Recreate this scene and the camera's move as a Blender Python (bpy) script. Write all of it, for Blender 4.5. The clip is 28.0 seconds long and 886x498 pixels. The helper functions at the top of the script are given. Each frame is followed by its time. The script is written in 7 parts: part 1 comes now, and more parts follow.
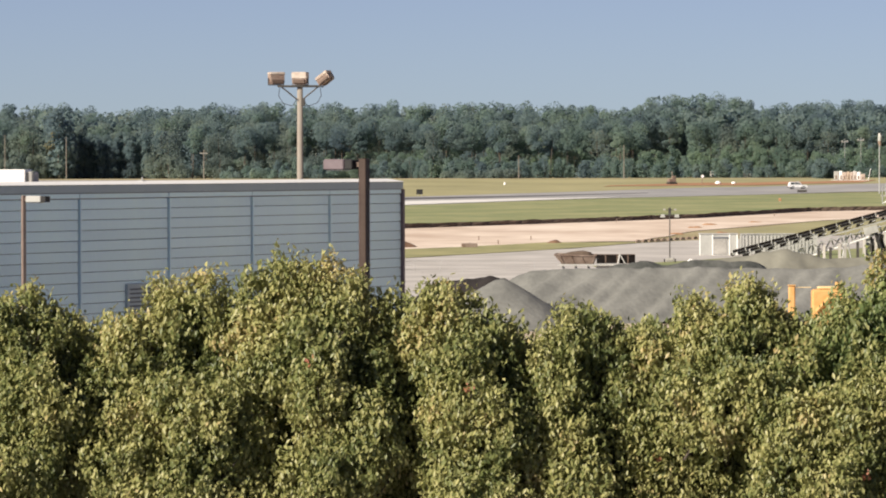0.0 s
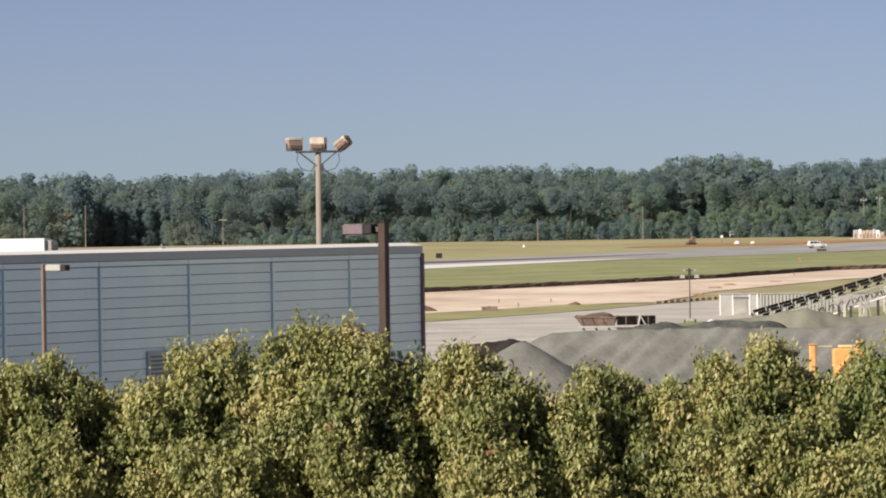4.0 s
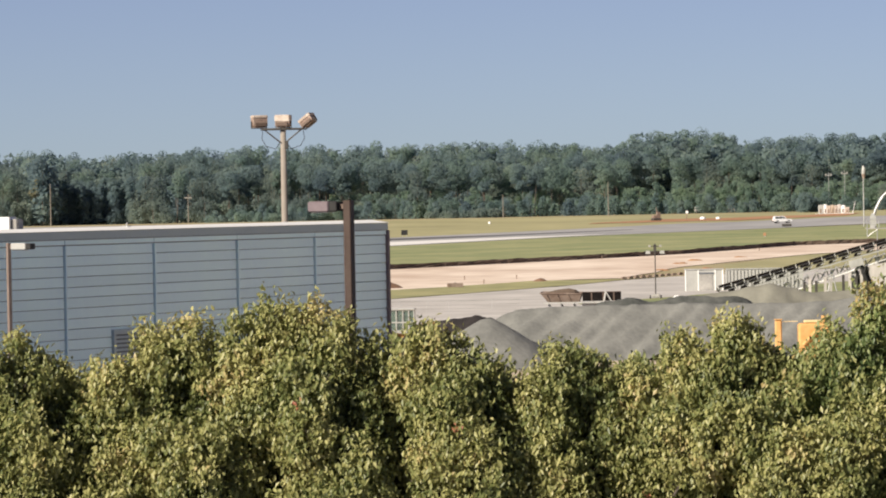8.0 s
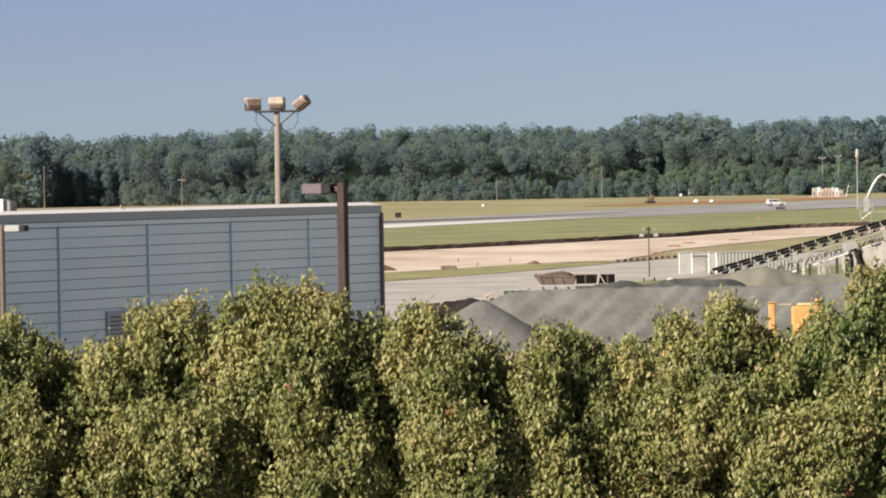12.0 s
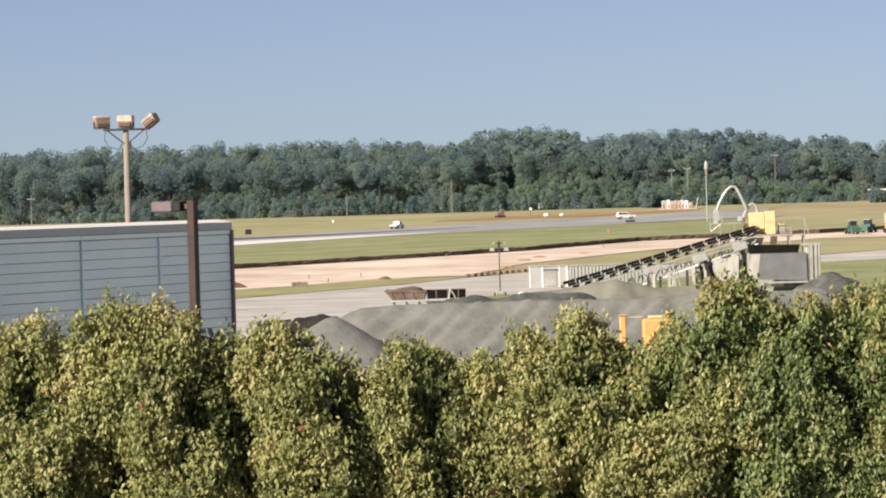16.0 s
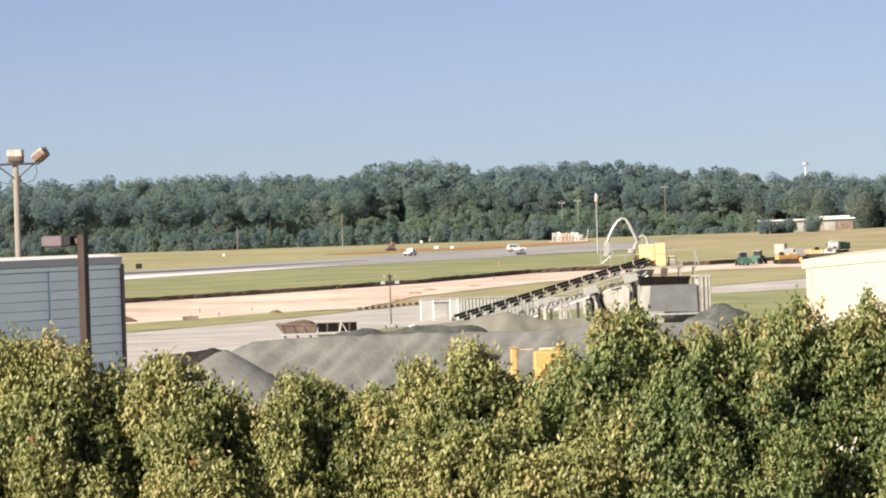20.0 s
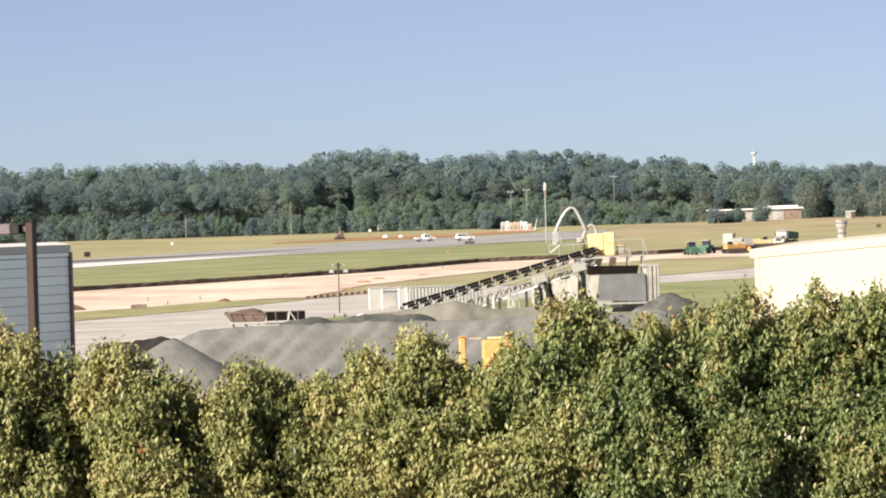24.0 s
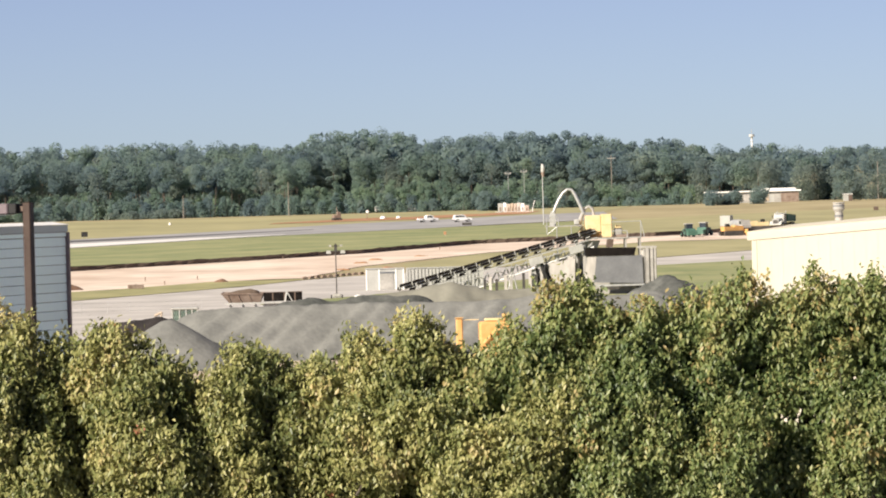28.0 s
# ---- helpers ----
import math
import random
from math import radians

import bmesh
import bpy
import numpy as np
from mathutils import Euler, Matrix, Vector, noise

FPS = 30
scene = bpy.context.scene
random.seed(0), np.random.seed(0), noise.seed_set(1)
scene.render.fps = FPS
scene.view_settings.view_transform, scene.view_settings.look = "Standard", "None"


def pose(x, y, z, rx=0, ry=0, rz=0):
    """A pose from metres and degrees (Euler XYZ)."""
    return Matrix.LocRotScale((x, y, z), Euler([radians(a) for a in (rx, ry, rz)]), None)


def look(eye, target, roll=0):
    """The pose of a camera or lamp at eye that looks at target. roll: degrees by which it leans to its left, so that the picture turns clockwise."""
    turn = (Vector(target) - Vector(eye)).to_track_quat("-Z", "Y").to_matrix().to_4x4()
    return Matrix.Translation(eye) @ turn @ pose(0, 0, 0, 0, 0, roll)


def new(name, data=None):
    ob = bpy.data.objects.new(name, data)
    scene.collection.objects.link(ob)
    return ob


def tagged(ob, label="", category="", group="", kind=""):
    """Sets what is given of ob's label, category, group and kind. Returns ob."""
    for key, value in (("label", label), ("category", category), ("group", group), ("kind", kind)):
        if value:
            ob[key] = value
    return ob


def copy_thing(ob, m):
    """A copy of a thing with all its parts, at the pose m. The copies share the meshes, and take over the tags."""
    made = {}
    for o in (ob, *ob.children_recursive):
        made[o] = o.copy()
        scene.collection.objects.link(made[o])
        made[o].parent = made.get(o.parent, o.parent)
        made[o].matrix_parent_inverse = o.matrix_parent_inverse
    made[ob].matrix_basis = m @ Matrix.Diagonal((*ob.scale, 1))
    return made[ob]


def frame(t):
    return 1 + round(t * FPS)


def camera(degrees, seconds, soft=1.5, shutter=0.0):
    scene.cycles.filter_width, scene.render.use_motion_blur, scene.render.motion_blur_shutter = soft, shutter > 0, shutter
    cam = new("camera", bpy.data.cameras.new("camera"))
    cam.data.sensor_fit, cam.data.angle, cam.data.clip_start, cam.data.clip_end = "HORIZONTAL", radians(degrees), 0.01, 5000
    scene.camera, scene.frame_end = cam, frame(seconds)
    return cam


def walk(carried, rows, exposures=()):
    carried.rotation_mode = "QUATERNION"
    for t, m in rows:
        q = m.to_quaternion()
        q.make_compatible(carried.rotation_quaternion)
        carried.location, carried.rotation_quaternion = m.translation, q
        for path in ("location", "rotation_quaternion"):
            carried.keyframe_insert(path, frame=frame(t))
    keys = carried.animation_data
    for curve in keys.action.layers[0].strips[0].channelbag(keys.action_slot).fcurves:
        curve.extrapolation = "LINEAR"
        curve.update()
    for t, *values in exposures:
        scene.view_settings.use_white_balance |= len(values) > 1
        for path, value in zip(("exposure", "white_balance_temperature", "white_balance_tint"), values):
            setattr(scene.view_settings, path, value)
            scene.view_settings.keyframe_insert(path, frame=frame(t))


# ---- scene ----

# ---------------------------------------------------------------- camera
EYE_Z = 11.0
WAY = [(0.0, -2.108, -0.971, 0.113), (0.5, -1.792, -0.878, 0.636), (1.0, -1.74, -0.712, 0.811), (1.5, -2.004, -0.586, 0.844), (2.0, -2.352, -0.513, 0.697), (2.5, -2.819, -0.36, 0.799), (3.0, -2.772, -0.416, 0.9), (3.5, -2.489, -0.269, 0.824), (4.0, -2.326, -0.249, 0.846), (4.5, -2.159, -0.232, 0.902), (6.5, -1.988, -0.555, 1.073), (7.0, -2.066, -0.643, 1.106), (7.5, -1.914, -0.577, 1.108), (8.0, -1.939, -0.518, 1.103), (8.5, -2.044, -0.477, 1.104), (9.0, -2.041, -0.565, 1.241), (9.5, -1.963, -0.524, 1.165), (10.0, -1.969, -0.574, 0.972), (10.5, -2.103, -0.285, 0.933), (11.0, -1.956, -0.403, 0.887), (11.5, -1.868, -0.731, 0.954), (13.5, -1.885, -0.544, 1.452), (14.0, -1.291, -0.452, 1.489), (14.5, -0.801, -0.358, 1.487), (15.0, -0.618, -0.446, 1.572), (15.5, -0.454, -0.531, 1.637), (16.0, -0.177, -0.579, 1.628), (16.5, -0.11, -0.706, 1.621), (17.0, 0.0, -0.681, 1.62), (17.5, 0.285, -0.384, 1.533), (18.0, 0.539, -0.319, 1.592), (18.5, 0.733, -0.361, 1.645), (19.0, 0.938, -0.241, 1.703), (19.5, 1.065, -0.156, 1.788), (20.0, 1.07, -0.243, 1.883), (20.5, 1.145, -0.314, 1.956), (21.0, 1.217, -0.338, 1.957), (21.5, 1.258, -0.372, 2.025), (23.5, 1.6, -0.346, 1.824), (24.0, 1.647, -0.387, 1.762), (24.5, 1.773, -0.381, 1.777), (25.0, 1.934, -0.29, 1.867), (25.5, 1.972, -0.314, 1.833), (26.0, 1.794, -0.416, 1.822), (26.5, 1.787, -0.459, 1.727), (27.0, 1.813, -0.517, 1.614), (27.5, 1.773, -0.556, 1.599), (28.0, 1.672, -0.6, 1.563)]
cam = camera(10.0, 28.0, soft=1.95)
walk(cam, [(t, pose(0, 0, EYE_Z, 90 + tilt, 0, -turn) @ pose(0, 0, 0, 0, 0, -lean)) for t, turn, tilt, lean in WAY],
     exposures=[(0.0, 0.62), (1, 0.64), (2.0, 0.60), (3.0, 0.40), (4.5, 0.54), (8, 0.60), (10, 0.55), (11, 0.50), (13.5, 0.62), (17.0, 0.72), (19.0, 0.79), (19.6, 0.87), (24.0, 0.93), (26.0, 0.88), (28.0, 0.84)])

# ---------------------------------------------------------------- light
SUN_UP, SUN_TURN = 31.0, 229.0   # height, and bearing clockwise from +y
sun_way = Vector((math.sin(radians(SUN_TURN)) * math.cos(radians(SUN_UP)), math.cos(radians(SUN_TURN)) * math.cos(radians(SUN_UP)), math.sin(radians(SUN_UP))))
world = bpy.data.worlds.new("sky")
scene.world = world
world.use_nodes = True
wn = world.node_tree.nodes
sky = wn.new("ShaderNodeTexSky")
sky.sky_type, sky.sun_disc = "NISHITA", False
sky.sun_elevation, sky.sun_rotation = radians(SUN_UP), radians(SUN_TURN)
sky.air_density, sky.dust_density, sky.ozone_density, sky.altitude = 0.45, 0.25, 2.0, 100
haze = wn.new("ShaderNodeHueSaturation")      # a milky late-summer sky, evenly paler than the clear model
haze.inputs["Saturation"].default_value, haze.inputs["Hue"].default_value = 0.9, 0.523
world.node_tree.links.new(sky.outputs[0], haze.inputs["Color"])
world.node_tree.links.new(haze.outputs[0], wn["Background"].inputs[0])
wn["Background"].inputs[1].default_value = 0.0505
lamp = bpy.data.lights.new("sun", "SUN")
lamp.energy, lamp.angle, lamp.color = 5.0, radians(0.5), (1.0, 0.9, 0.76)
sun = new("sun", lamp)
sun.matrix_world = look(tuple(sun_way * 200), (0, 0, 0))


# ---------------------------------------------------------------- materials
def nodes(name):
    m = bpy.data.materials.new(name)
    m.use_nodes = True
    nt = m.node_tree
    return m, nt, nt.nodes["Principled BSDF"]


def mat(name, dark, light, rough=0.7, metal=0.0, scale=3.0, fine=20.0, bump=0.3, depth=0.01, stretch=(1, 1, 1), vary=0.0, spec=0.3):
    """Two scales of variation between a dark and a light tone, in metres, with fine relief; vary: from piece to piece."""
    m, nt, bs = nodes(name)
    ln, nn = nt.links, nt.nodes
    geo = nn.new("ShaderNodeTexCoord")
    mp = nn.new("ShaderNodeMapping")
    mp.inputs["Scale"].default_value = stretch
    ln.new(geo.outputs["Object"], mp.inputs[0])
    a, b = nn.new("ShaderNodeTexNoise"), nn.new("ShaderNodeTexNoise")
    a.inputs["Scale"].default_value, b.inputs["Scale"].default_value = 1 / scale, fine
    a.inputs["Detail"].default_value, b.inputs["Detail"].default_value = 4, 3
    for q in (a, b):
        ln.new(mp.outputs[0], q.inputs["Vector"])
    add = nn.new("ShaderNodeMath")
    add.operation = "MULTIPLY_ADD"
    ln.new(b.outputs["Fac"], add.inputs[0])
    add.inputs[1].default_value = 0.45
    ln.new(a.outputs["Fac"], add.inputs[2])
    ramp = nn.new("ShaderNodeMapRange")
    ramp.inputs[1].default_value, ramp.inputs[2].default_value = 0.5, 0.95
    ln.new(add.outputs[0], ramp.inputs[0])
    mix = nn.new("ShaderNodeMix")
    mix.data_type = "RGBA"
    mix.inputs["A"].default_value, mix.inputs["B"].default_value = (*dark, 1), (*light, 1)
    ln.new(ramp.outputs[0], mix.inputs["Factor"])
    col = mix.outputs["Result"]
    if vary:
        info, hs, mr = nn.new("ShaderNodeObjectInfo"), nn.new("ShaderNodeHueSaturation"), nn.new("ShaderNodeMapRange")
        mr.inputs[3].default_value, mr.inputs[4].default_value = 1 - vary, 1 + vary
        ln.new(info.outputs["Random"], mr.inputs[0])
        ln.new(mr.outputs[0], hs.inputs["Value"])
        ln.new(col, hs.inputs["Color"])
        col = hs.outputs[0]
    ln.new(col, bs.inputs["Base Color"])
    bs.inputs["Roughness"].default_value, bs.inputs["Metallic"].default_value = rough, metal
    bs.inputs["Specular IOR Level"].default_value = spec
    if bump:
        bp = nn.new("ShaderNodeBump")
        bp.inputs["Strength"].default_value, bp.inputs["Distance"].default_value = bump, depth
        ln.new(b.outputs["Fac"], bp.inputs["Height"])
        ln.new(bp.outputs[0], bs.inputs["Normal"])
    return m


def leaf_mat(name, stops, rough=0.45, through_light=0.3, scale=0.7, each=1.0):
    """Leaves: each its own tone, with drifts of colour over the crown."""
    m, nt, bs = nodes(name)
    ln, nn = nt.links, nt.nodes
    geo, tc, nz = nn.new("ShaderNodeNewGeometry"), nn.new("ShaderNodeTexCoord"), nn.new("ShaderNodeTexNoise")
    nz.inputs["Scale"].default_value = scale
    ln.new(tc.outputs["Object"], nz.inputs["Vector"])
    add = nn.new("ShaderNodeMath")
    add.operation = "MULTIPLY_ADD"
    ln.new(nz.outputs["Fac"], add.inputs[0])
    add.inputs[1].default_value = 0.9 if each > 0.8 else 1.9
    sub = nn.new("ShaderNodeMath")
    sub.operation = "MULTIPLY_ADD"
    ln.new(geo.outputs["Random Per Island"], sub.inputs[0])
    sub.inputs[1].default_value, sub.inputs[2].default_value = each, -0.45 if each > 0.8 else -0.45 - each / 2
    ln.new(sub.outputs[0], add.inputs[2])
    ramp = nn.new("ShaderNodeValToRGB")
    el = ramp.color_ramp.elements
    while len(el) < len(stops):
        el.new(0.5)
    for e, (p, c) in zip(el, stops):
        e.position, e.color = p, (*c, 1)
    ln.new(add.outputs[0], ramp.inputs[0])
    ln.new(ramp.outputs[0], bs.inputs["Base Color"])
    bs.inputs["Roughness"].default_value, bs.inputs["Specular IOR Level"].default_value = rough, 0.42
    tr, ms = nn.new("ShaderNodeBsdfTranslucent"), nn.new("ShaderNodeMixShader")
    ln.new(ramp.outputs[0], tr.inputs[0])
    ms.inputs[0].default_value = through_light
    ln.new(bs.outputs[0], ms.inputs[1])
    ln.new(tr.outputs[0], ms.inputs[2])
    ln.new(ms.outputs[0], nn["Material Output"].inputs["Surface"])
    return m


LEAF = leaf_mat("pear_leaf", [(0.0, (0.103, 0.131, 0.046)), (0.3, (0.210, 0.236, 0.084)), (0.6, (0.348, 0.346, 0.134)), (0.9, (0.484, 0.464, 0.198)), (1.0, (0.515, 0.426, 0.198))], 0.42, 0.36, 0.9, 0.6)
GREENLEAF = leaf_mat("green_pear_leaf", [(0.0, (0.070, 0.111, 0.039)), (0.35, (0.152, 0.202, 0.072)), (0.65, (0.258, 0.296, 0.112)), (0.9, (0.377, 0.383, 0.158)), (1.0, (0.434, 0.338, 0.145))], 0.42, 0.36, 0.9, 0.6)
RUSTLEAF = leaf_mat("rusty_pear_leaf", [(0.0, (0.111, 0.145, 0.052)), (0.4, (0.212, 0.229, 0.079)), (0.75, (0.294, 0.265, 0.097)), (1.0, (0.331, 0.216, 0.085))], 0.5, 0.2, 0.9, 0.6)
REDLEAF = leaf_mat("red_pear_leaf", [(0.0, (0.24, 0.09, 0.05)), (0.5, (0.36, 0.14, 0.08)), (1.0, (0.44, 0.22, 0.11))], 0.5, 0.3, 0.9, 0.6)
# far foliage: base colours raised pale and blue, with distance haze painted in
PINE = leaf_mat("hazy_pine_needles", [(0.0, (0.150, 0.213, 0.248)), (0.35, (0.204, 0.284, 0.300)), (0.7, (0.265, 0.346, 0.320)), (1.0, (0.334, 0.404, 0.341))], 0.85, 0.7, 0.11, 0.16)
# lighter olive tone for trees picked at random, haze painted in as well
PINELIGHT = leaf_mat("hazy_olive_pine_needles", [(0.0, (0.173, 0.248, 0.238)), (0.35, (0.224, 0.312, 0.285)), (0.7, (0.274, 0.363, 0.300)), (1.0, (0.340, 0.420, 0.324))], 0.85, 0.7, 0.11, 0.16)
YOUNGDARK = leaf_mat("hazy_young_dark_needles", [(0.0, (0.158, 0.237, 0.241)), (0.4, (0.222, 0.312, 0.288)), (0.75, (0.284, 0.376, 0.316)), (1.0, (0.366, 0.437, 0.302))], 0.85, 0.7, 0.13, 0.16)
YOUNG = leaf_mat("hazy_young_needles", [(0.0, (0.174, 0.258, 0.221)), (0.4, (0.248, 0.341, 0.264)), (0.75, (0.314, 0.412, 0.292)), (1.0, (0.404, 0.479, 0.276))], 0.85, 0.7, 0.13, 0.16)
BROAD = leaf_mat("hazy_broad_leaves", [(0.0, (0.155, 0.210, 0.217)), (0.4, (0.227, 0.289, 0.270)), (0.75, (0.309, 0.367, 0.303)), (1.0, (0.469, 0.413, 0.311))], 0.8, 0.7, 0.11, 0.16)
GOLD = leaf_mat("golden_leaves", [(0.0, (0.150, 0.149, 0.088)), (0.5, (0.245, 0.240, 0.154)), (1.0, (0.306, 0.290, 0.187))], 0.8, 0.5, 0.3, 0.4)
BARK = mat("bark", (0.07, 0.055, 0.045), (0.15, 0.125, 0.1), 0.9, 0, 0.3, 30, 0.6, 0.01, (1, 1, 0.3))
GRASS = mat("mown_grass", (0.185, 0.222, 0.098), (0.345, 0.335, 0.168), 0.95, 0, 14, 0.5, 0.2, 0.05, (1, 0.7, 1))
VERGEGRASS = mat("verge_grass", (0.235, 0.236, 0.110), (0.400, 0.365, 0.182), 0.95, 0, 9, 0.5, 0.2, 0.05, (1, 0.7, 1))
DRYGRASS = mat("dry_grass", (0.283, 0.266, 0.140), (0.399, 0.363, 0.196), 0.95, 0, 24, 0.3, 0.2, 0.05, (1, 0.6, 1))
FIELD = mat("rough_field", (0.290, 0.245, 0.135), (0.430, 0.365, 0.215), 0.95, 0, 26, 0.15, 0.2, 0.05, (1, 0.6, 1))
SAND = mat("graded_sand", (0.539, 0.416, 0.324), (0.804, 0.687, 0.573), 0.95, 0, 17, 0.25, 0.2, 0.03, (1, 0.7, 1))
SOIL = mat("dark_soil", (0.085, 0.062, 0.048), (0.20, 0.145, 0.105), 0.95, 0, 6, 1.2, 0.6, 0.2)
CLAY = mat("red_clay", (0.33, 0.17, 0.09), (0.46, 0.27, 0.15), 0.95, 0, 12, 0.8, 0.4, 0.1)
YARD = mat("sandy_yard", (0.430, 0.349, 0.252), (0.573, 0.481, 0.362), 0.95, 0, 12, 1.0, 0.3, 0.03)
TARMAC = mat("worn_tarmac", (0.40, 0.375, 0.345), (0.58, 0.545, 0.505), 0.9, 0, 9, 0.2, 0.1, 0.01, (1, 0.8, 1))
RUNWAY = mat("runway_tarmac", (0.27, 0.265, 0.265), (0.40, 0.39, 0.38), 0.85, 0, 16, 0.1, 0.1, 0.01, (1, 0.6, 1))
RUBBER = mat("rubber_streak", (0.09, 0.09, 0.095), (0.17, 0.17, 0.17), 0.9, 0, 20, 0.3, 0.1, 0.01, (0.3, 1, 1))
CONCRETE = mat("pale_concrete", (0.62, 0.60, 0.58), (0.78, 0.76, 0.73), 0.9, 0, 30, 0.4, 0.1, 0.01)
ASPHALT = mat("lot_asphalt", (0.11, 0.11, 0.11), (0.17, 0.168, 0.16), 0.9, 0, 6, 4, 0.3, 0.01)
GRAVEL = mat("grey_gravel", (0.14, 0.142, 0.132), (0.225, 0.225, 0.207), 0.95, 0, 5, 3, 0.5, 0.08, (1, 1, 0.35))
DARKGRAVEL = mat("dark_millings", (0.022, 0.019, 0.019), (0.049, 0.041, 0.038), 0.95, 0, 3, 3, 0.6, 0.1)
DARKSTONE = mat("dark_coarse_stone", (0.05, 0.054, 0.05), (0.13, 0.133, 0.122), 0.95, 0, 1.6, 2, 0.7, 0.15)
OLIVEGRAVEL = mat("olive_stone_dust", (0.17, 0.165, 0.135), (0.23, 0.225, 0.185), 0.95, 0, 6, 2, 0.4, 0.06)
SIDING = mat("grey_siding", (0.699, 0.887, 0.953), (0.763, 0.961, 0.970), 0.55, 0.1, 2.5, 8, 0.15, 0.004, (1, 1, 0.6), 0.035)
JOINT = mat("dark_joint", (0.12, 0.13, 0.145), (0.18, 0.19, 0.21), 0.6, 0.1, 2, 10)
FASCIA = mat("grey_fascia", (0.361, 0.431, 0.456), (0.395, 0.469, 0.494), 0.5, 0.1, 2, 6)
WHITEMETAL = mat("white_metal", (0.86, 0.85, 0.82), (0.90, 0.89, 0.86), 0.5, 0.0, 1.5, 6, 0.1, 0.003)
BROWNTRIM = mat("brown_trim", (0.10, 0.07, 0.055), (0.17, 0.125, 0.10), 0.55, 0.2, 0.8, 12)
BRONZE = mat("bronze_paint", (0.049, 0.032, 0.026), (0.078, 0.054, 0.043), 0.5, 0.2, 0.9, 14)
BLACK = mat("black_rubber", (0.012, 0.012, 0.013), (0.035, 0.034, 0.033), 0.7, 0, 0.8, 8)
# near-black of idlers and side board; also paints the shade in the bin mouth
IDLER = mat("black_steel_and_shade", (0.006, 0.005, 0.005), (0.016, 0.013, 0.012), 0.85, 0, 0.8, 8, 0.2, 0.01, spec=0.1)
BROWNPOST = mat("faded_brown_paint", (0.17, 0.125, 0.105), (0.27, 0.21, 0.18), 0.55, 0.1, 0.9, 14)
TAUPE = mat("taupe_lamp_shell", (0.133, 0.103, 0.112), (0.186, 0.149, 0.161), 0.5, 0.1, 0.6, 14)
WEATHERWOOD = mat("weathered_timber", (0.213, 0.184, 0.155), (0.328, 0.291, 0.252), 0.9, 0, 0.5, 18, 0.5, 0.01, (1, 1, 0.12))
OLDLAMP = mat("weathered_lamp_tin", (0.15, 0.09, 0.07), (0.44, 0.35, 0.29), 0.7, 0.1, 0.25, 9)
LAMPPALE = mat("pale_tan_tin", (0.34, 0.26, 0.21), (0.66, 0.58, 0.50), 0.7, 0.1, 0.3, 8)
PLATE = mat("grey_wear_plate", (0.151, 0.155, 0.166), (0.210, 0.215, 0.225), 0.8, 0.1, 1.5, 4)
DARKEARTH = mat("brown_earth", (0.12, 0.07, 0.045), (0.22, 0.13, 0.085), 0.95, 0, 1.5, 3, 0.5, 0.06)
STEEL = mat("galvanised_steel", (0.42, 0.42, 0.41), (0.62, 0.62, 0.60), 0.45, 0.5, 0.7, 9)
DARKSTEEL = mat("dark_steel", (0.05, 0.048, 0.045), (0.12, 0.11, 0.10), 0.6, 0.4, 0.9, 8)
DUSTY = mat("dusty_grey_steel", (0.30, 0.29, 0.27), (0.46, 0.44, 0.41), 0.8, 0.1, 1.2, 5)
RUST = mat("rusty_plate", (0.187, 0.132, 0.102), (0.312, 0.248, 0.205), 0.85, 0.2, 0.9, 4)
CREAM = mat("cream_siding", (0.643, 0.589, 0.460), (0.691, 0.637, 0.510), 0.6, 0.0, 3, 5, 0.1, 0.004, (1, 1, 0.4))
BOXWHITE = mat("container_white", (0.361, 0.361, 0.339), (0.473, 0.470, 0.444), 0.6, 0.1, 1.5, 4, 0.2, 0.01, (1, 1, 0.4))
YELLOW = mat("machine_yellow", (0.645, 0.495, 0.239), (0.761, 0.613, 0.373), 0.6, 0.0, 0.8, 6)
ORANGE = mat("loader_orange", (0.522, 0.275, 0.080), (0.660, 0.400, 0.165), 0.6, 0.0, 0.7, 7)
GREEN = mat("tractor_green", (0.051, 0.120, 0.089), (0.085, 0.168, 0.128), 0.6, 0, 0.7, 6)
CARWHITE = mat("white_car_paint", (0.72, 0.72, 0.71), (0.82, 0.82, 0.81), 0.3, 0, 0.8, 5, 0.0)
GLASS = mat("dark_window_glass", (0.02, 0.025, 0.03), (0.05, 0.058, 0.065), 0.08, 0, 0.6, 2, 0.0, spec=0.6)
LENS = mat("lamp_lens", (0.55, 0.55, 0.52), (0.8, 0.8, 0.76), 0.15, 0, 0.3, 12, 0.0)
REDLENS = mat("red_lens", (0.35, 0.02, 0.02), (0.5, 0.05, 0.04), 0.3, 0, 0.3, 12, 0.0)


def tinted_glass(name, tint):
    """A clear pane that colours what is seen through it."""
    m, nt, bs = nodes(name)
    bs.inputs["Base Color"].default_value, bs.inputs["Roughness"].default_value = (*tint, 1), 0.06
    tr, ms = nt.nodes.new("ShaderNodeBsdfTransparent"), nt.nodes.new("ShaderNodeMixShader")
    tr.inputs[0].default_value = (*(c * 0.8 + 0.6 for c in tint), 1)
    ms.inputs[0].default_value = 0.22
    nt.links.new(tr.outputs[0], ms.inputs[1])
    nt.links.new(bs.outputs[0], ms.inputs[2])
    nt.links.new(ms.outputs[0], nt.nodes["Material Output"].inputs["Surface"])
    return m


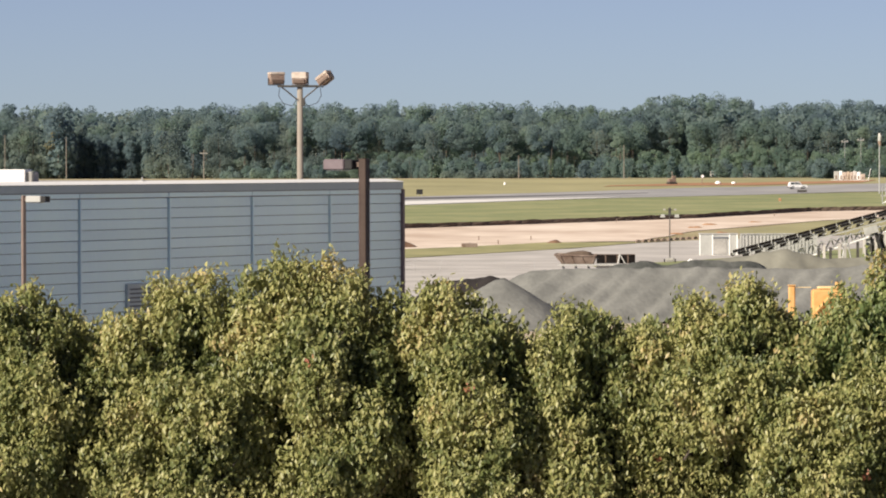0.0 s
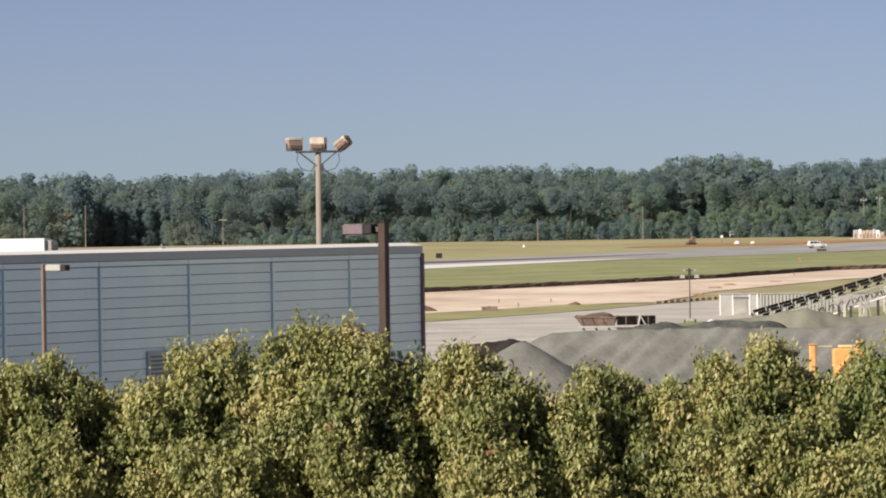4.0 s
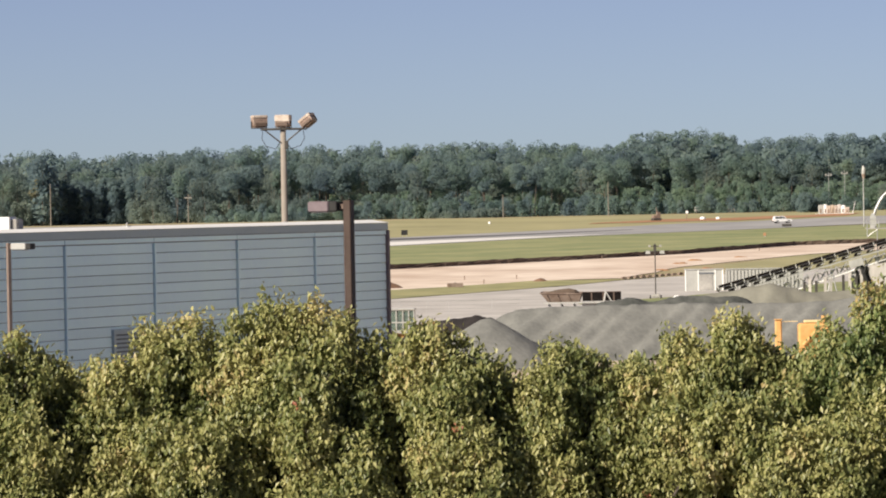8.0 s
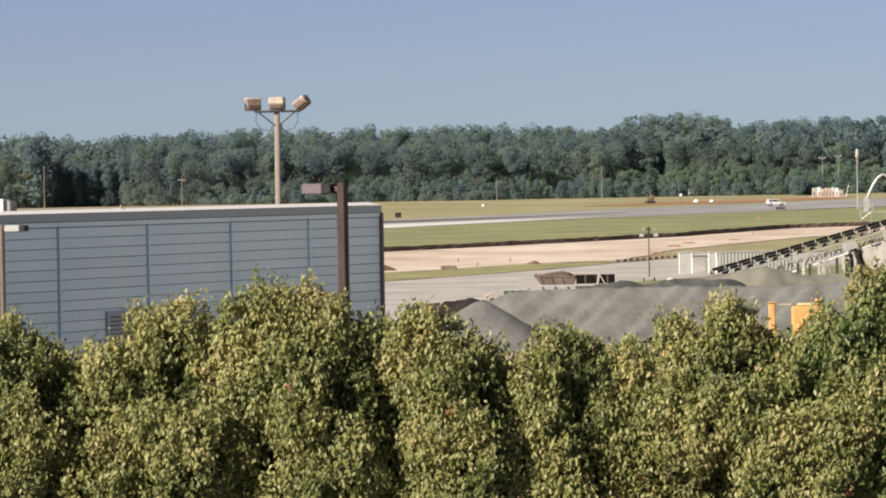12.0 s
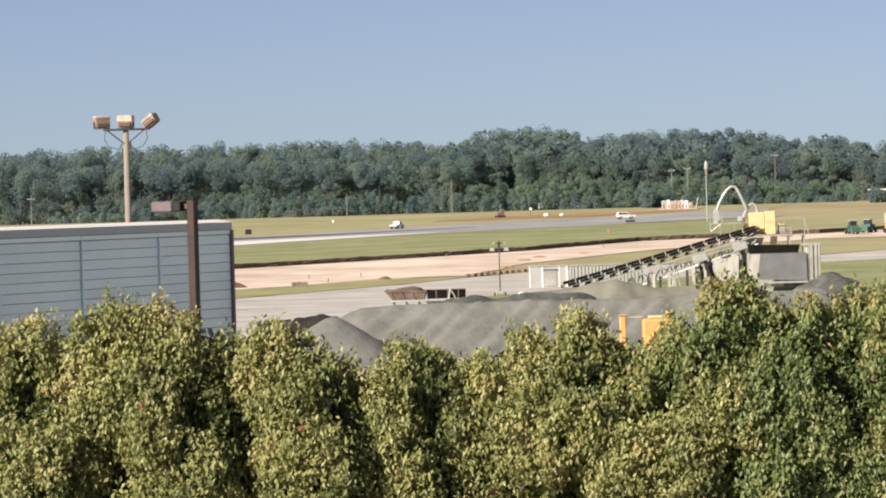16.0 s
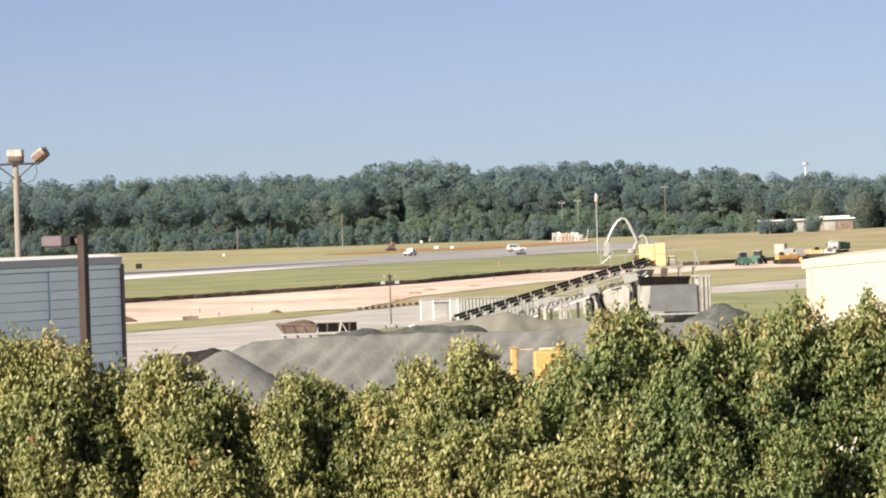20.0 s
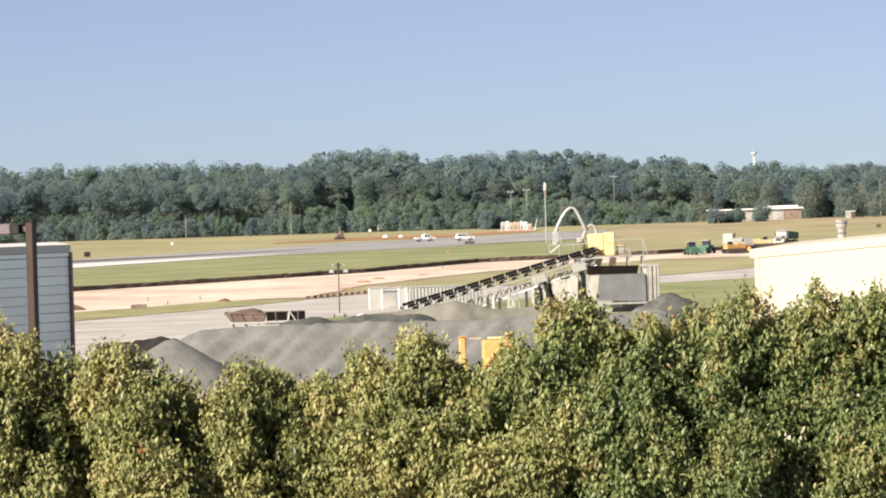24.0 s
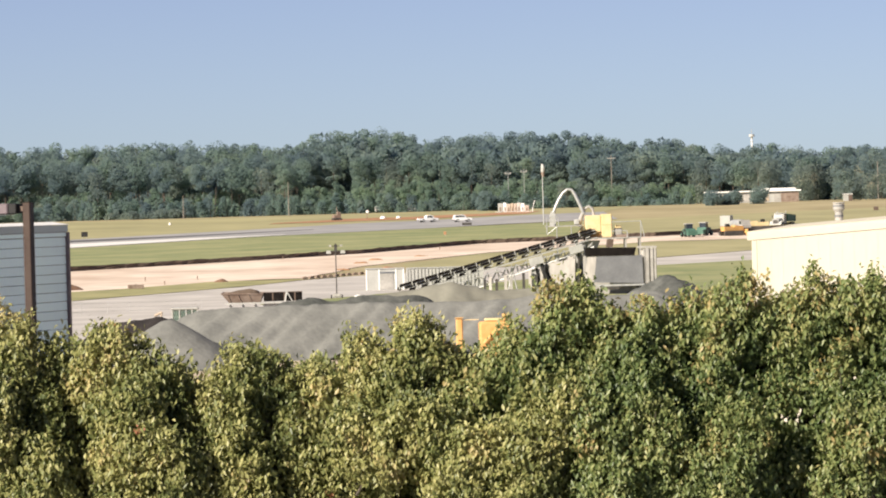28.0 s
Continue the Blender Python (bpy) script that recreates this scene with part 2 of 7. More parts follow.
CABGLASS = tinted_glass("green_cab_glass", (0.19, 0.25, 0.22))
PALEDUST = mat("pale_stone_dust", (0.40, 0.375, 0.345), (0.60, 0.565, 0.525), 0.95, 0.0, 0.8, 4, 0.3, 0.02, (1, 1, 0.3))
TANMETAL = mat("tan_cab_paint", (0.40, 0.32, 0.24), (0.55, 0.46, 0.36), 0.6, 0.1, 0.5, 8)


# ---------------------------------------------------------------- mesh helpers
class Mesh:
    """Vertices and faces of one part."""

    def __init__(self):
        self.v, self.f = [], []

    def add(self, verts, faces):
        n = len(self.v)
        self.v += [tuple(p) for p in verts]
        self.f += [tuple(n + i for i in f) for f in faces]
        return self

    def box(self, x0, x1, y0, y1, z0, z1, m=None):
        """A box with slightly chamfered upright and level edges left sharp where too small to matter."""
        vs = [Vector((x, y, z)) for z in (z0, z1) for x, y in ((x0, y0), (x1, y0), (x1, y1), (x0, y1))]
        if m is not None:
            vs = [m @ p for p in vs]
        return self.add(vs, [(3, 2, 1, 0), (4, 5, 6, 7), (0, 1, 5, 4), (1, 2, 6, 5), (2, 3, 7, 6), (3, 0, 4, 7)])

    def soft(self, x0, x1, y0, y1, z0, z1, c=0.03, m=None):
        """A box with chamfered edges all round."""
        vs, fs = [], []
        for sz, z in ((0, z0), (1, z1)):
            for inset, zz in ((c, z), (0, z + c * (1 - 2 * sz))) if sz == 0 else ((0, z - c), (c, z)):
                a0, a1, b0, b1 = x0 + inset, x1 - inset, y0 + inset, y1 - inset
                vs += [Vector((a0 + c, b0, zz)), Vector((a1 - c, b0, zz)), Vector((a1, b0 + c, zz)), Vector((a1, b1 - c, zz)), Vector((a1 - c, b1, zz)), Vector((a0 + c, b1, zz)), Vector((a0, b1 - c, zz)), Vector((a0, b0 + c, zz))]
        if m is not None:
            vs = [m @ p for p in vs]
        for k in range(3):
            for i in range(8):
                j = (i + 1) % 8
                fs.append((8 * k + i, 8 * k + j, 8 * k + 8 + j, 8 * k + 8 + i))
        fs += [tuple(range(7, -1, -1)), tuple(range(24, 32))]
        return self.add(vs, fs)

    def tube(self, a, b, r0, r1=None, n=8, caps=True):
        a, b = Vector(a), Vector(b)
        r1 = r0 if r1 is None else r1
        q = (b - a).to_track_quat("Z", "Y")
        ring = [q @ Vector((math.cos(2 * math.pi * i / n), math.sin(2 * math.pi * i / n), 0)) for i in range(n)]
        fs = [(i, (i + 1) % n, n + (i + 1) % n, n + i) for i in range(n)]
        if caps:
            fs += [tuple(range(n - 1, -1, -1)), tuple(range(n, 2 * n))]
        return self.add([a + p * r0 for p in ring] + [b + p * r1 for p in ring], fs)

    def path(self, pts, r, n=8):
        for a, b, ra, rb in zip(pts, pts[1:], r, r[1:]):
            self.tube(a, b, ra, rb, n)
        return self

    def hose(self, pts, radii, n=10):
        """One continuous round pipe through the points."""
        pts = [Vector(p) for p in pts]
        rings = []
        for i, p in enumerate(pts):
            way = (pts[min(i + 1, len(pts) - 1)] - pts[max(i - 1, 0)]).to_track_quat("Z", "Y")
            rings += [p + way @ Vector((math.cos(2 * math.pi * k / n), math.sin(2 * math.pi * k / n), 0)) * radii[i] for k in range(n)]
        fs = [(i * n + k, i * n + (k + 1) % n, (i + 1) * n + (k + 1) % n, (i + 1) * n + k) for i in range(len(pts) - 1) for k in range(n)]
        return self.add(rings, fs)

    def prism(self, outline, y0, y1, m=None):
        """An outline in x, z drawn out from y0 to y1."""
        n = len(outline)
        vs = [Vector((x, y0, z)) for x, z in outline] + [Vector((x, y1, z)) for x, z in outline]
        if m is not None:
            vs = [m @ p for p in vs]
        return self.add(vs, [tuple(range(n)), tuple(range(2 * n - 1, n - 1, -1))] + [(i, n + i, n + (i + 1) % n, (i + 1) % n) for i in range(n)])

    def data(self, name, material, smooth=False):
        me = bpy.data.meshes.new(name)
        me.from_pydata(self.v, [], self.f)
        me.materials.append(material)
        if smooth:
            me.polygons.foreach_set("use_smooth", [True] * len(me.polygons))
        me.update()
        return me


def part(name, mesh, material, parent, label="", smooth=False):
    ob = new(name, mesh.data(name, material, smooth))
    ob.parent = parent
    if label:
        ob["label"] = label
    return ob


def piece(name, data, parent, m=None):
    """One more object on a mesh that alike pieces share."""
    ob = new(name, data)
    ob.parent = parent
    if m is not None:
        ob.matrix_basis = m
    return ob


def thing(name, m, label, category, group="", kind=""):
    ob = new(name)
    ob.matrix_basis = m
    return tagged(ob, label, category, group, kind)


def rise(y):
    """Height of the ground: level to 650 m, then a gentle slope up to the woods."""
    return 0.0 if y < 650 else 0.0105 * (min(y, 1320) - 650)


# ---------------------------------------------------------------- ground
def sheet(name, label, material, near, far, lift0, lift1, cuts=10, category="ground"):
    """A strip of ground between a near and a far line."""
    ms = Mesh()
    n = len(near)
    rows = []
    for k in range(cuts + 1):
        s = k / cuts
        rows.append([(a[0] + (b[0] - a[0]) * s, a[1] + (b[1] - a[1]) * s) for a, b in zip(near, far)])
    vs = [(x, y, rise(y) + lift0 + (lift1 - lift0) * k / cuts) for k, row in enumerate(rows) for x, y in row]
    ms.add(vs, [(k * n + i, k * n + i + 1, (k + 1) * n + i + 1, (k + 1) * n + i) for k in range(cuts) for i in range(n - 1)])
    return tagged(new(name, ms.data(name, material)), label, category, kind="structure")


def refine(line, steps=4, wobble=0.0, seed=1):
    rng, out = random.Random(seed), []
    for a, b in zip(line, line[1:]):
        for k in range(steps):
            s = k / steps
            out.append((a[0] + (b[0] - a[0]) * s + rng.uniform(-wobble, wobble) * 0.2, a[1] + (b[1] - a[1]) * s + rng.uniform(-wobble, wobble)))
    return out + [line[-1]]


base = Mesh()
ys = [-400, 0, 200, 400, 649.9, 700, 800, 900, 1000, 1100, 1200, 1320, 1700, 4900]
xs = [-2500, -800, -300, -100, 0, 100, 300, 800, 2500]
base.add([(x, y, rise(y)) for y in ys for x in xs], [(j * 9 + i, j * 9 + i + 1, j * 9 + i + 10, j * 9 + i + 9) for j in range(len(ys) - 1) for i in range(8)])
tagged(new("ground", base.data("ground", FIELD)), "dry rough grass field rising gently to the woods", "ground", kind="structure")
# unseen near part of the yard, brought forward to bounce light onto the warehouse
sheet("yard", "pale sandy yard under the stone piles", YARD, [(-115, 60), (-55, 100), (-21, 100), (-12.8, 100), (-4, 100), (2, 100), (62, 100)], [(-115, 118), (-55, 329), (-21, 470), (-12.8, 507), (-4, 537), (2, 470), (62, 545)], 0.03, 0.03, 4)
# unseen far edge, drawn to dim the bounce on the warehouse wall's near end
sheet("parking_lot", "worn grey asphalt car park hidden by the pear trees, shaped to dim bounce", ASPHALT, [(-70, -60), (-20, -60), (-6, -60), (12, -60), (70, -60)], [(-70, 160), (-20, 156), (-6, 150), (12, 128), (70, 110)], 0.04, 0.04, 2)
ROAD_FAR = [(-120, 270), (-60, 460), (-26, 582), (-9.7, 641), (0.4, 672), (7.3, 687), (28, 712), (53, 744), (70, 775), (140, 880)]
ROAD_NEAR = [(-115, 110), (-55, 290), (-21, 400), (-12.8, 425), (-2, 470), (8, 530), (27, 640), (50, 702), (64.5, 716), (140, 800)]
sheet("taxiway", "pale worn grey taxiway behind the stone piles", TARMAC, refine(ROAD_NEAR), refine(ROAD_FAR), 0.05, 0.05, 12, "road")
SAND_FAR = [(-120, 600), (-60, 715), (-33.8, 759), (-7.5, 798), (10.7, 828), (31, 880), (39.5, 893), (64.5, 905), (84.8, 939), (150, 1030)]
SAND_NEAR = [(-105, 430), (-55, 560), (-28.7, 643), (-11, 678), (1, 682), (9.6, 743), (31, 809), (61, 861), (78, 863), (145, 960)]
sheet("graded_strip", "bare graded pink sand strip along the runway works", SAND, refine(SAND_NEAR, 4, 2.0, 3), refine(SAND_FAR), 0.08, 0.08, 10)
sheet("verge", "olive grass verge between sand and taxiway", VERGEGRASS, refine(ROAD_FAR[:6], 4, 1.0, 5), refine([(-105, 430), (-55, 560), (-28.7, 643), (-11, 677), (1, 680), (7.3, 690)], 4, 1.5, 6), 0.1, 0.1, 4)
sheet("verge", "patchy grass verge beside the taxiway", DRYGRASS, refine([(16, 702), (28, 712.5), (53, 744.5), (70, 775.5), (140, 880.5)], 4), refine([(16, 750), (31, 806), (61, 858), (78, 861), (145, 955)], 4, 3, 7), 0.1, 0.1, 6)
sheet("near_verge", "green grass between the taxiway and the stone works", GRASS, refine([(2, 470), (8, 480), (30, 500), (62, 545), (140, 640)], 4), refine([(-4, 538), (8, 571), (27, 639), (50, 701), (140, 798)], 4), 0.06, 0.06, 6)
RUN_NEAR = [(-200, 690), (-42, 943), (-9, 1009), (13.6, 1038), (25.5, 1052), (48, 1088), (71, 1112)]
RUN_FAR = [(-200, 770), (-46, 1034), (-10, 1099), (15, 1150), (28, 1160), (53, 1202), (75, 1226)]
BANK = 0.7
sheet("infield", "mown green grass infield above a cut bank", GRASS, refine([(-120, 600), (-33.8, 759), (-7.5, 798), (10.7, 828), (31, 880), (52, 899)], 4), refine([(-190, 720), (-42, 943), (-9, 1009), (13.6, 1038), (30, 1060), (62, 1098)], 4), BANK, 0.06, 10)
sheet("infield", "dry olive grass above the cut bank", DRYGRASS, refine([(52, 899), (64.5, 905), (150, 1030)], 4), refine([(62, 1098), (75, 1110), (160, 1200)], 4), BANK, 0.06, 10)
sheet("runway", "pale grey runway with dark tyre streaks", RUNWAY, refine(RUN_NEAR), refine(RUN_FAR), 0.1, 0.1, 6, "runway")
sheet("runway_shoulder", "white concrete shoulder at the runway edge", CONCRETE, refine([(-120, 822), (-42, 946), (-20, 990), (-2, 1024)], 4), refine([(-122, 860), (-43, 984), (-22, 1012), (-2, 1027)], 4), 0.14, 0.14, 3, "runway")
sheet("tyre_streak", "dark rubber streak along the runway", RUBBER, refine([(-124, 884), (-44, 1003), (-22, 1032), (4, 1075)], 4), refine([(-124, 902), (-45, 1022), (-23, 1046), (4, 1080)], 4), 0.13, 0.13, 2, "runway")
sheet("far_grass", "yellowing grass beyond the runway", DRYGRASS, refine(RUN_FAR), refine([(-230, 1000), (-62, 1330), (-11, 1330), (15, 1330), (35, 1330), (60, 1330), (90, 1330)]), 0.05, 0.05, 5)
sheet("clay_strip", "bare reddish clay along the far runway edge", CLAY, refine([(-6, 1170), (10, 1180), (30, 1185), (56, 1225)], 4, 3, 9), refine([(-4, 1178), (10, 1222), (30, 1228), (62, 1270)], 4, 6, 8), 0.12, 0.12, 3)


def cut_bank():
    """Rough face of dark soil where the infield drops to the graded sand."""
    rng, ms = random.Random(4), Mesh()
    line = refine([(-120, 600), (-33.8, 759), (-7.5, 798), (10.7, 828), (31, 880), (52, 899), (64.5, 905), (150, 1030)], 26)
    rows, n = [], len(line)
    for k in range(4):
        s = k / 3
        rows.append([(x + rng.uniform(-0.15, 0.15), y - (1 - s) * 0.7 - 0.25 * rng.random(), rise(y) + 0.05 + s * (BANK + 0.03) + rng.uniform(-0.07, 0.07) * (k > 0)) for x, y in line])
    ms.add([p for r in rows for p in r], [(k * n + i, k * n + i + 1, (k + 1) * n + i + 1, (k + 1) * n + i) for k in range(3) for i in range(n - 1)])
    tagged(new("cut_bank", ms.data("cut_bank", SOIL)), "dark freshly cut soil bank below the grass", "bank", kind="structure")


cut_bank()


def mound(name, label, category, material, ridge, height_noise, spread, seed, toe=0.0, group="", flutes=1.0, spurs=()):
    """A heap of loose stone: a ridge of (x, y, z) with flanks at the angle of repose."""
    rng = random.Random(seed)
    x0, x1 = min(p[0] for p in ridge) - 7, max(p[0] for p in ridge) + 7
    y0, y1 = min(p[1] for p in ridge) - 8, max(p[1] for p in ridge) + 8
    step = spread
    nx, ny = int((x1 - x0) / step) + 1, int((y1 - y0) / step) + 1
    segs = list(zip(ridge, ridge[1:])) or [(ridge[0], ridge[0])]
    segs += list(spurs)
    ms, vs = Mesh(), []
    off = Vector((seed * 3.1, seed * 1.7, 0))
    for j in range(ny):
        for i in range(nx):
            x, y = x0 + i * step, y0 + j * step
            best = -9.0
            for a, b in segs:
                dx, dy = b[0] - a[0], b[1] - a[1]
                q = dx * dx + dy * dy
                s = 0 if q < 1e-6 else max(0, min(1, ((x - a[0]) * dx + (y - a[1]) * dy) / q))
                d = math.hypot(x - a[0] - s * dx, y - a[1] - s * dy)
                gully = flutes * (0.5 * noise.noise(Vector((x * 0.3 + d * 0.2, s * 3, seed))) + 0.3 * noise.noise(Vector((x * 0.9 + d * 0.3, s * 3, seed)))) * min(1, d / 2.5)
                h = a[2] + (b[2] - a[2]) * s - (math.sqrt(d * d + 0.2) - 0.4) * 0.64 + gully
                best = max(best, h)
            p = Vector((x, y, 0)) * 0.5 + off
            best += height_noise * noise.noise(p) + 0.35 * height_noise * noise.noise(p * 4)
            vs.append((x, y, max(best, toe - 0.25)))
    ms.add(vs, [(j * nx + i, j * nx + i + 1, (j + 1) * nx + i + 1, (j + 1) * nx + i) for j in range(ny - 1) for i in range(nx - 1)])
    return tagged(new(name, ms.data(name, material, True)), label, category, group)


tip = random.Random(44)
LOADS = []          # the ridges that single truckloads left on the long flank
for k in range(17):
    x = -4.6 + k * 1.55 + tip.uniform(-0.4, 0.4)
    LOADS.append(((x, 352.6, tip.uniform(3.45, 3.85)), (x - tip.uniform(3.2, 4.8), 345.5, tip.uniform(0.2, 0.8))))
mound("stone_mound", "long grey crushed stone pile with slumped flanks", "stone pile", GRAVEL,
      [(-8.7, 354, 2.6), (-7.4, 353.6, 3.28), (-6.5, 353, 3.55), (-5.4, 353, 3.6), (-1.0, 353, 3.72), (2.5, 353, 3.65), (5.7, 353, 3.75), (12.4, 353, 3.65), (17.5, 353, 3.9), (25, 354, 3.7)], 0.16, 0.28, 11,
      flutes=0.3, spurs=LOADS)
mound("stone_mound", "small grey crushed stone cone", "stone pile", GRAVEL, [(-8.6, 335, 3.35), (-8.4, 335, 3.35)], 0.07, 0.2, 12, 0.0, "", 0.25)
mound("stone_mound", "dark stone mound just behind the cone, edging its right side", "stone pile", DARKSTONE, [(-8.3, 336.0, 3.4), (-5.5, 336.0, 1.75), (-3.6, 336.0, 0.6)], 0.1, 0.22, 26, 0.0, "", 0.2)
mound("stone_mound", "low dark brown pile of asphalt millings", "stone pile", DARKGRAVEL, [(-9.5, 342, 3.4), (-10.4, 342, 3.25), (-12.7, 343, 3.0), (-14, 343, 2.2)], 0.25, 0.25, 13)
mound("stone_mound", "olive grey stone dust pile beneath the conveyor", "stone pile", OLIVEGRAVEL, [(6, 470, 1.9), (11.2, 470, 2.45), (14.4, 470, 3.0), (18, 470, 2.2), (23.3, 470, 2.3), (27, 470, 2.0)], 0.25, 0.4, 14)
mound("stone_mound", "dark grey pile of coarse stone beside the bin", "stone pile", DARKSTONE, [(30.6, 432, 3.3), (31.6, 432, 3.65), (32.6, 430, 3.3)], 0.55, 0.3, 15)
mound("stone_mound", "grey stone pile below the bin", "stone pile", GRAVEL, [(28.6, 425, 2.7), (30.2, 424, 2.6)], 0.2, 0.35, 16)
mound("stone_mound", "dark damp stone lying along the pile's crest", "stone pile", DARKSTONE, [(-0.6, 355.6, 3.9), (0.9, 355.6, 4.2), (2.4, 355.7, 3.95), (4.0, 356, 4.0), (6.2, 356, 4.2), (8.5, 356.5, 4.0)], 0.3, 0.3, 23)
mound("sand_heap", "low pale sand heap at the taxiway edge", "sand heap", SAND, [(37.5, 450, 2.0), (42, 452, 1.4)], 0.15, 0.5, 17)
mound("earth_heap", "small brown earth heap on the verge", "earth heap", DARKEARTH, [(-9.85, 675, 0.8), (-9.75, 675, 0.78)], 0.1, 0.2, 18, rise(675), "earth heaps")
mound("earth_heap", "reddish earth heap beside the sand strip", "earth heap", DARKEARTH, [(-29.5, 655, 1.1), (-28.6, 655, 0.7)], 0.15, 0.3, 19, rise(655), "earth heaps")

for x, y, h in ((6.1, 723, 0.3), (9.0, 760, 0.35), (11.8, 779, 0.3), (13.0, 724, 0.3), (19.2, 796, 0.35)):
    mound("earth_heap", "low reddish earth clod on the graded sand", "earth heap", CLAY, [(x, y, rise(y) + h), (x + 1.3, y + 0.3, rise(y) + h * 0.7)], 0.25, 0.3, int(x * 7), rise(y), "earth heaps", 0.3)


# ---------------------------------------------------------------- woods
def leaf_cloud(name, material, centres, sizes, ways, fold=0.25, aspect=0.62, hang=0.0, other=None, second=None, plain=False):
    """One mesh of small leaves round their centres: folded ones of base, left, tip, right, or plain three-cornered tufts."""
    n = len(centres)
    ways = ways / (np.linalg.norm(ways, axis=1, keepdims=True) + 1e-9)
    side = np.cross(ways, np.random.normal(size=(n, 3)))
    if hang:          # blades hang from their stalks
        side = side / (np.linalg.norm(side, axis=1, keepdims=True) + 1e-9) + np.array([0, 0, -hang])
        side -= ways * (side * ways).sum(1, keepdims=True)
    side /= np.linalg.norm(side, axis=1, keepdims=True) + 1e-9
    up = np.cross(side, ways)
    s = sizes[:, None]
    if plain:
        v = np.stack([centres - side * s * 0.5 - up * s * aspect * 0.55, centres - side * s * 0.5 + up * s * aspect * 0.55, centres + side * s * 0.5], 1)
        corners = [0, 1, 2]
    else:
        v = np.stack([centres - side * s * 0.5, centres + up * s * aspect * 0.5 + ways * s * fold, centres + side * s * 0.5, centres - up * s * aspect * 0.5 + ways * s * fold], 1)
        corners = [0, 1, 2, 0, 2, 3]
    faces = len(corners) // 3
    me = bpy.data.meshes.new(name)
    me.vertices.add(n * v.shape[1])
    me.vertices.foreach_set("co", v.astype(np.float32).ravel())
    me.loops.add(len(corners) * n)
    me.loops.foreach_set("vertex_index", (np.arange(n, dtype=np.int32)[:, None] * v.shape[1] + np.array(corners, np.int32)).ravel())
    me.polygons.add(faces * n)
    me.polygons.foreach_set("loop_start", np.arange(0, len(corners) * n, 3, dtype=np.int32))
    me.materials.append(material)
    if other is not None:          # some leaves in a second tone
        me.materials.append(other)
        me.polygons.foreach_set("material_index", np.repeat(second.astype(np.int32), faces))
    me.update(calc_edges=True)
    me.validate()
    return me


# height of the wood's skyline over the eye, in thousandths of the distance, by bearing in degrees
SKYLINE = [(-12, 11.5), (-7.8, 11.7), (-6.7, 11.2), (-6.2, 10.3), (-5.2, 11.1), (-4.4, 11.7), (-3.9, 11.6), (-2.5, 11.5), (-1.4, 11.5), (-0.5, 10.6), (0.07, 10.2), (0.22, 12.4), (0.53, 13.6), (0.78, 12.9), (1.36, 12.9), (1.74, 10.6), (1.93, 12.2), (2.7, 11.4), (3.2, 11.7), (3.6, 10.4), (3.84, 8.9), (4.0, 9.9), (4.5, 8.9), (4.73, 7.0), (5.26, 8.1), (5.9, 7.0), (7.0, 7.2), (12, 7.2)]


def skyline(deg):
    return float(np.interp(deg, [a for a, b in SKYLINE], [b for a, b in SKYLINE])) / 1000 + 0.0016


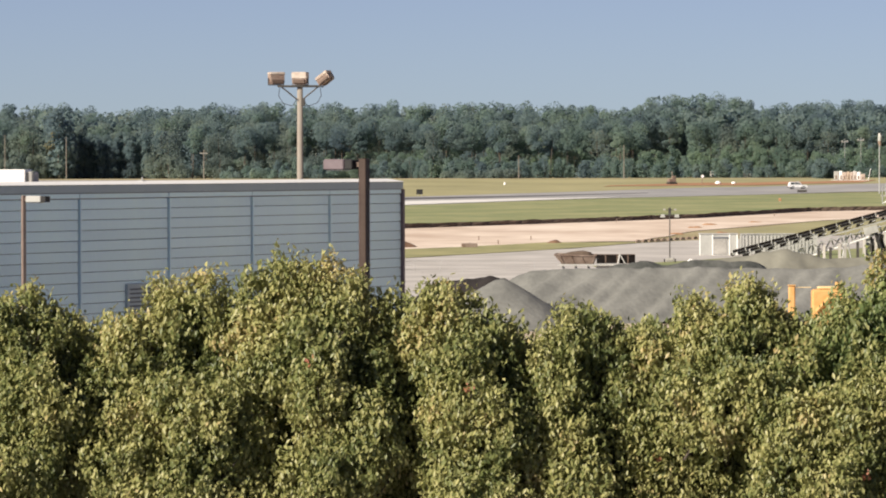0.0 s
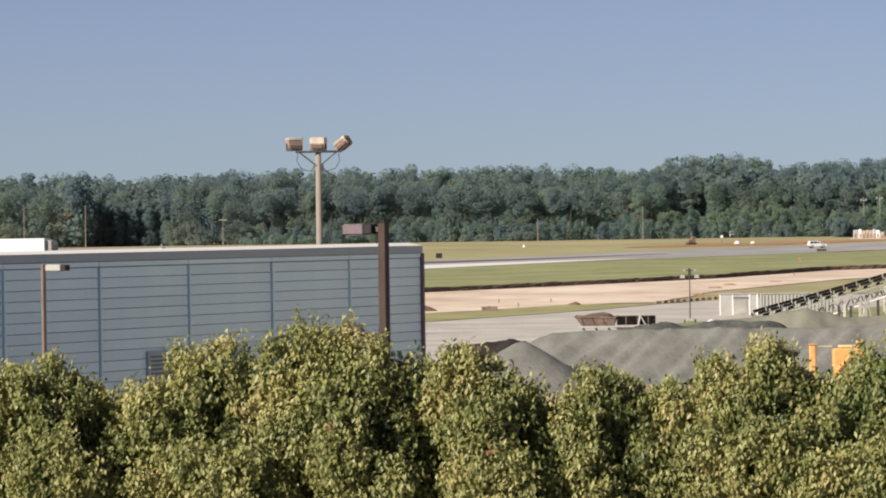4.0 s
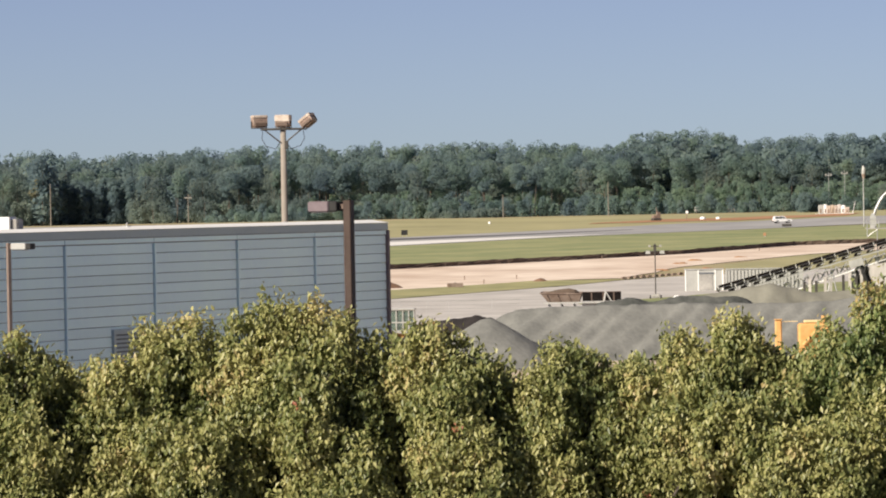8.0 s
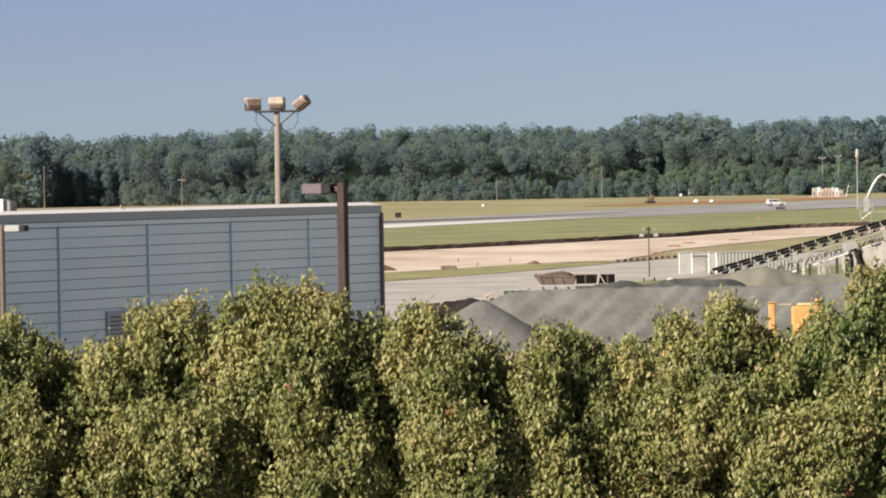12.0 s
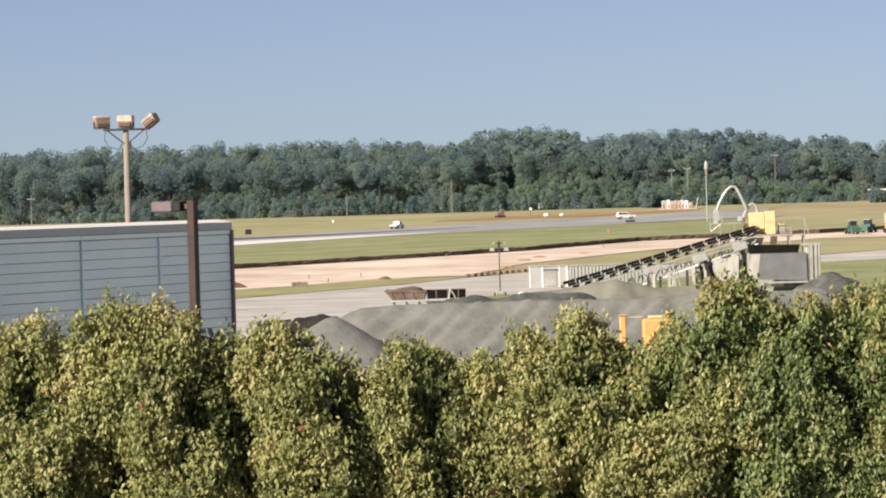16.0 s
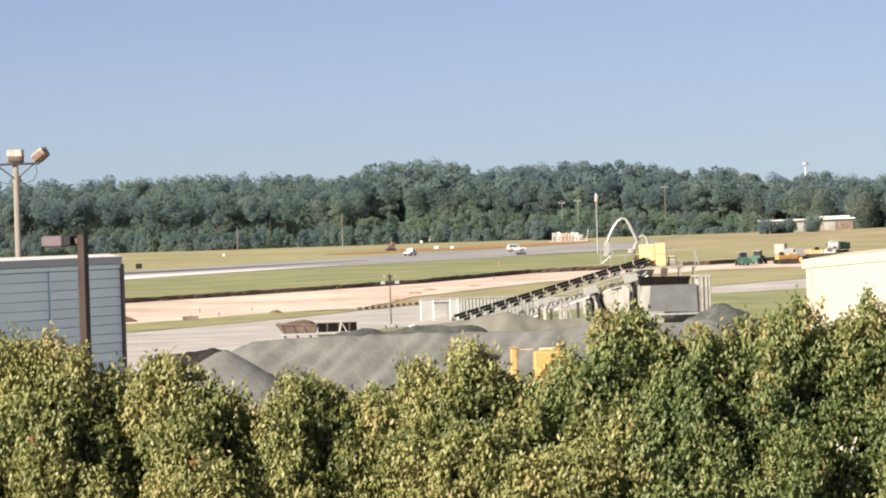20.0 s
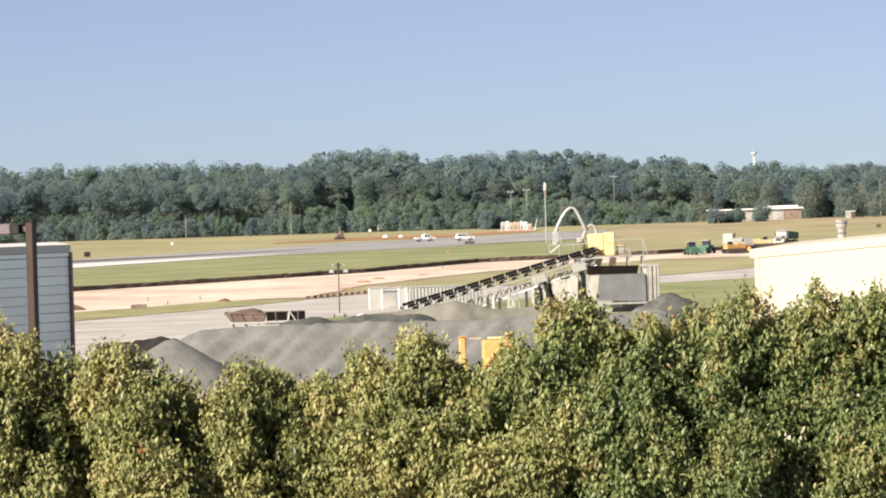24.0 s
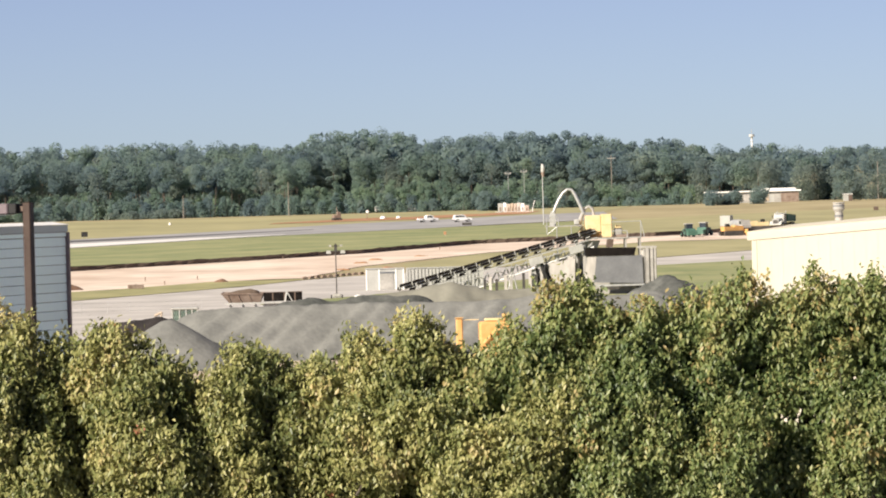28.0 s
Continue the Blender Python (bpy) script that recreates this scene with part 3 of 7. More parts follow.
def woods(name, label, material, trees, clumps, per, size, shape, other=None, share=0.0):
    """trees: rows of (x, y, base, height, width). Crowns of loose leaf puffs on thin trunks, in one piece of scenery."""
    rng = np.random.default_rng(len(trees) + 7)
    cs, ss, ws, tone = [], [], [], []
    trunk = Mesh()
    for x, y, z, h, w in trees:
        trunk.tube((x, y, z - 0.3), (x + rng.normal() * 0.3, y, z + h * 0.85), 0.15, 0.05, 5, False)
        k = max(3, int(clumps * rng.uniform(0.8, 1.2)))
        u = (np.arange(k) + rng.uniform(0, 1, k)) / k
        flat = 0.8
        if shape == "pine":       # a bare lower stem, flat tiers of boughs, then a dense rounded head
            zz = 0.46 + 0.42 * u ** 0.8
            rad = w * np.clip(np.where(zz > 0.68, np.sqrt(np.clip(1 - ((zz - 0.68) / 0.27) ** 2, 0.1, 1)), 0.45 + 0.55 * (zz - 0.46) / 0.22), 0.1, 1) * 0.72
            lobe = w * rng.uniform(0.44, 0.64, k) * np.where(zz > 0.68, 1.0, 0.72)
            flat = np.where(zz > 0.64, 0.85, 0.5)
        elif shape == "cone":     # needles to the ground
            zz = 0.06 + 0.86 * u
            rad = w * (0.95 - zz * 0.6) * 0.65
            lobe = w * (0.74 - 0.34 * zz)
        else:                     # a round leafy head almost to the ground
            zz = 0.08 + 0.82 * u
            rad = w * np.sqrt(np.clip(1 - ((zz - 0.5) / 0.53) ** 2, 0.06, 1)) * 0.75
            lobe = w * rng.uniform(0.42, 0.64, k)
        an = rng.uniform(0, 2 * math.pi, k)
        rr = rad * np.sqrt(rng.uniform(0.1, 1, k))
        c = np.stack([x + rr * np.cos(an), y + rr * np.sin(an), z + h * zz], 1)
        puff = np.repeat(c, per, 0)
        loc = rng.normal(size=puff.shape)
        loc /= np.linalg.norm(loc, axis=1, keepdims=True)
        loc *= np.where(rng.uniform(0, 1, (len(puff), 1)) < 0.72, rng.uniform(0.86, 1.03, (len(puff), 1)), rng.uniform(0.4, 0.86, (len(puff), 1))) * np.repeat(lobe, per)[:, None]
        loc[:, 2] *= np.repeat(flat * np.ones(k), per)
        seen = (loc[:, 1] < 0.3 * np.repeat(lobe, per)) | (rng.uniform(0, 1, len(puff)) < 0.2)
        puff, loc = puff[seen], loc[seen]
        girth = np.repeat(lobe, per)[seen]
        cs.append(puff + loc)
        ws.append(loc / girth[:, None] * 0.7 + rng.normal(size=loc.shape) * 0.5 + (-0.05, -0.25, 0.25))
        ss.append(rng.uniform(0.65, 1.35, len(puff)) * size)
        tone.append(np.full(len(puff), rng.uniform() < share))
    np.random.seed(len(trees))
    me = leaf_cloud(name, material, np.concatenate(cs), np.concatenate(ss), np.concatenate(ws), 0.07, 0.75, 0.0, other, np.concatenate(tone), True)
    ob = tagged(new(name, me), label, "woods", kind="stuff")
    st = part("trunks", trunk, BARK, ob)
    st["kind"] = "stuff"
    return ob


def plant_woods():
    rng = random.Random(21)
    pines, broad, young, scrub, back, shrubs = [], [], [], [], [], []
    deg = -9.5
    while deg < 9.5:
        for row in range(5):      # lower trees at the edge, the tallest behind
            a = deg + rng.uniform(-0.12, 0.12)
            d = 1345 + row * 18 + rng.uniform(-8, 8) + (60 if 0.15 < a < 4.6 else 54 if -6.32 < a < -5.42 else 45 if 4.5 < a < 6.5 else 0)
            share = (0.7, 0.79, 0.87, 0.95, 1.0)[row] + rng.uniform(-0.07, 0.02)
            foot = (rise(d) - EYE_Z) / d
            top = EYE_Z + (foot + (skyline(a) - foot) * share) * d
            z = rise(d)
            h = top - z
            x, y = d * math.sin(radians(a)), d * math.cos(radians(a))
            if -7.0 < a < -6.3:
                h *= 1.03
            leafy = rng.random() < (0.5 if a < -4.2 else 0.6 if a > 4.4 else 0.14)
            if leafy:
                broad.append((x, y, z, h * rng.uniform(0.84, 1.0), rng.uniform(3.0, 4.4)))
            else:
                pines.append((x, y, z, h * 1.02, rng.uniform(2.6, 4.0)))
        deg += 0.15
    deg = -9.5
    while deg < 9.5:
        d = 1450 + rng.uniform(-12, 30)
        top = EYE_Z + (skyline(deg) - rng.uniform(0.001, 0.003)) * d
        back.append((d * math.sin(radians(deg)), d * math.cos(radians(deg)), rise(d), top - rise(d), rng.uniform(3.8, 5.0)))
        for d in (1418, 1376):      # a dense lower stand that closes the gaps under the crowns
            if d < 1400 and deg > -4.3:
                continue
            d += rng.uniform(-6, 6) + (52 if -6.32 < deg < -5.42 else 0)
            back.append((d * math.sin(radians(deg + 0.05)), d * math.cos(radians(deg + 0.05)), rise(d), (EYE_Z + skyline(deg) * d - rise(d)) * (rng.uniform(0.7, 0.86) if d > 1400 else rng.uniform(0.42, 0.62)), rng.uniform(3.4, 4.6)))
        deg += 0.11
    for k in range(22):       # a dense dark corner that shades the recess beside it
        d, a = 1338 + k * 3.2, -6.45 + rng.uniform(-0.08, 0.06)
        back.append((d * math.sin(radians(a)), d * math.cos(radians(a)), rise(d), rng.uniform(16, 20), rng.uniform(3.0, 4.2)))
    deg = -4.6
    while deg < 4.55:
        for row in range(3):
            a = deg + rng.uniform(-0.06, 0.06)
            d = 1326 + row * 9 + rng.uniform(-3, 3)
            tall = np.interp(a, [-4.6, -3.6, -2.5, -1.15, 0.1, 1.4, 2.3, 3.4, 4.9], [0.6, 2.0, 2.4, 2.7, 3.1, 3.7, 3.3, 2.2, 0.8]) / 1000
            h = EYE_Z + (tall + rng.uniform(-0.0022, 0.0006) - 0.0006 * (2 - row)) * d - rise(d)
            place = (d * math.sin(radians(a)), d * math.cos(radians(a)), rise(d))
            if row == 2 or (row == 1 and a > 0.2 and rng.random() < 0.6):
                scrub.append((*place, h, rng.uniform(1.5, 2.6)))
            else:
                young.append((*place, h * (rng.uniform(0.5, 0.8) if a > 0 else rng.uniform(0.7, 1.0)), rng.uniform(1.3, 2.4)))
        deg += 0.075
    for lo, hi, n, y0, y1, hh in ((3.0, 9.5, 60, 1330, 1345, 6.5), (-9.5, -2.7, 55, 1335, 1345, 6.0), (-2.7, -1.0, 10, 1318, 1324, 2.0)):
        for _ in range(n):
            a, d = rng.uniform(lo, hi), rng.uniform(y0, y1)
            if 4.6 < a < 6.25 or -6.6 < a < -5.4:
                continue
            shrubs.append((d * math.sin(radians(a)), d * math.cos(radians(a)), rise(d), hh * rng.uniform(0.6, 1.2), rng.uniform(1.6, 2.8)))
    recess_trees = []
    # conical trees added to stand for the deep shade in the recess
    for k in range(44):
        a, d = -6.34 + 0.9 * (k // 2) / 21 + rng.uniform(-0.02, 0.02), 1350 + 6 * (k % 2) + rng.uniform(-2, 2)
        recess_trees.append((d * math.sin(radians(a)), d * math.cos(radians(a)), rise(d), rng.uniform(9.0, 12.0) + 2.0 * (k % 2), rng.uniform(1.8, 2.6)))
    bushes = [(x, y, rise(y), h, w) for x, y, h, w in ((106.6, 1285, 3.3, 2.3), (110.0, 1289, 2.4, 1.6), (112.4, 1290, 3.2, 2.3), (119.4, 1296, 4.0, 2.8), (49.3, 1300, 5.0, 2.3), (51.6, 1302, 3.6, 1.7))]
    # the needle and broad-leaf materials here carry painted haze in their colours
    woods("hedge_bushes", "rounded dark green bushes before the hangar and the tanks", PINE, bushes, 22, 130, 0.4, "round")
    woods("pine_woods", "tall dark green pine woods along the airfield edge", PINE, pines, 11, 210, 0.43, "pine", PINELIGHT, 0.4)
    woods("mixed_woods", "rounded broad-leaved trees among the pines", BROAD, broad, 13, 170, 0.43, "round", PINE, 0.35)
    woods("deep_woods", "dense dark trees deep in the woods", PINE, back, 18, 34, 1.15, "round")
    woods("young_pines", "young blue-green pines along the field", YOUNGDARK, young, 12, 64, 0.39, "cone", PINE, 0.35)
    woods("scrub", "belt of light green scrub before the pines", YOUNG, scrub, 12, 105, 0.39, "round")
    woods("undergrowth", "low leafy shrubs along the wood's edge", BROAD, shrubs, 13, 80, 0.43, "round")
    woods("recess_trees", "stand of conical trees added so the recess of the woods looks shaded", PINE, recess_trees, 14, 110, 0.45, "cone")
    woods("golden_tree", "small tree turning gold among the dark woods", GOLD, [(1341 * math.sin(radians(-6.5)), 1341 * math.cos(radians(-6.5)), rise(1341) + 4.5, 9.5, 2.6)], 12, 60, 0.55, "round")


plant_woods()


# ---------------------------------------------------------------- grey warehouse
WALL_TURN = math.degrees(math.atan2(28.0, 10.47))     # the long wall runs away to the far corner
BAY, ROW, WALL_TOP = 5.98, 0.305, 10.42


def warehouse():
    """Local x runs along the wall from the far corner back towards the near end (negative), y into the building."""
    th = thing("warehouse", pose(-7.57, 169, 0, 0, 0, WALL_TURN), "grey metal-sided warehouse with a white roof edge", "building")
    n, L = 8, 8 * BAY
    for e in ((-L, -0.05, 0.07, 0.35), (-0.35, -0.05, 0.355, 34), (-L, -L + 0.3, 0.355, 34), (-L, -0.05, 34.005, 34.3)):
        part("wall", Mesh().box(*e, 0, WALL_TOP - 0.1), JOINT, th)
    part("roof", Mesh().box(-L, 0.0, 0.56, 34.3, WALL_TOP - 0.098, WALL_TOP + 0.02), DUSTY, th, "flat dusty grey membrane roof")
    lap = [(0.0, 0.0), (-0.045, 0.01), (-0.035, ROW - 0.022), (0.0, ROW - 0.012)]
    bw = BAY - 0.13
    bm = Mesh()
    bm.add([(x, y, z) for x in (0, bw) for y, z in lap], [(0, 1, 2, 3)[::-1], (4, 5, 6, 7), (0, 4, 5, 1)[::-1], (1, 5, 6, 2)[::-1], (2, 6, 7, 3)[::-1]])
    board = bm.data("siding_board", SIDING)
    for b in range(n):
        for r in range(32):
            piece("siding_board", board, th, pose(-(b + 1) * BAY + 0.065, 0.07, 0.22 + r * ROW))
    for b in range(1, n):
        part("joint_strip", Mesh().box(-b * BAY - 0.015, -b * BAY + 0.06, -0.03, 0.07, 0, 9.97), SIDING, th)
    for b in range(n):
        part("starter_board", Mesh().box(-(b + 1) * BAY + 0.02, -b * BAY - 0.02, 0.005, 0.069, 9.995, 10.13), SIDING, th)
    part("fascia", Mesh().soft(-L, 0.02, -0.02, 0.07, 10.15, 10.375, 0.01), FASCIA, th, "pale grey fascia band")
    part("coping", Mesh().add([(x, y, zz) for x in (-L, 0.03) for y, zz in ((-0.05, 10.383), (-0.05, 10.395), (0.55, WALL_TOP + 0.07), (0.55, 10.383))], [(0, 1, 2, 3), (7, 6, 5, 4), (0, 4, 5, 1), (1, 5, 6, 2), (2, 6, 7, 3), (3, 7, 4, 0)]), WHITEMETAL, th, "white metal coping")
    part("corner_trim", Mesh().soft(-0.1, 0.05, -0.07, 0.2, 0, 10.14, 0.015), TAUPE, th, "taupe corner trim")
    down = Mesh().soft(0.052, 0.15, -0.02, 0.10, 0.2, 9.85, 0.012)
    part("downpipe", down, TANMETAL, th, "tan downpipe at the corner")
    vent = part("vent_frame", Mesh().box(-20.9, -20.75, -0.05, 0.06, 5.9, 7.44).box(-17.5, -17.35, -0.05, 0.06, 5.9, 7.44).box(-20.75, -17.5, -0.05, 0.06, 7.3, 7.44).box(-20.75, -17.5, -0.05, 0.06, 5.9, 6.0), FASCIA, th)
    part("vent_back", Mesh().box(-20.75, -17.5, -0.012, 0.004, 6.0, 7.3), JOINT, vent)
    for k in range(10):
        part("louvre", Mesh().box(-20.75, -17.5, -0.045, -0.014, 6.05 + k * 0.125, 6.12 + k * 0.125), FASCIA, vent)
    return th


warehouse()


def roof_duct():
    th = thing("roof_duct", pose(-17.3, 146, WALL_TOP + 0.02), "long white roof duct lying on the warehouse roof", "duct")
    part("casing", Mesh().soft(-9.0, -0.16, 0, 1.6, 0, 0.4, 0.03), WHITEMETAL, th)
    # added end piece, coloured grey in place of the shadow on the duct's end
    part("end_shade", Mesh().soft(-0.155, 0.05, 0.1, 1.5, 0, 0.34, 0.04), DUSTY, th, "grey end piece standing for the shade on the duct's end")
    return th


roof_duct()
tw = Mesh().soft(-0.12, 0.12, -0.1, 0.1, 0, 0.07, 0.015).tube((0, 0, 0.07), (0.07, 0, 0.16), 0.03, 0.02, 6)
rv = thing("roof_vent", pose(-7.57, 169, 0, 0, 0, WALL_TURN) @ pose(-18.6, 0.6, WALL_TOP + 0.02), "small grey vent on the roof edge", "roof vent")
part("cap", tw, STEEL, rv)


# ---------------------------------------------------------------- lamps
def area_light(name, m, label, height, post, head, shell, reach, steel, twist=0.0):
    """A square steel post with one shoebox head on a short arm, towards local -x or +x."""
    th = thing(name, m, label, "street lamp")
    part("post", Mesh().soft(-post / 2, post / 2, -post / 2, post / 2, 0.5, height, 0.012), steel, th).matrix_local = pose(0, 0, 0, 0, 0, twist)
    part("base", Mesh().tube((0, 0, 0), (0, 0, 0.7), 0.3, 0.3, 16), CONCRETE, th, "round concrete footing")
    s = -1 if reach < 0 else 1
    a = abs(reach)
    z = height - 0.10
    part("arm", Mesh().box(*sorted((s * post / 2, s * (post / 2 + 0.09))), -0.04, 0.04, z - 0.04, z + 0.04), BROWNTRIM, th)
    x0 = post / 2 + 0.08
    b0, h0 = (x0, x0 + 0.145) if s < 0 else (x0 + a - 0.005, x0)
    part("bracket", Mesh().soft(*sorted((s * b0, s * (b0 + 0.15))), -0.14, 0.14, z - 0.08, z + 0.08, 0.012), BLACK, th, "black driver housing")
    hd = part("head", Mesh().soft(*sorted((s * h0, s * (h0 + a))), -head / 2, head / 2, z - 0.09, z + 0.09, 0.02), shell, th, "flat shoebox lamp head")
    part("lens", Mesh().box(*sorted((s * (h0 + 0.05), s * (h0 + a - 0.05))), -head / 2 + 0.05, head / 2 - 0.05, z - 0.105, z - 0.092), LENS, hd)
    return th


area_light("area_light", pose(-4.4, 84, 0, 0, 0, -27), "dark bronze square lamp post with a shoebox head", 11.08, 0.142, 0.34, TAUPE, -0.40, BRONZE)
area_light("area_light", pose(-16.2, 135, 0, 0, 0, -20), "brown lamp post with a pale shoebox head", 10.16, 0.105, 0.3, BOXWHITE, 0.45, BROWNPOST, 55)


def flood_mast():
    th = thing("floodlight_mast", pose(-12.62, 194, 0), "weathered timber mast with three old floodlights", "floodlight mast")
    part("mast", Mesh().tube((0, 0, 0), (0, 0, 14.5), 0.17, 0.105, 14), WEATHERWOOD, th, smooth=True)
    part("crossarm", Mesh().box(-0.85, 0.8, -0.05, 0.05, 13.92, 14.0).box(-0.85, 0.8, -0.2, -0.12, 13.94, 14.0), DARKSTEEL, th, "dark steel crossarm")
    for s in (-1, 1):
        part("brace", Mesh().tube((s * 0.1, -0.12, 13.45), (s * 0.72, -0.12, 13.95), 0.03, 0.03, 6), DARKSTEEL, th)
        w = [(s * 0.78, 0, 13.9), (s * 0.82, 0, 13.6), (s * 0.66, 0, 13.32), (s * 0.3, 0, 13.2), (s * 0.1, 0, 13.5)]
        part("cable", Mesh().path(w, [0.012] * 5, 5), BLACK, th)
    part("box", Mesh().soft(0.06, 0.2, -0.16, -0.04, 13.2, 13.5, 0.015), DARKSTEEL, th, "small dark junction box")
    for x, rz, ry, flat, pale in ((-0.92, 20, 0, 0.92, 0.17), (0.02, -10, 0, 0.92, -0.02), (0.98, -28, -34, 0.72, 0.1)):
        m = pose(x, 0.0, 14.26, 0, ry, rz) @ Matrix.Diagonal((0.9, 0.86, 0.86 * flat, 1))
        h = Mesh()
        h.prism([(-0.31, -0.2), (-0.24, -0.29), (0.24, -0.29), (0.31, -0.2), (0.31, 0.22), (0.27, 0.27), (-0.27, 0.27), (-0.31, 0.22)], -0.26, 0.2, m)
        hd = part("floodlight", h, OLDLAMP, th, "square weathered tin floodlight")
        part("hood", Mesh().soft(-0.33, 0.33, -0.285, 0.2, pale, 0.31, 0.03, m), LAMPPALE, hd, "pale upper hood")
        part("ballast_box", Mesh().soft(-0.26, 0.26, -0.33, -0.262, -0.24, -0.05, 0.02, m), BROWNTRIM, hd)
        part("lens", Mesh().box(-0.26, 0.26, 0.2, 0.215, -0.22, 0.22, m), LENS, hd)
        part("yoke", Mesh().box(-0.35, -0.332, -0.04, 0.04, -0.32, 0.02, m).box(0.332, 0.35, -0.04, 0.04, -0.32, 0.02, m).box(-0.35, 0.35, -0.04, 0.04, -0.335, -0.3, m), DARKSTEEL, hd)
    return th


flood_mast()


# ---------------------------------------------------------------- cream building
def cream_building():
    th = thing("cream_building", pose(11.77, 130, 0, 0, 0, -9), "sunlit cream metal building with a low gable", "building")
    peak = 9.0
    def top(x):
        return 9.70 + 0.063 * (x if x < peak else 2 * peak - x)
    shell = Mesh()
    shell.prism([(0, 0), (2 * peak, 0), (2 * peak, top(2 * peak)), (peak, top(peak)), (0, top(0))], 0.05, 22)
    part("wall", shell, CREAM, th)
    pitch = 0.305
    for k in range(int(2 * peak / pitch)):
        x = 0.1 + k * pitch
        z = top(x + 0.02)
        part("rib", Mesh().prism([(x, 0.1), (x + 0.06, 0.1), (x + 0.06, z - 0.02), (x, z - 0.02)], 0.0465, 0.055), CREAM, th)
    for s, (xa, xb) in enumerate(((-0.14, peak), (peak, 2 * peak + 0.14))):
        o = [(xa, top(max(xa, 0)) + 0.0), (xb, top(min(xb, 2 * peak)) + 0.0), (xb, top(min(xb, 2 * peak)) + 0.17), (xa, top(max(xa, 0)) + 0.17)]
        part("roof", Mesh().prism(o, 0.05, 22.3), CREAM, th, "cream roof sheet")
        part("rake_trim", Mesh().prism([(xa, o[0][1] - 0.06), (xb, o[1][1] - 0.06), (xb, o[1][1] + 0.10), (xa, o[0][1] + 0.10)], 0.026, 0.047), CREAM, th, "rounded cream rake trim")
    part("corner_trim", Mesh().soft(-0.03, 0.1, 0.034, 0.12, 0, 9.63, 0.005), CREAM, th)
    fr = part("door_frame", Mesh().box(3.6, 3.72, 0.0, 0.04, 6.2, 9.41).box(3.72, 5.7, 0.0, 0.04, 9.33, 9.41).box(5.6, 5.72, 0.0, 0.04, 6.2, 9.32), DUSTY, th, "grey frame of an upper hatch")
    part("hatch", Mesh().soft(3.72, 5.6, 0.015, 0.045, 6.2, 9.32, 0.008), WHITEMETAL, fr, "white hatch panel")
    wl = part("wall_light", Mesh().soft(3.7, 3.95, -0.16, 0.03, 9.44, 9.56, 0.04), STEEL, th, "grey wall light above the hatch")
    part("bracket", Mesh().box(3.78, 3.86, -0.02, 0.04, 9.56, 9.64), STEEL, wl)
    return th


cream_building()


def roof_ventilator():
    th = thing("roof_ventilator", pose(15.2, 141, 10.02) @ Matrix.Diagonal((0.78, 0.78, 1, 1)), "grey round roof ventilator with a cap", "roof ventilator")
    part("neck", Mesh().tube((0, 0, 0), (0, 0, 0.24), 0.15, 0.14, 16), DUSTY, th)
    for z0, z1, r in ((0.1, 0.15, 0.165), (0.385, 0.42, 0.215)):
        part("band", Mesh().tube((0, 0, z0), (0, 0, z1), r, r, 16), PLATE, th, "dark joint band")
    part("hood", Mesh().tube((0, 0, 0.24), (0, 0, 0.32), 0.15, 0.21, 16).tube((0, 0, 0.32), (0, 0, 0.46), 0.21, 0.2, 16), DUSTY, th)
    part("cap", Mesh().tube((0, 0, 0.475), (0, 0, 0.5), 0.22, 0.21, 16), DUSTY, th)
    part("stem", Mesh().tube((0, 0, 0.46), (0, 0, 0.476), 0.1, 0.1, 10), DARKSTEEL, th)
    return th


roof_ventilator()


# ---------------------------------------------------------------- pear trees before the camera
def sphere(rng, n):
    e = rng.normal(size=(n, 3))
    return e / np.linalg.norm(e, axis=1, keepdims=True)


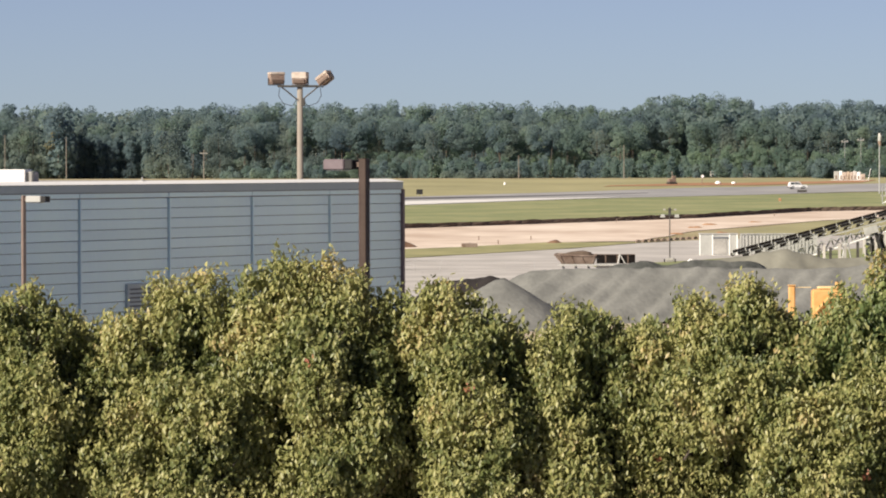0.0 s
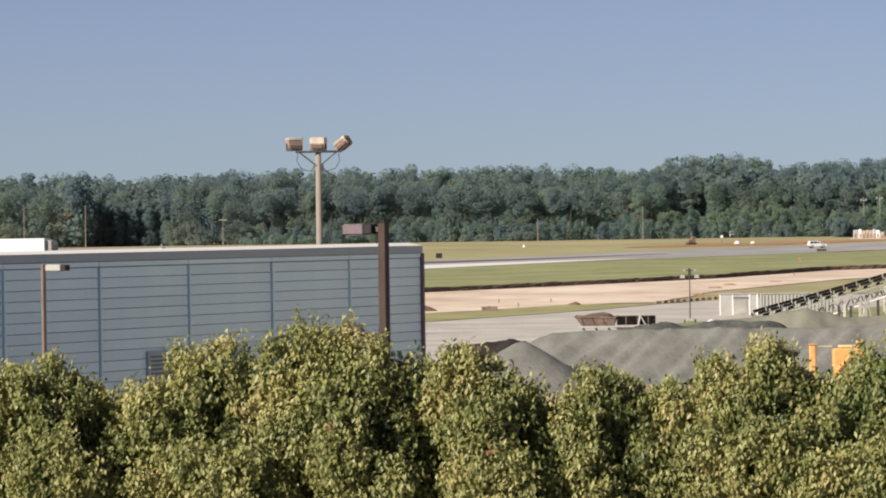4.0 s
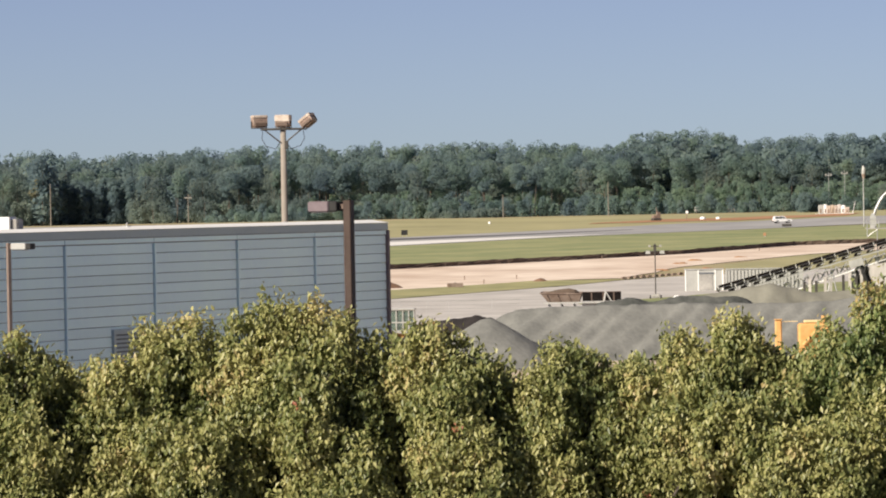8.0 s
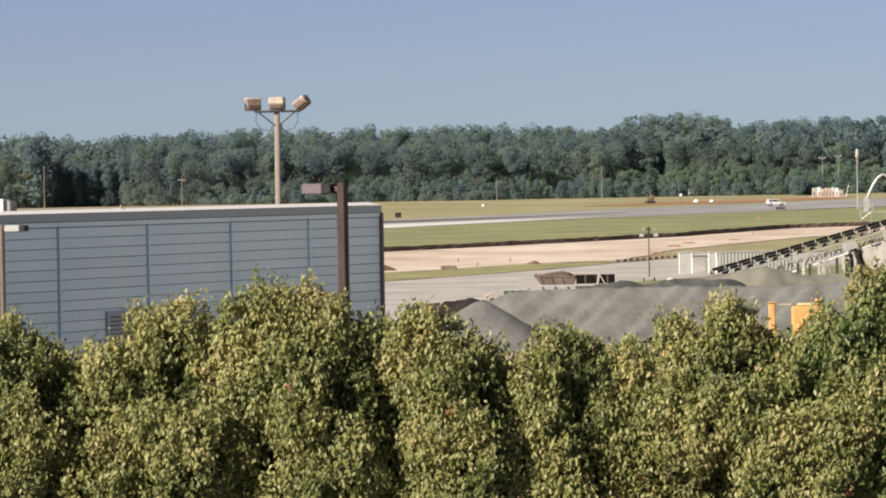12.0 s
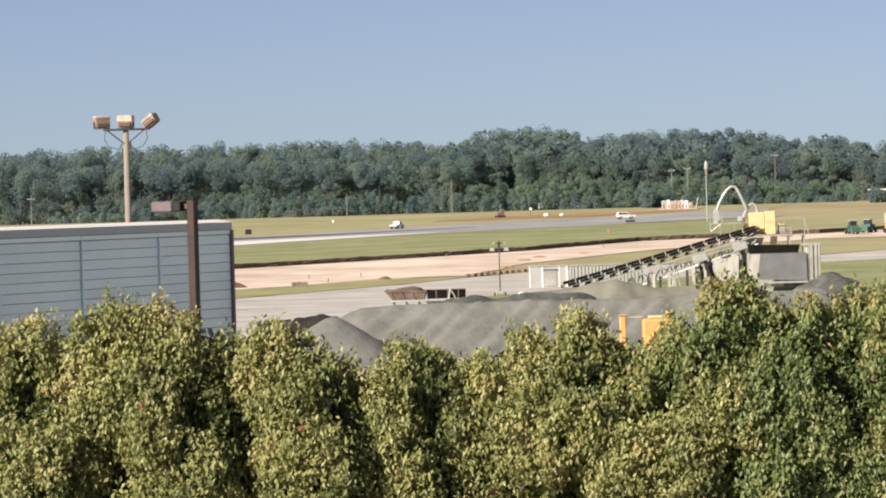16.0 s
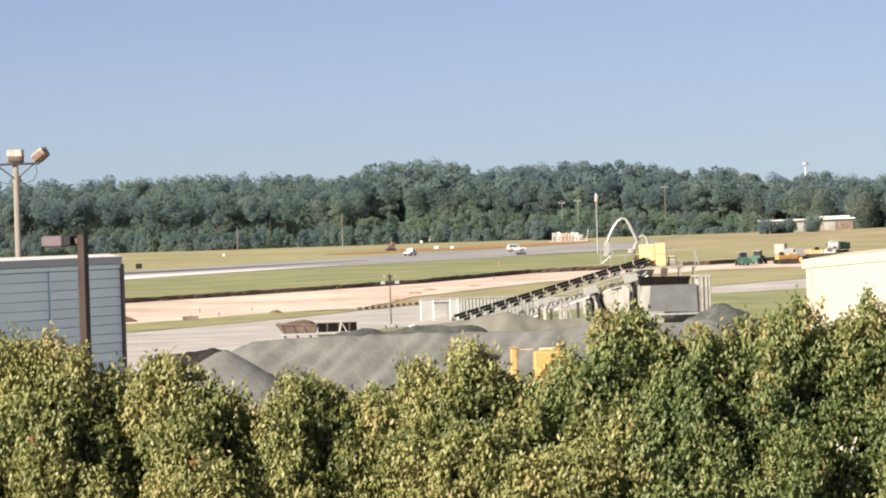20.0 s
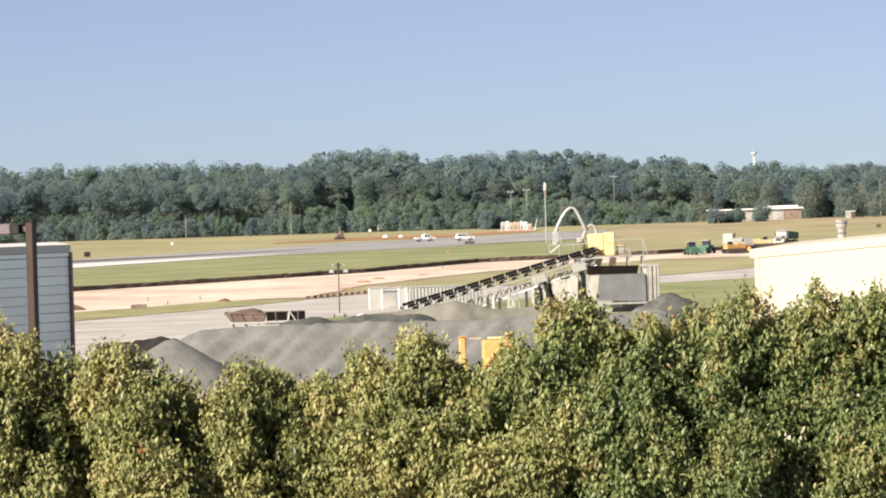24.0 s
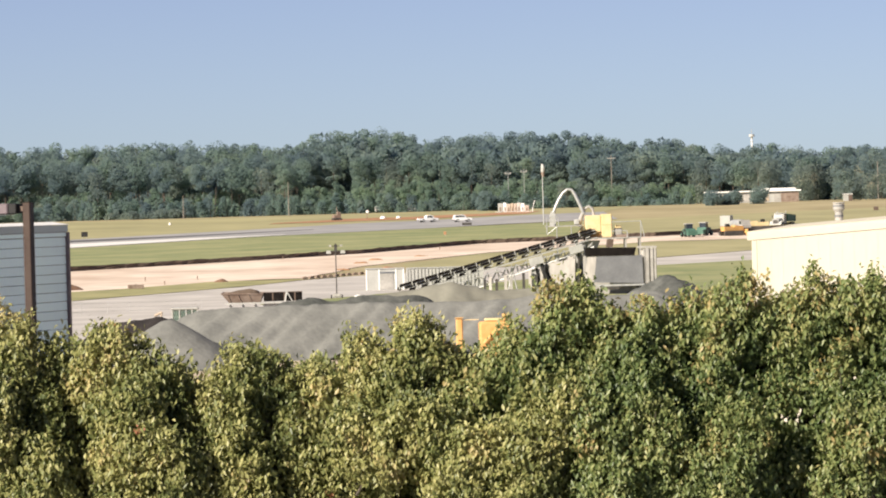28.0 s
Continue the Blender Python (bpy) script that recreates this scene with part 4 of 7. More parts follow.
def pear_tree(x, y, label, back, heads, leaf, tip):
    """heads: (x, depth shift, top, bottom, half width) of each rounded head of the crown; back: height of its shaded far side."""
    rng = np.random.default_rng(int(abs(x) * 100) + 5)
    th = thing("pear_tree", pose(x, y, 0), label, "tree", "row of pear trees")
    fork = 2.0
    part("trunk", Mesh().tube((0, 0, -0.1), (0.03, 0, fork), 0.17, 0.13, 10), BARK, th)
    cs, ss, ws, ts, tw, tz = [], [], [], [], [], []
    high = max(h[2] for h in heads)
    for tx, dy, zt, zb, hw in heads:
        lx, rz, zc = tx - x, (zt - zb) / 2, (zt + zb) / 2
        size = np.array([hw * 1.04, max(hw, 0.42) * 1.05, rz])
        part("limb", Mesh().path([(0.03, 0, fork - 0.2), (lx * 0.35, dy * 0.35 + 0.6, fork + 1.5), (lx * 0.8, dy * 0.8 + 0.8, zc - 0.8), (lx, dy + 0.1, zt - 0.3)], [0.09, 0.07, 0.04, 0.01], 7), BARK, th)
        for _ in range(4):
            a, z0 = rng.uniform(0, 6.28), rng.uniform(zb, zt - 0.5)
            part("branch", Mesh().tube((lx, dy, z0 - 0.2), (lx + math.cos(a) * hw * 0.85, dy + math.sin(a) * hw * 0.85, z0 + 0.3), 0.02, 0.005, 5, False), BARK, th)
        # leafy twigs on the head's shell, gathered into clumps with dark hollows between them
        area = 12.57 * ((size[0] * size[1]) ** 1.6 / 3 + 2 * (size[0] * rz) ** 1.6 / 3) ** (1 / 1.6)
        n = int(area * TWIGS)
        e = sphere(rng, n)
        e = e[(e[:, 1] < 0.3) | (e[:, 2] > 0.35) | (rng.uniform(0, 1, n) < 0.2)]
        knots = sphere(rng, int(7 + area * 3.2))
        near = ((e @ knots.T).max(1) - 1) * len(knots)
        lump = np.clip(1 + near / 2.6, 0, 1)
        keep = rng.uniform(0, 1, len(e)) < 0.22 + 0.78 * lump
        e, lump = e[keep], lump[keep]
        swell = 1 + 0.13 * np.sin(e @ np.array([4.1, 2.3, 5.2]) + tx * 7) + 0.09 * np.sin(e @ np.array([-7.3, 5.1, 3.7]) + zt * 5)
        c = np.array([lx, dy, zc]) + e * size * (swell * (0.72 + 0.3 * lump * rng.uniform(0.55, 1.12, len(e))))[:, None]
        per = 7
        n = len(e)
        axis = np.repeat(e * 0.7 + (0, 0, 0.6) + rng.normal(size=(n, 3)) * 0.4, per, 0)
        along = np.tile(np.linspace(-0.09, 0.13, per), n)[:, None]
        loc = np.repeat(c, per, 0) + axis * along + rng.normal(size=(n * per, 3)) * 0.035
        cs.append(loc)
        ws.append(np.repeat(e, per, 0) * 0.5 + rng.normal(size=loc.shape) * 0.6 + (-0.25, -0.3, 0.2))
        ss.append(rng.uniform(0.062, 0.118, len(loc)))
        # larger shaded leaves inside
        k = int(area * 130)
        cs.append(np.array([lx, dy + 0.1, zc]) + sphere(rng, k) * size * rng.uniform(0.3, 0.72, (k, 1)))
        ws.append(rng.normal(size=(k, 3)))
        ss.append(rng.uniform(0.09, 0.16, k))
        # a few upright shoots over the head
        for _ in range(int(10 + hw * 26) if zt > high - 0.95 else 4):
            a, q = rng.uniform(0, 6.28), rng.uniform(0, 1.0)
            b = np.array([lx + math.cos(a) * q * hw, dy + math.sin(a) * q * hw, zb + rz + rz * math.sqrt(1 - 0.9 * q * q) - 0.07])
            m = 8
            along = np.linspace(0, rng.uniform(0.03, 0.11), m)[:, None]
            ts.append(b + along * (rng.normal() * 0.25, rng.normal() * 0.25, 1) + rng.normal(size=(m, 3)) * 0.02)
            tw.append(rng.normal(size=(m, 3)) * 0.7 + (-0.4, -0.6, 0.3))
            tz.append(rng.uniform(0.05, 0.085, m))
    # the far side of the crown, lower than the heads and in their shade
    n = 3800
    u, v = rng.uniform(-1.5, 1.5, n), rng.uniform(0, 1, n) ** 0.8
    top = back - 0.16 * np.sin(u * 3.1 + x) - 0.1 * np.sin(u * 7.3)
    c = np.stack([u, 0.35 + rng.uniform(0, 1.5, n) + 0.5 * v, 5.2 + (top - 5.2) * v], 1)
    cs.append(np.repeat(c, 6, 0) + rng.normal(size=(n * 6, 3)) * 0.08)
    ws.append(rng.normal(size=(n * 6, 3)) + (0, -0.4, 0.2))
    ss.append(rng.uniform(0.09, 0.14, n * 6))
    # stray leafy twigs in the hollows between neighbouring trees
    n = 1100
    u, v = rng.uniform(-1.45, 1.45, n), rng.uniform(0, 1, n)
    c = np.stack([u, rng.uniform(-0.4, 0.55, n), 5.2 + (back - 5.9) * v], 1)
    cs.append(np.repeat(c, 6, 0) + rng.normal(size=(n * 6, 3)) * 0.07)
    ws.append(rng.normal(size=(n * 6, 3)) * 0.7 + (-0.3, -0.5, 0.3))
    ss.append(rng.uniform(0.065, 0.115, n * 6))
    np.random.seed(int(abs(x) * 37))
    cs, ss, ws = np.concatenate(cs), np.concatenate(ss), np.concatenate(ws)
    keep = np.ones(len(cs), bool)
    for gx, gz, r in THIN:          # thin places where the wall behind shows through
        reach = 1 + cs[:, 1] / 72
        keep &= (np.hypot(cs[:, 0] + x - gx * reach, cs[:, 2] - 11 + (11 - gz) * reach) > r) | (rng.uniform(0, 1, len(cs)) < 0.02)
    crown = new("crown", leaf_cloud("crown", leaf, cs[keep], ss[keep], ws[keep], 0.14, 0.5, 2.0, LEAF, (cs[keep, 1] < -0.45) & (cs[keep, 2] < 8.9) & (x < 4.0)))
    crown.parent = th
    tips = new("top_growth", leaf_cloud("top_growth", tip, np.concatenate(ts), np.concatenate(tz), np.concatenate(tw), 0.14, 0.55, 0.6))
    tips.parent = th
    for sx, sd, sz in SPRAYS:
        if abs(sx - x) < 1.0:
            at = np.array([sx - x, sd, sz]) + rng.normal(size=(9, 3)) * (0.035, 0.03, 0.04)
            spray = new("autumn_spray", leaf_cloud("autumn_spray", REDLEAF, at, rng.uniform(0.05, 0.085, 9), rng.normal(size=(9, 3)) * 0.6 + (-0.4, -0.7, 0.3), 0.14, 0.53, 1.2))
            spray.parent = th
            spray["label"], spray["kind"] = "spray of leaves turned red", "stuff"
    tips["kind"] = "stuff"
    return th


SPRAYS = [(-4.50, -1.25, 8.24), (0.40, -0.2, 6.80), (3.28, -1.45, 6.62), (-2.27, -1.3, 7.84)]
TWIGS = 208          # leafy twigs on a square metre of crown
thin = random.Random(3)
THIN = [(7.13 + thin.gauss(0, 0.17), 7.72 + thin.gauss(0, 0.1), thin.uniform(0.022, 0.045)) for _ in range(40)] + [(7.84, 8.32, 0.04), (7.92, 8.25, 0.05)]


def pear_row():
    for x, back, label, heads in (
        (-10.2, 8.5, "dense olive pear tree beside the lamp post", [(-10.02, 0.2, 8.90, 7.20, 0.47), (-9.74, -0.4, 8.20, 6.11, 0.60), (-10.60, 0.0, 9.07, 6.89, 0.56)]),
        (-8.6, 8.5, "full olive green pear tree", [(-7.83, -0.10, 8.40, 6.04, 0.36), (-8.62, -0.3, 9.20, 7.60, 0.60), (-8.10, 0.1, 8.94, 7.53, 0.36), (-9.04, -0.5, 9.12, 7.06, 0.56), (-8.43, -1.0, 8.20, 6.44, 0.60), (-8.73, -1.3, 7.25, 5.66, 0.72), (-8.04, -0.5, 6.92, 5.63, 0.40)]),
        (-6.5, 8.55, "broad olive green pear tree with a sloping crown", [(-6.20, 0.1, 9.41, 7.77, 0.48), (-6.72, 0.0, 9.19, 7.70, 0.44), (-7.14, -0.2, 8.83, 7.38, 0.40), (-5.84, 0.2, 8.82, 7.52, 0.32), (-6.49, -0.7, 8.05, 6.45, 0.72), (-7.28, -0.9, 7.58, 5.90, 0.63), (-5.92, -0.9, 7.90, 6.30, 0.56), (-6.54, -1.1, 6.87, 5.36, 0.71), (-5.77, -0.8, 6.93, 5.50, 0.48)]),
        (-4.6, 8.5, "tall full pear tree with yellowing leaves", [(-3.36, 0.40, 8.48, 5.87, 0.34), (-4.66, 0.1, 9.57, 8.10, 0.45), (-5.03, 0.1, 9.59, 8.01, 0.52), (-4.30, 0.1, 9.54, 8.05, 0.52), (-3.90, 0.2, 9.30, 7.85, 0.32), (-5.50, 0.0, 9.15, 7.70, 0.36), (-4.43, -0.5, 8.84, 7.24, 0.56), (-5.16, -0.3, 8.59, 7.39, 0.40), (-3.80, -0.2, 8.51, 7.22, 0.40), (-3.43, 0.5, 9.13, 8.16, 0.20), (-4.32, -0.9, 8.21, 6.78, 0.40), (-3.69, -0.8, 7.81, 6.14, 0.48), (-4.90, -0.7, 6.93, 5.49, 0.48), (-4.16, -1.0, 7.18, 5.67, 0.48), (-5.39, -0.5, 7.56, 6.44, 0.40)]),
        (-2.3, 8.4, "rounded pear tree with rusty leaf tips", [(-1.37, 0.20, 8.32, 6.94, 0.24), (-2.61, 0.1, 9.34, 8.01, 0.36), (-2.93, 0.0, 8.98, 7.69, 0.32), (-2.12, 0.1, 9.06, 7.77, 0.40), (-1.72, 0.2, 8.69, 7.52, 0.28), (-2.34, -0.6, 8.52, 7.00, 0.56), (-1.86, -0.7, 7.81, 6.29, 0.48), (-2.58, -0.7, 7.57, 6.13, 0.40), (-2.10, -1.0, 6.95, 5.52, 0.63), (-1.31, -0.4, 7.23, 5.71, 0.32)]),
        (-0.8, 8.3, "smaller green pear tree", [(0.29, 0.65, 7.34, 5.23, 0.41), (-0.03, 0.30, 8.31, 6.86, 0.36), (-0.80, 0.2, 8.96, 7.77, 0.40), (-0.35, 0.3, 8.83, 7.76, 0.32), (-1.08, 0.0, 8.58, 7.37, 0.36), (-0.91, -0.3, 7.87, 6.67, 0.40), (-0.59, -0.6, 7.08, 5.65, 0.36), (-1.03, -0.6, 6.76, 5.33, 0.40)]),
        (1.3, 8.45, "pear tree with olive and brown leaves", [(1.66, 0.65, 6.95, 5.25, 0.40), (1.10, 0.65, 7.03, 5.25, 0.57), (0.93, 0.2, 9.09, 7.68, 0.36), (1.74, 0.1, 9.30, 7.85, 0.44), (1.33, 0.0, 8.94, 7.53, 0.40), (2.14, 0.2, 8.81, 7.68, 0.28), (0.29, 0.3, 8.65, 7.52, 0.28), (0.77, -0.4, 8.19, 6.99, 0.36), (1.40, -0.6, 8.12, 6.84, 0.48), (1.88, -0.5, 8.20, 6.92, 0.40)]),
        (3.1, 8.6, "tall dense green pear tree", [(3.45, 0.10, 7.06, 5.68, 0.40), (2.79, 0.20, 8.16, 7.51, 0.32), (2.62, 0.2, 8.77, 8.09, 0.40), (2.37, -0.2, 8.50, 7.22, 0.32), (3.10, 0.1, 9.09, 7.69, 0.40), (2.18, -0.9, 7.73, 6.15, 0.48), (2.66, -0.8, 7.73, 6.30, 0.48), (3.22, -0.7, 8.12, 6.45, 0.48), (2.89, -1.1, 7.03, 5.45, 0.63), (2.10, -0.9, 6.78, 5.35, 0.48), (3.71, 0.1, 9.68, 8.11, 0.40), (4.08, 0.2, 9.71, 8.26, 0.28), (3.24, 0.0, 9.02, 7.81, 0.32), (3.26, -0.8, 7.92, 6.57, 0.48), (3.76, -0.6, 8.54, 7.34, 0.48), (3.40, -0.8, 7.36, 6.09, 0.40)]),
        (4.6, 9.0, "green pear tree with reddish tops", [(4.47, 0.1, 9.34, 7.93, 0.36), (4.96, 0.2, 9.51, 8.07, 0.32), (4.67, -0.3, 8.90, 7.62, 0.40), (4.22, -0.8, 8.21, 6.86, 0.48), (4.72, -0.6, 8.51, 7.31, 0.40), (4.94, -0.8, 8.11, 6.76, 0.40), (4.34, -1.0, 7.34, 5.75, 0.55)]),
        (5.45, 9.0, "slim dark green pear tree", [(5.93, 0.20, 8.44, 7.22, 0.32), (5.27, 0.20, 8.21, 6.76, 0.40), (5.59, 0.5, 9.42, 8.45, 0.32), (5.36, 0.3, 9.03, 8.14, 0.24), (5.65, 0.0, 8.46, 7.50, 0.24), (5.48, -0.8, 7.46, 6.11, 0.48), (5.07, -0.8, 7.07, 5.80, 0.40)]),
        (6.2, 9.0, "dark green pear tree with orange sprays", [(6.85, 0.30, 9.06, 8.00, 0.24), (6.34, 0.2, 9.71, 8.36, 0.40), (6.01, 0.2, 9.50, 8.53, 0.24), (6.67, 0.3, 9.40, 8.51, 0.20), (6.06, 0.0, 8.86, 8.05, 0.32), (6.21, -0.9, 8.22, 6.81, 0.33), (6.02, -1.0, 7.53, 6.02, 0.40), (6.42, -0.8, 7.03, 5.84, 0.32)]),
        (7.2, 9.0, "sparse dark green pear tree before the cream wall", [(7.67, 0.30, 9.12, 7.17, 0.28), (7.08, 0.30, 8.49, 7.02, 0.41), (7.32, 0.2, 9.70, 8.49, 0.36), (7.07, 0.3, 9.14, 8.17, 0.32), (7.38, 0.3, 8.65, 7.68, 0.28), (6.96, -0.3, 7.15, 5.63, 0.40)]),
        (8.2, 9.1, "dense pear tree at the end of the row", [(7.88, 0.2, 9.61, 8.48, 0.32), (8.28, 0.1, 9.68, 8.39, 0.36), (7.72, -0.3, 8.58, 7.05, 0.40), (8.09, -0.5, 8.17, 6.73, 0.40), (7.73, -0.6, 7.23, 5.79, 0.48), (8.77, 0.2, 9.58, 8.13, 0.36), (8.67, -0.4, 8.47, 6.79, 0.40)])):
        pear_tree(x, 72.0, label, back, heads, LEAF if x < 2.5 else GREENLEAF, RUSTLEAF if x in (1.3, 6.2, -2.3) else LEAF if x < 4.0 else GREENLEAF)


pear_row()


# ---------------------------------------------------------------- stone works
def feeder():
    th = thing("feed_hopper", pose(-3.2, 480, 0), "rusty steel feed hopper on splayed legs", "hopper")
    tub = Mesh()
    rim = [(-3.9, -1.5, 2.3), (0.0, -1.5, 2.2), (0.2, 1.3, 2.3), (-3.7, 1.3, 2.4)]
    foot = [(-3.1, -1.1, 1.35), (-0.25, -1.1, 1.3), (-0.2, 0.9, 1.3), (-3.0, 0.9, 1.35)]
    tub.add(rim + foot, [(0, 1, 5, 4), (1, 2, 6, 5), (2, 3, 7, 6), (3, 0, 4, 7), (4, 5, 6, 7), (3, 2, 1, 0)])
    part("bin", tub, RUST, th, "rusty flared hopper bin")
    part("rim", Mesh().path([*rim, rim[0]], [0.06] * 5, 6), RUST, th)
    for x in (-3.2, -2.2, -1.2):
        part("stiffener", Mesh().tube((x - 0.12, -1.52, 2.2), (x + 0.25, -1.14, 1.4), 0.05, 0.05, 5), RUST, th)
    load = Mesh()
    ring = [(-1.9 + 1.75 * math.cos(a * math.pi / 7), 1.25 * math.sin(a * math.pi / 7), 2.28) for a in range(14)]
    mid = [(-1.5 + 1.1 * math.cos(a * math.pi / 7 + 0.2), 0.75 * math.sin(a * math.pi / 7 + 0.2), 2.5 + 0.04 * (a % 3)) for a in range(14)]
    load.add(ring + mid + [(-1.2, 0, 2.72)], [(a, (a + 1) % 14, 14 + (a + 1) % 14, 14 + a) for a in range(14)] + [(14 + a, 14 + (a + 1) % 14, 28) for a in range(14)])
    part("load", load, SOIL, th, "heap of brown earth in the hopper", True)
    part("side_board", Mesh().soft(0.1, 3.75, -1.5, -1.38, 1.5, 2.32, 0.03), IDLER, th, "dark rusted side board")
    for x in (0.9, 2.0, 3.0):
        part("cleat", Mesh().box(x, x + 0.12, -1.55, -1.505, 1.52, 2.3), BROWNTRIM, th)
    part("board_cap", Mesh().box(0.1, 3.75, -1.52, -1.36, 2.325, 2.38), BROWNTRIM, th)
    part("tray", Mesh().box(0.06, 3.7, -1.27, 1.2, 0.9, 1.4), DUSTY, th)
    part("apron", Mesh().prism([(-3.9, 0.62), (-0.2, 0.62), (-0.6, 0.95), (-2.6, 0.85)], -2.3, -1.8), PALEDUST, th, "dusty pale apron plate")
    part("rail", Mesh().box(-3.6, 4.2, -1.56, -1.42, 1.3, 1.44), BOXWHITE, th, "pale steel rail")
    for x in (-3.2, -2.0, -0.8, 1.2, 3.2):
        for q in (-1, 1):
            part("leg", Mesh().tube((x, q * 1.1, 1.35), (x + 0.75, q * 1.45, 0), 0.085, 0.085, 6), BOXWHITE if x < 0 else STEEL, th)
    part("prop", Mesh().tube((1.95, -1.75, 0.4), (2.3, -1.6, 2.4), 0.1, 0.09, 6).tube((2.3, -1.6, 2.4), (3.4, -1.8, 0.4), 0.06, 0.06, 6), BOXWHITE, th, "white A-shaped prop")
    return th


def light_tower():
    th = thing("light_tower", pose(4.45, 558, 0), "portable light tower with four lamps", "light tower")
    part("trailer", Mesh().soft(-0.45, 0.45, -0.5, 0.5, 0.2, 0.55, 0.06), DUSTY, th)
    for s in (-1, 1):
        part("wheel", Mesh().tube((s * 0.52, 0, 0.22), (s * 0.66, 0, 0.22), 0.22, 0.22, 14), BLACK, th)
    part("mast", Mesh().tube((0, 0, 0.55), (0, 0, 6.1), 0.07, 0.055, 8), DARKSTEEL, th)
    part("crossarm", Mesh().box(-0.75, 0.75, -0.05, 0.05, 5.2, 5.3).box(-0.5, 0.5, -0.05, 0.05, 5.75, 5.82).box(-0.16, 0.16, -0.1, 0.1, 5.15, 6.0), DARKSTEEL, th)
    for x, z, r in ((-0.78, 5.15, 0.17), (0.78, 5.15, 0.17), (-0.6, 5.85, 0.09), (0.6, 5.85, 0.09)):
        m = pose(x, -0.1, z, 0, 0, 0)
        part("lamp", Mesh().prism([(-r * 1.6, -r), (r * 1.6, -r), (r * 1.3, r), (-r * 1.3, r)], -0.15, 0.2, m), BOXWHITE if z < 5.5 else DUSTY, th, "pale lamp head")
    return th


def container(m, label, length):
    th = thing("shipping_container", m, label, "container", "site containers")
    part("core", Mesh().box(0.12, length - 0.06, 0.12, 2.38, 0.15, 2.5), BOXWHITE, th)
    rib = Mesh().prism([(0, 0.2), (0.22, 0.2), (0.22, 2.42), (0, 2.42)], 0.0, 0.118).data("corrugation", BOXWHITE)
    for k in range(int((length - 0.4) / 0.42)):
        piece("corrugation", rib, th, pose(0.22 + k * 0.42, 0, 0))
    part("roof", Mesh().box(0, length, 0, 2.44, 2.5, 2.59), BOXWHITE, th)
    part("sill", Mesh().box(0, length, 0, 2.44, 0.0, 0.15), DUSTY, th)
    for x in (0, length - 0.13):
        for y in (0, 2.31):
            part("corner_post", Mesh().box(x, x + 0.13, y, y + 0.13, 0.15, 2.5), BOXWHITE, th)
    for k in range(2):
        dr = part("door", Mesh().box(-0.05, 0.0, 0.14 + k * 1.09, 1.2 + k * 1.09, 0.2, 2.45), BOXWHITE, th)
        part("lock_bar", Mesh().tube((-0.07, 0.6 + k * 1.09, 0.2), (-0.07, 0.6 + k * 1.09, 2.45), 0.03, 0.03, 6), STEEL, dr)
    return th


def site_shed():
    th = thing("site_shed", pose(8.3, 600.5, 0), "white site cabin with a roller door", "cabin")
    part("wall", Mesh().box(0, 4.55, 0, 2.6, 0, 2.5), BOXWHITE, th)
    part("roof", Mesh().soft(-0.08, 4.62, -0.1, 2.7, 2.5, 2.62, 0.03), BOXWHITE, th)
    part("door", Mesh().box(1.75, 3.25, -0.05, -0.005, 0.15, 2.0), DUSTY, th, "pale grey roller door")
    part("door_head", Mesh().box(1.6, 3.4, -0.09, -0.052, 2.02, 2.2), JOINT, th)
    for x in (0.0, 1.5, 3.5, 4.4):
        part("post", Mesh().box(x, x + 0.13, -0.05, -0.003, 0, 2.5), WHITEMETAL, th)
    return th


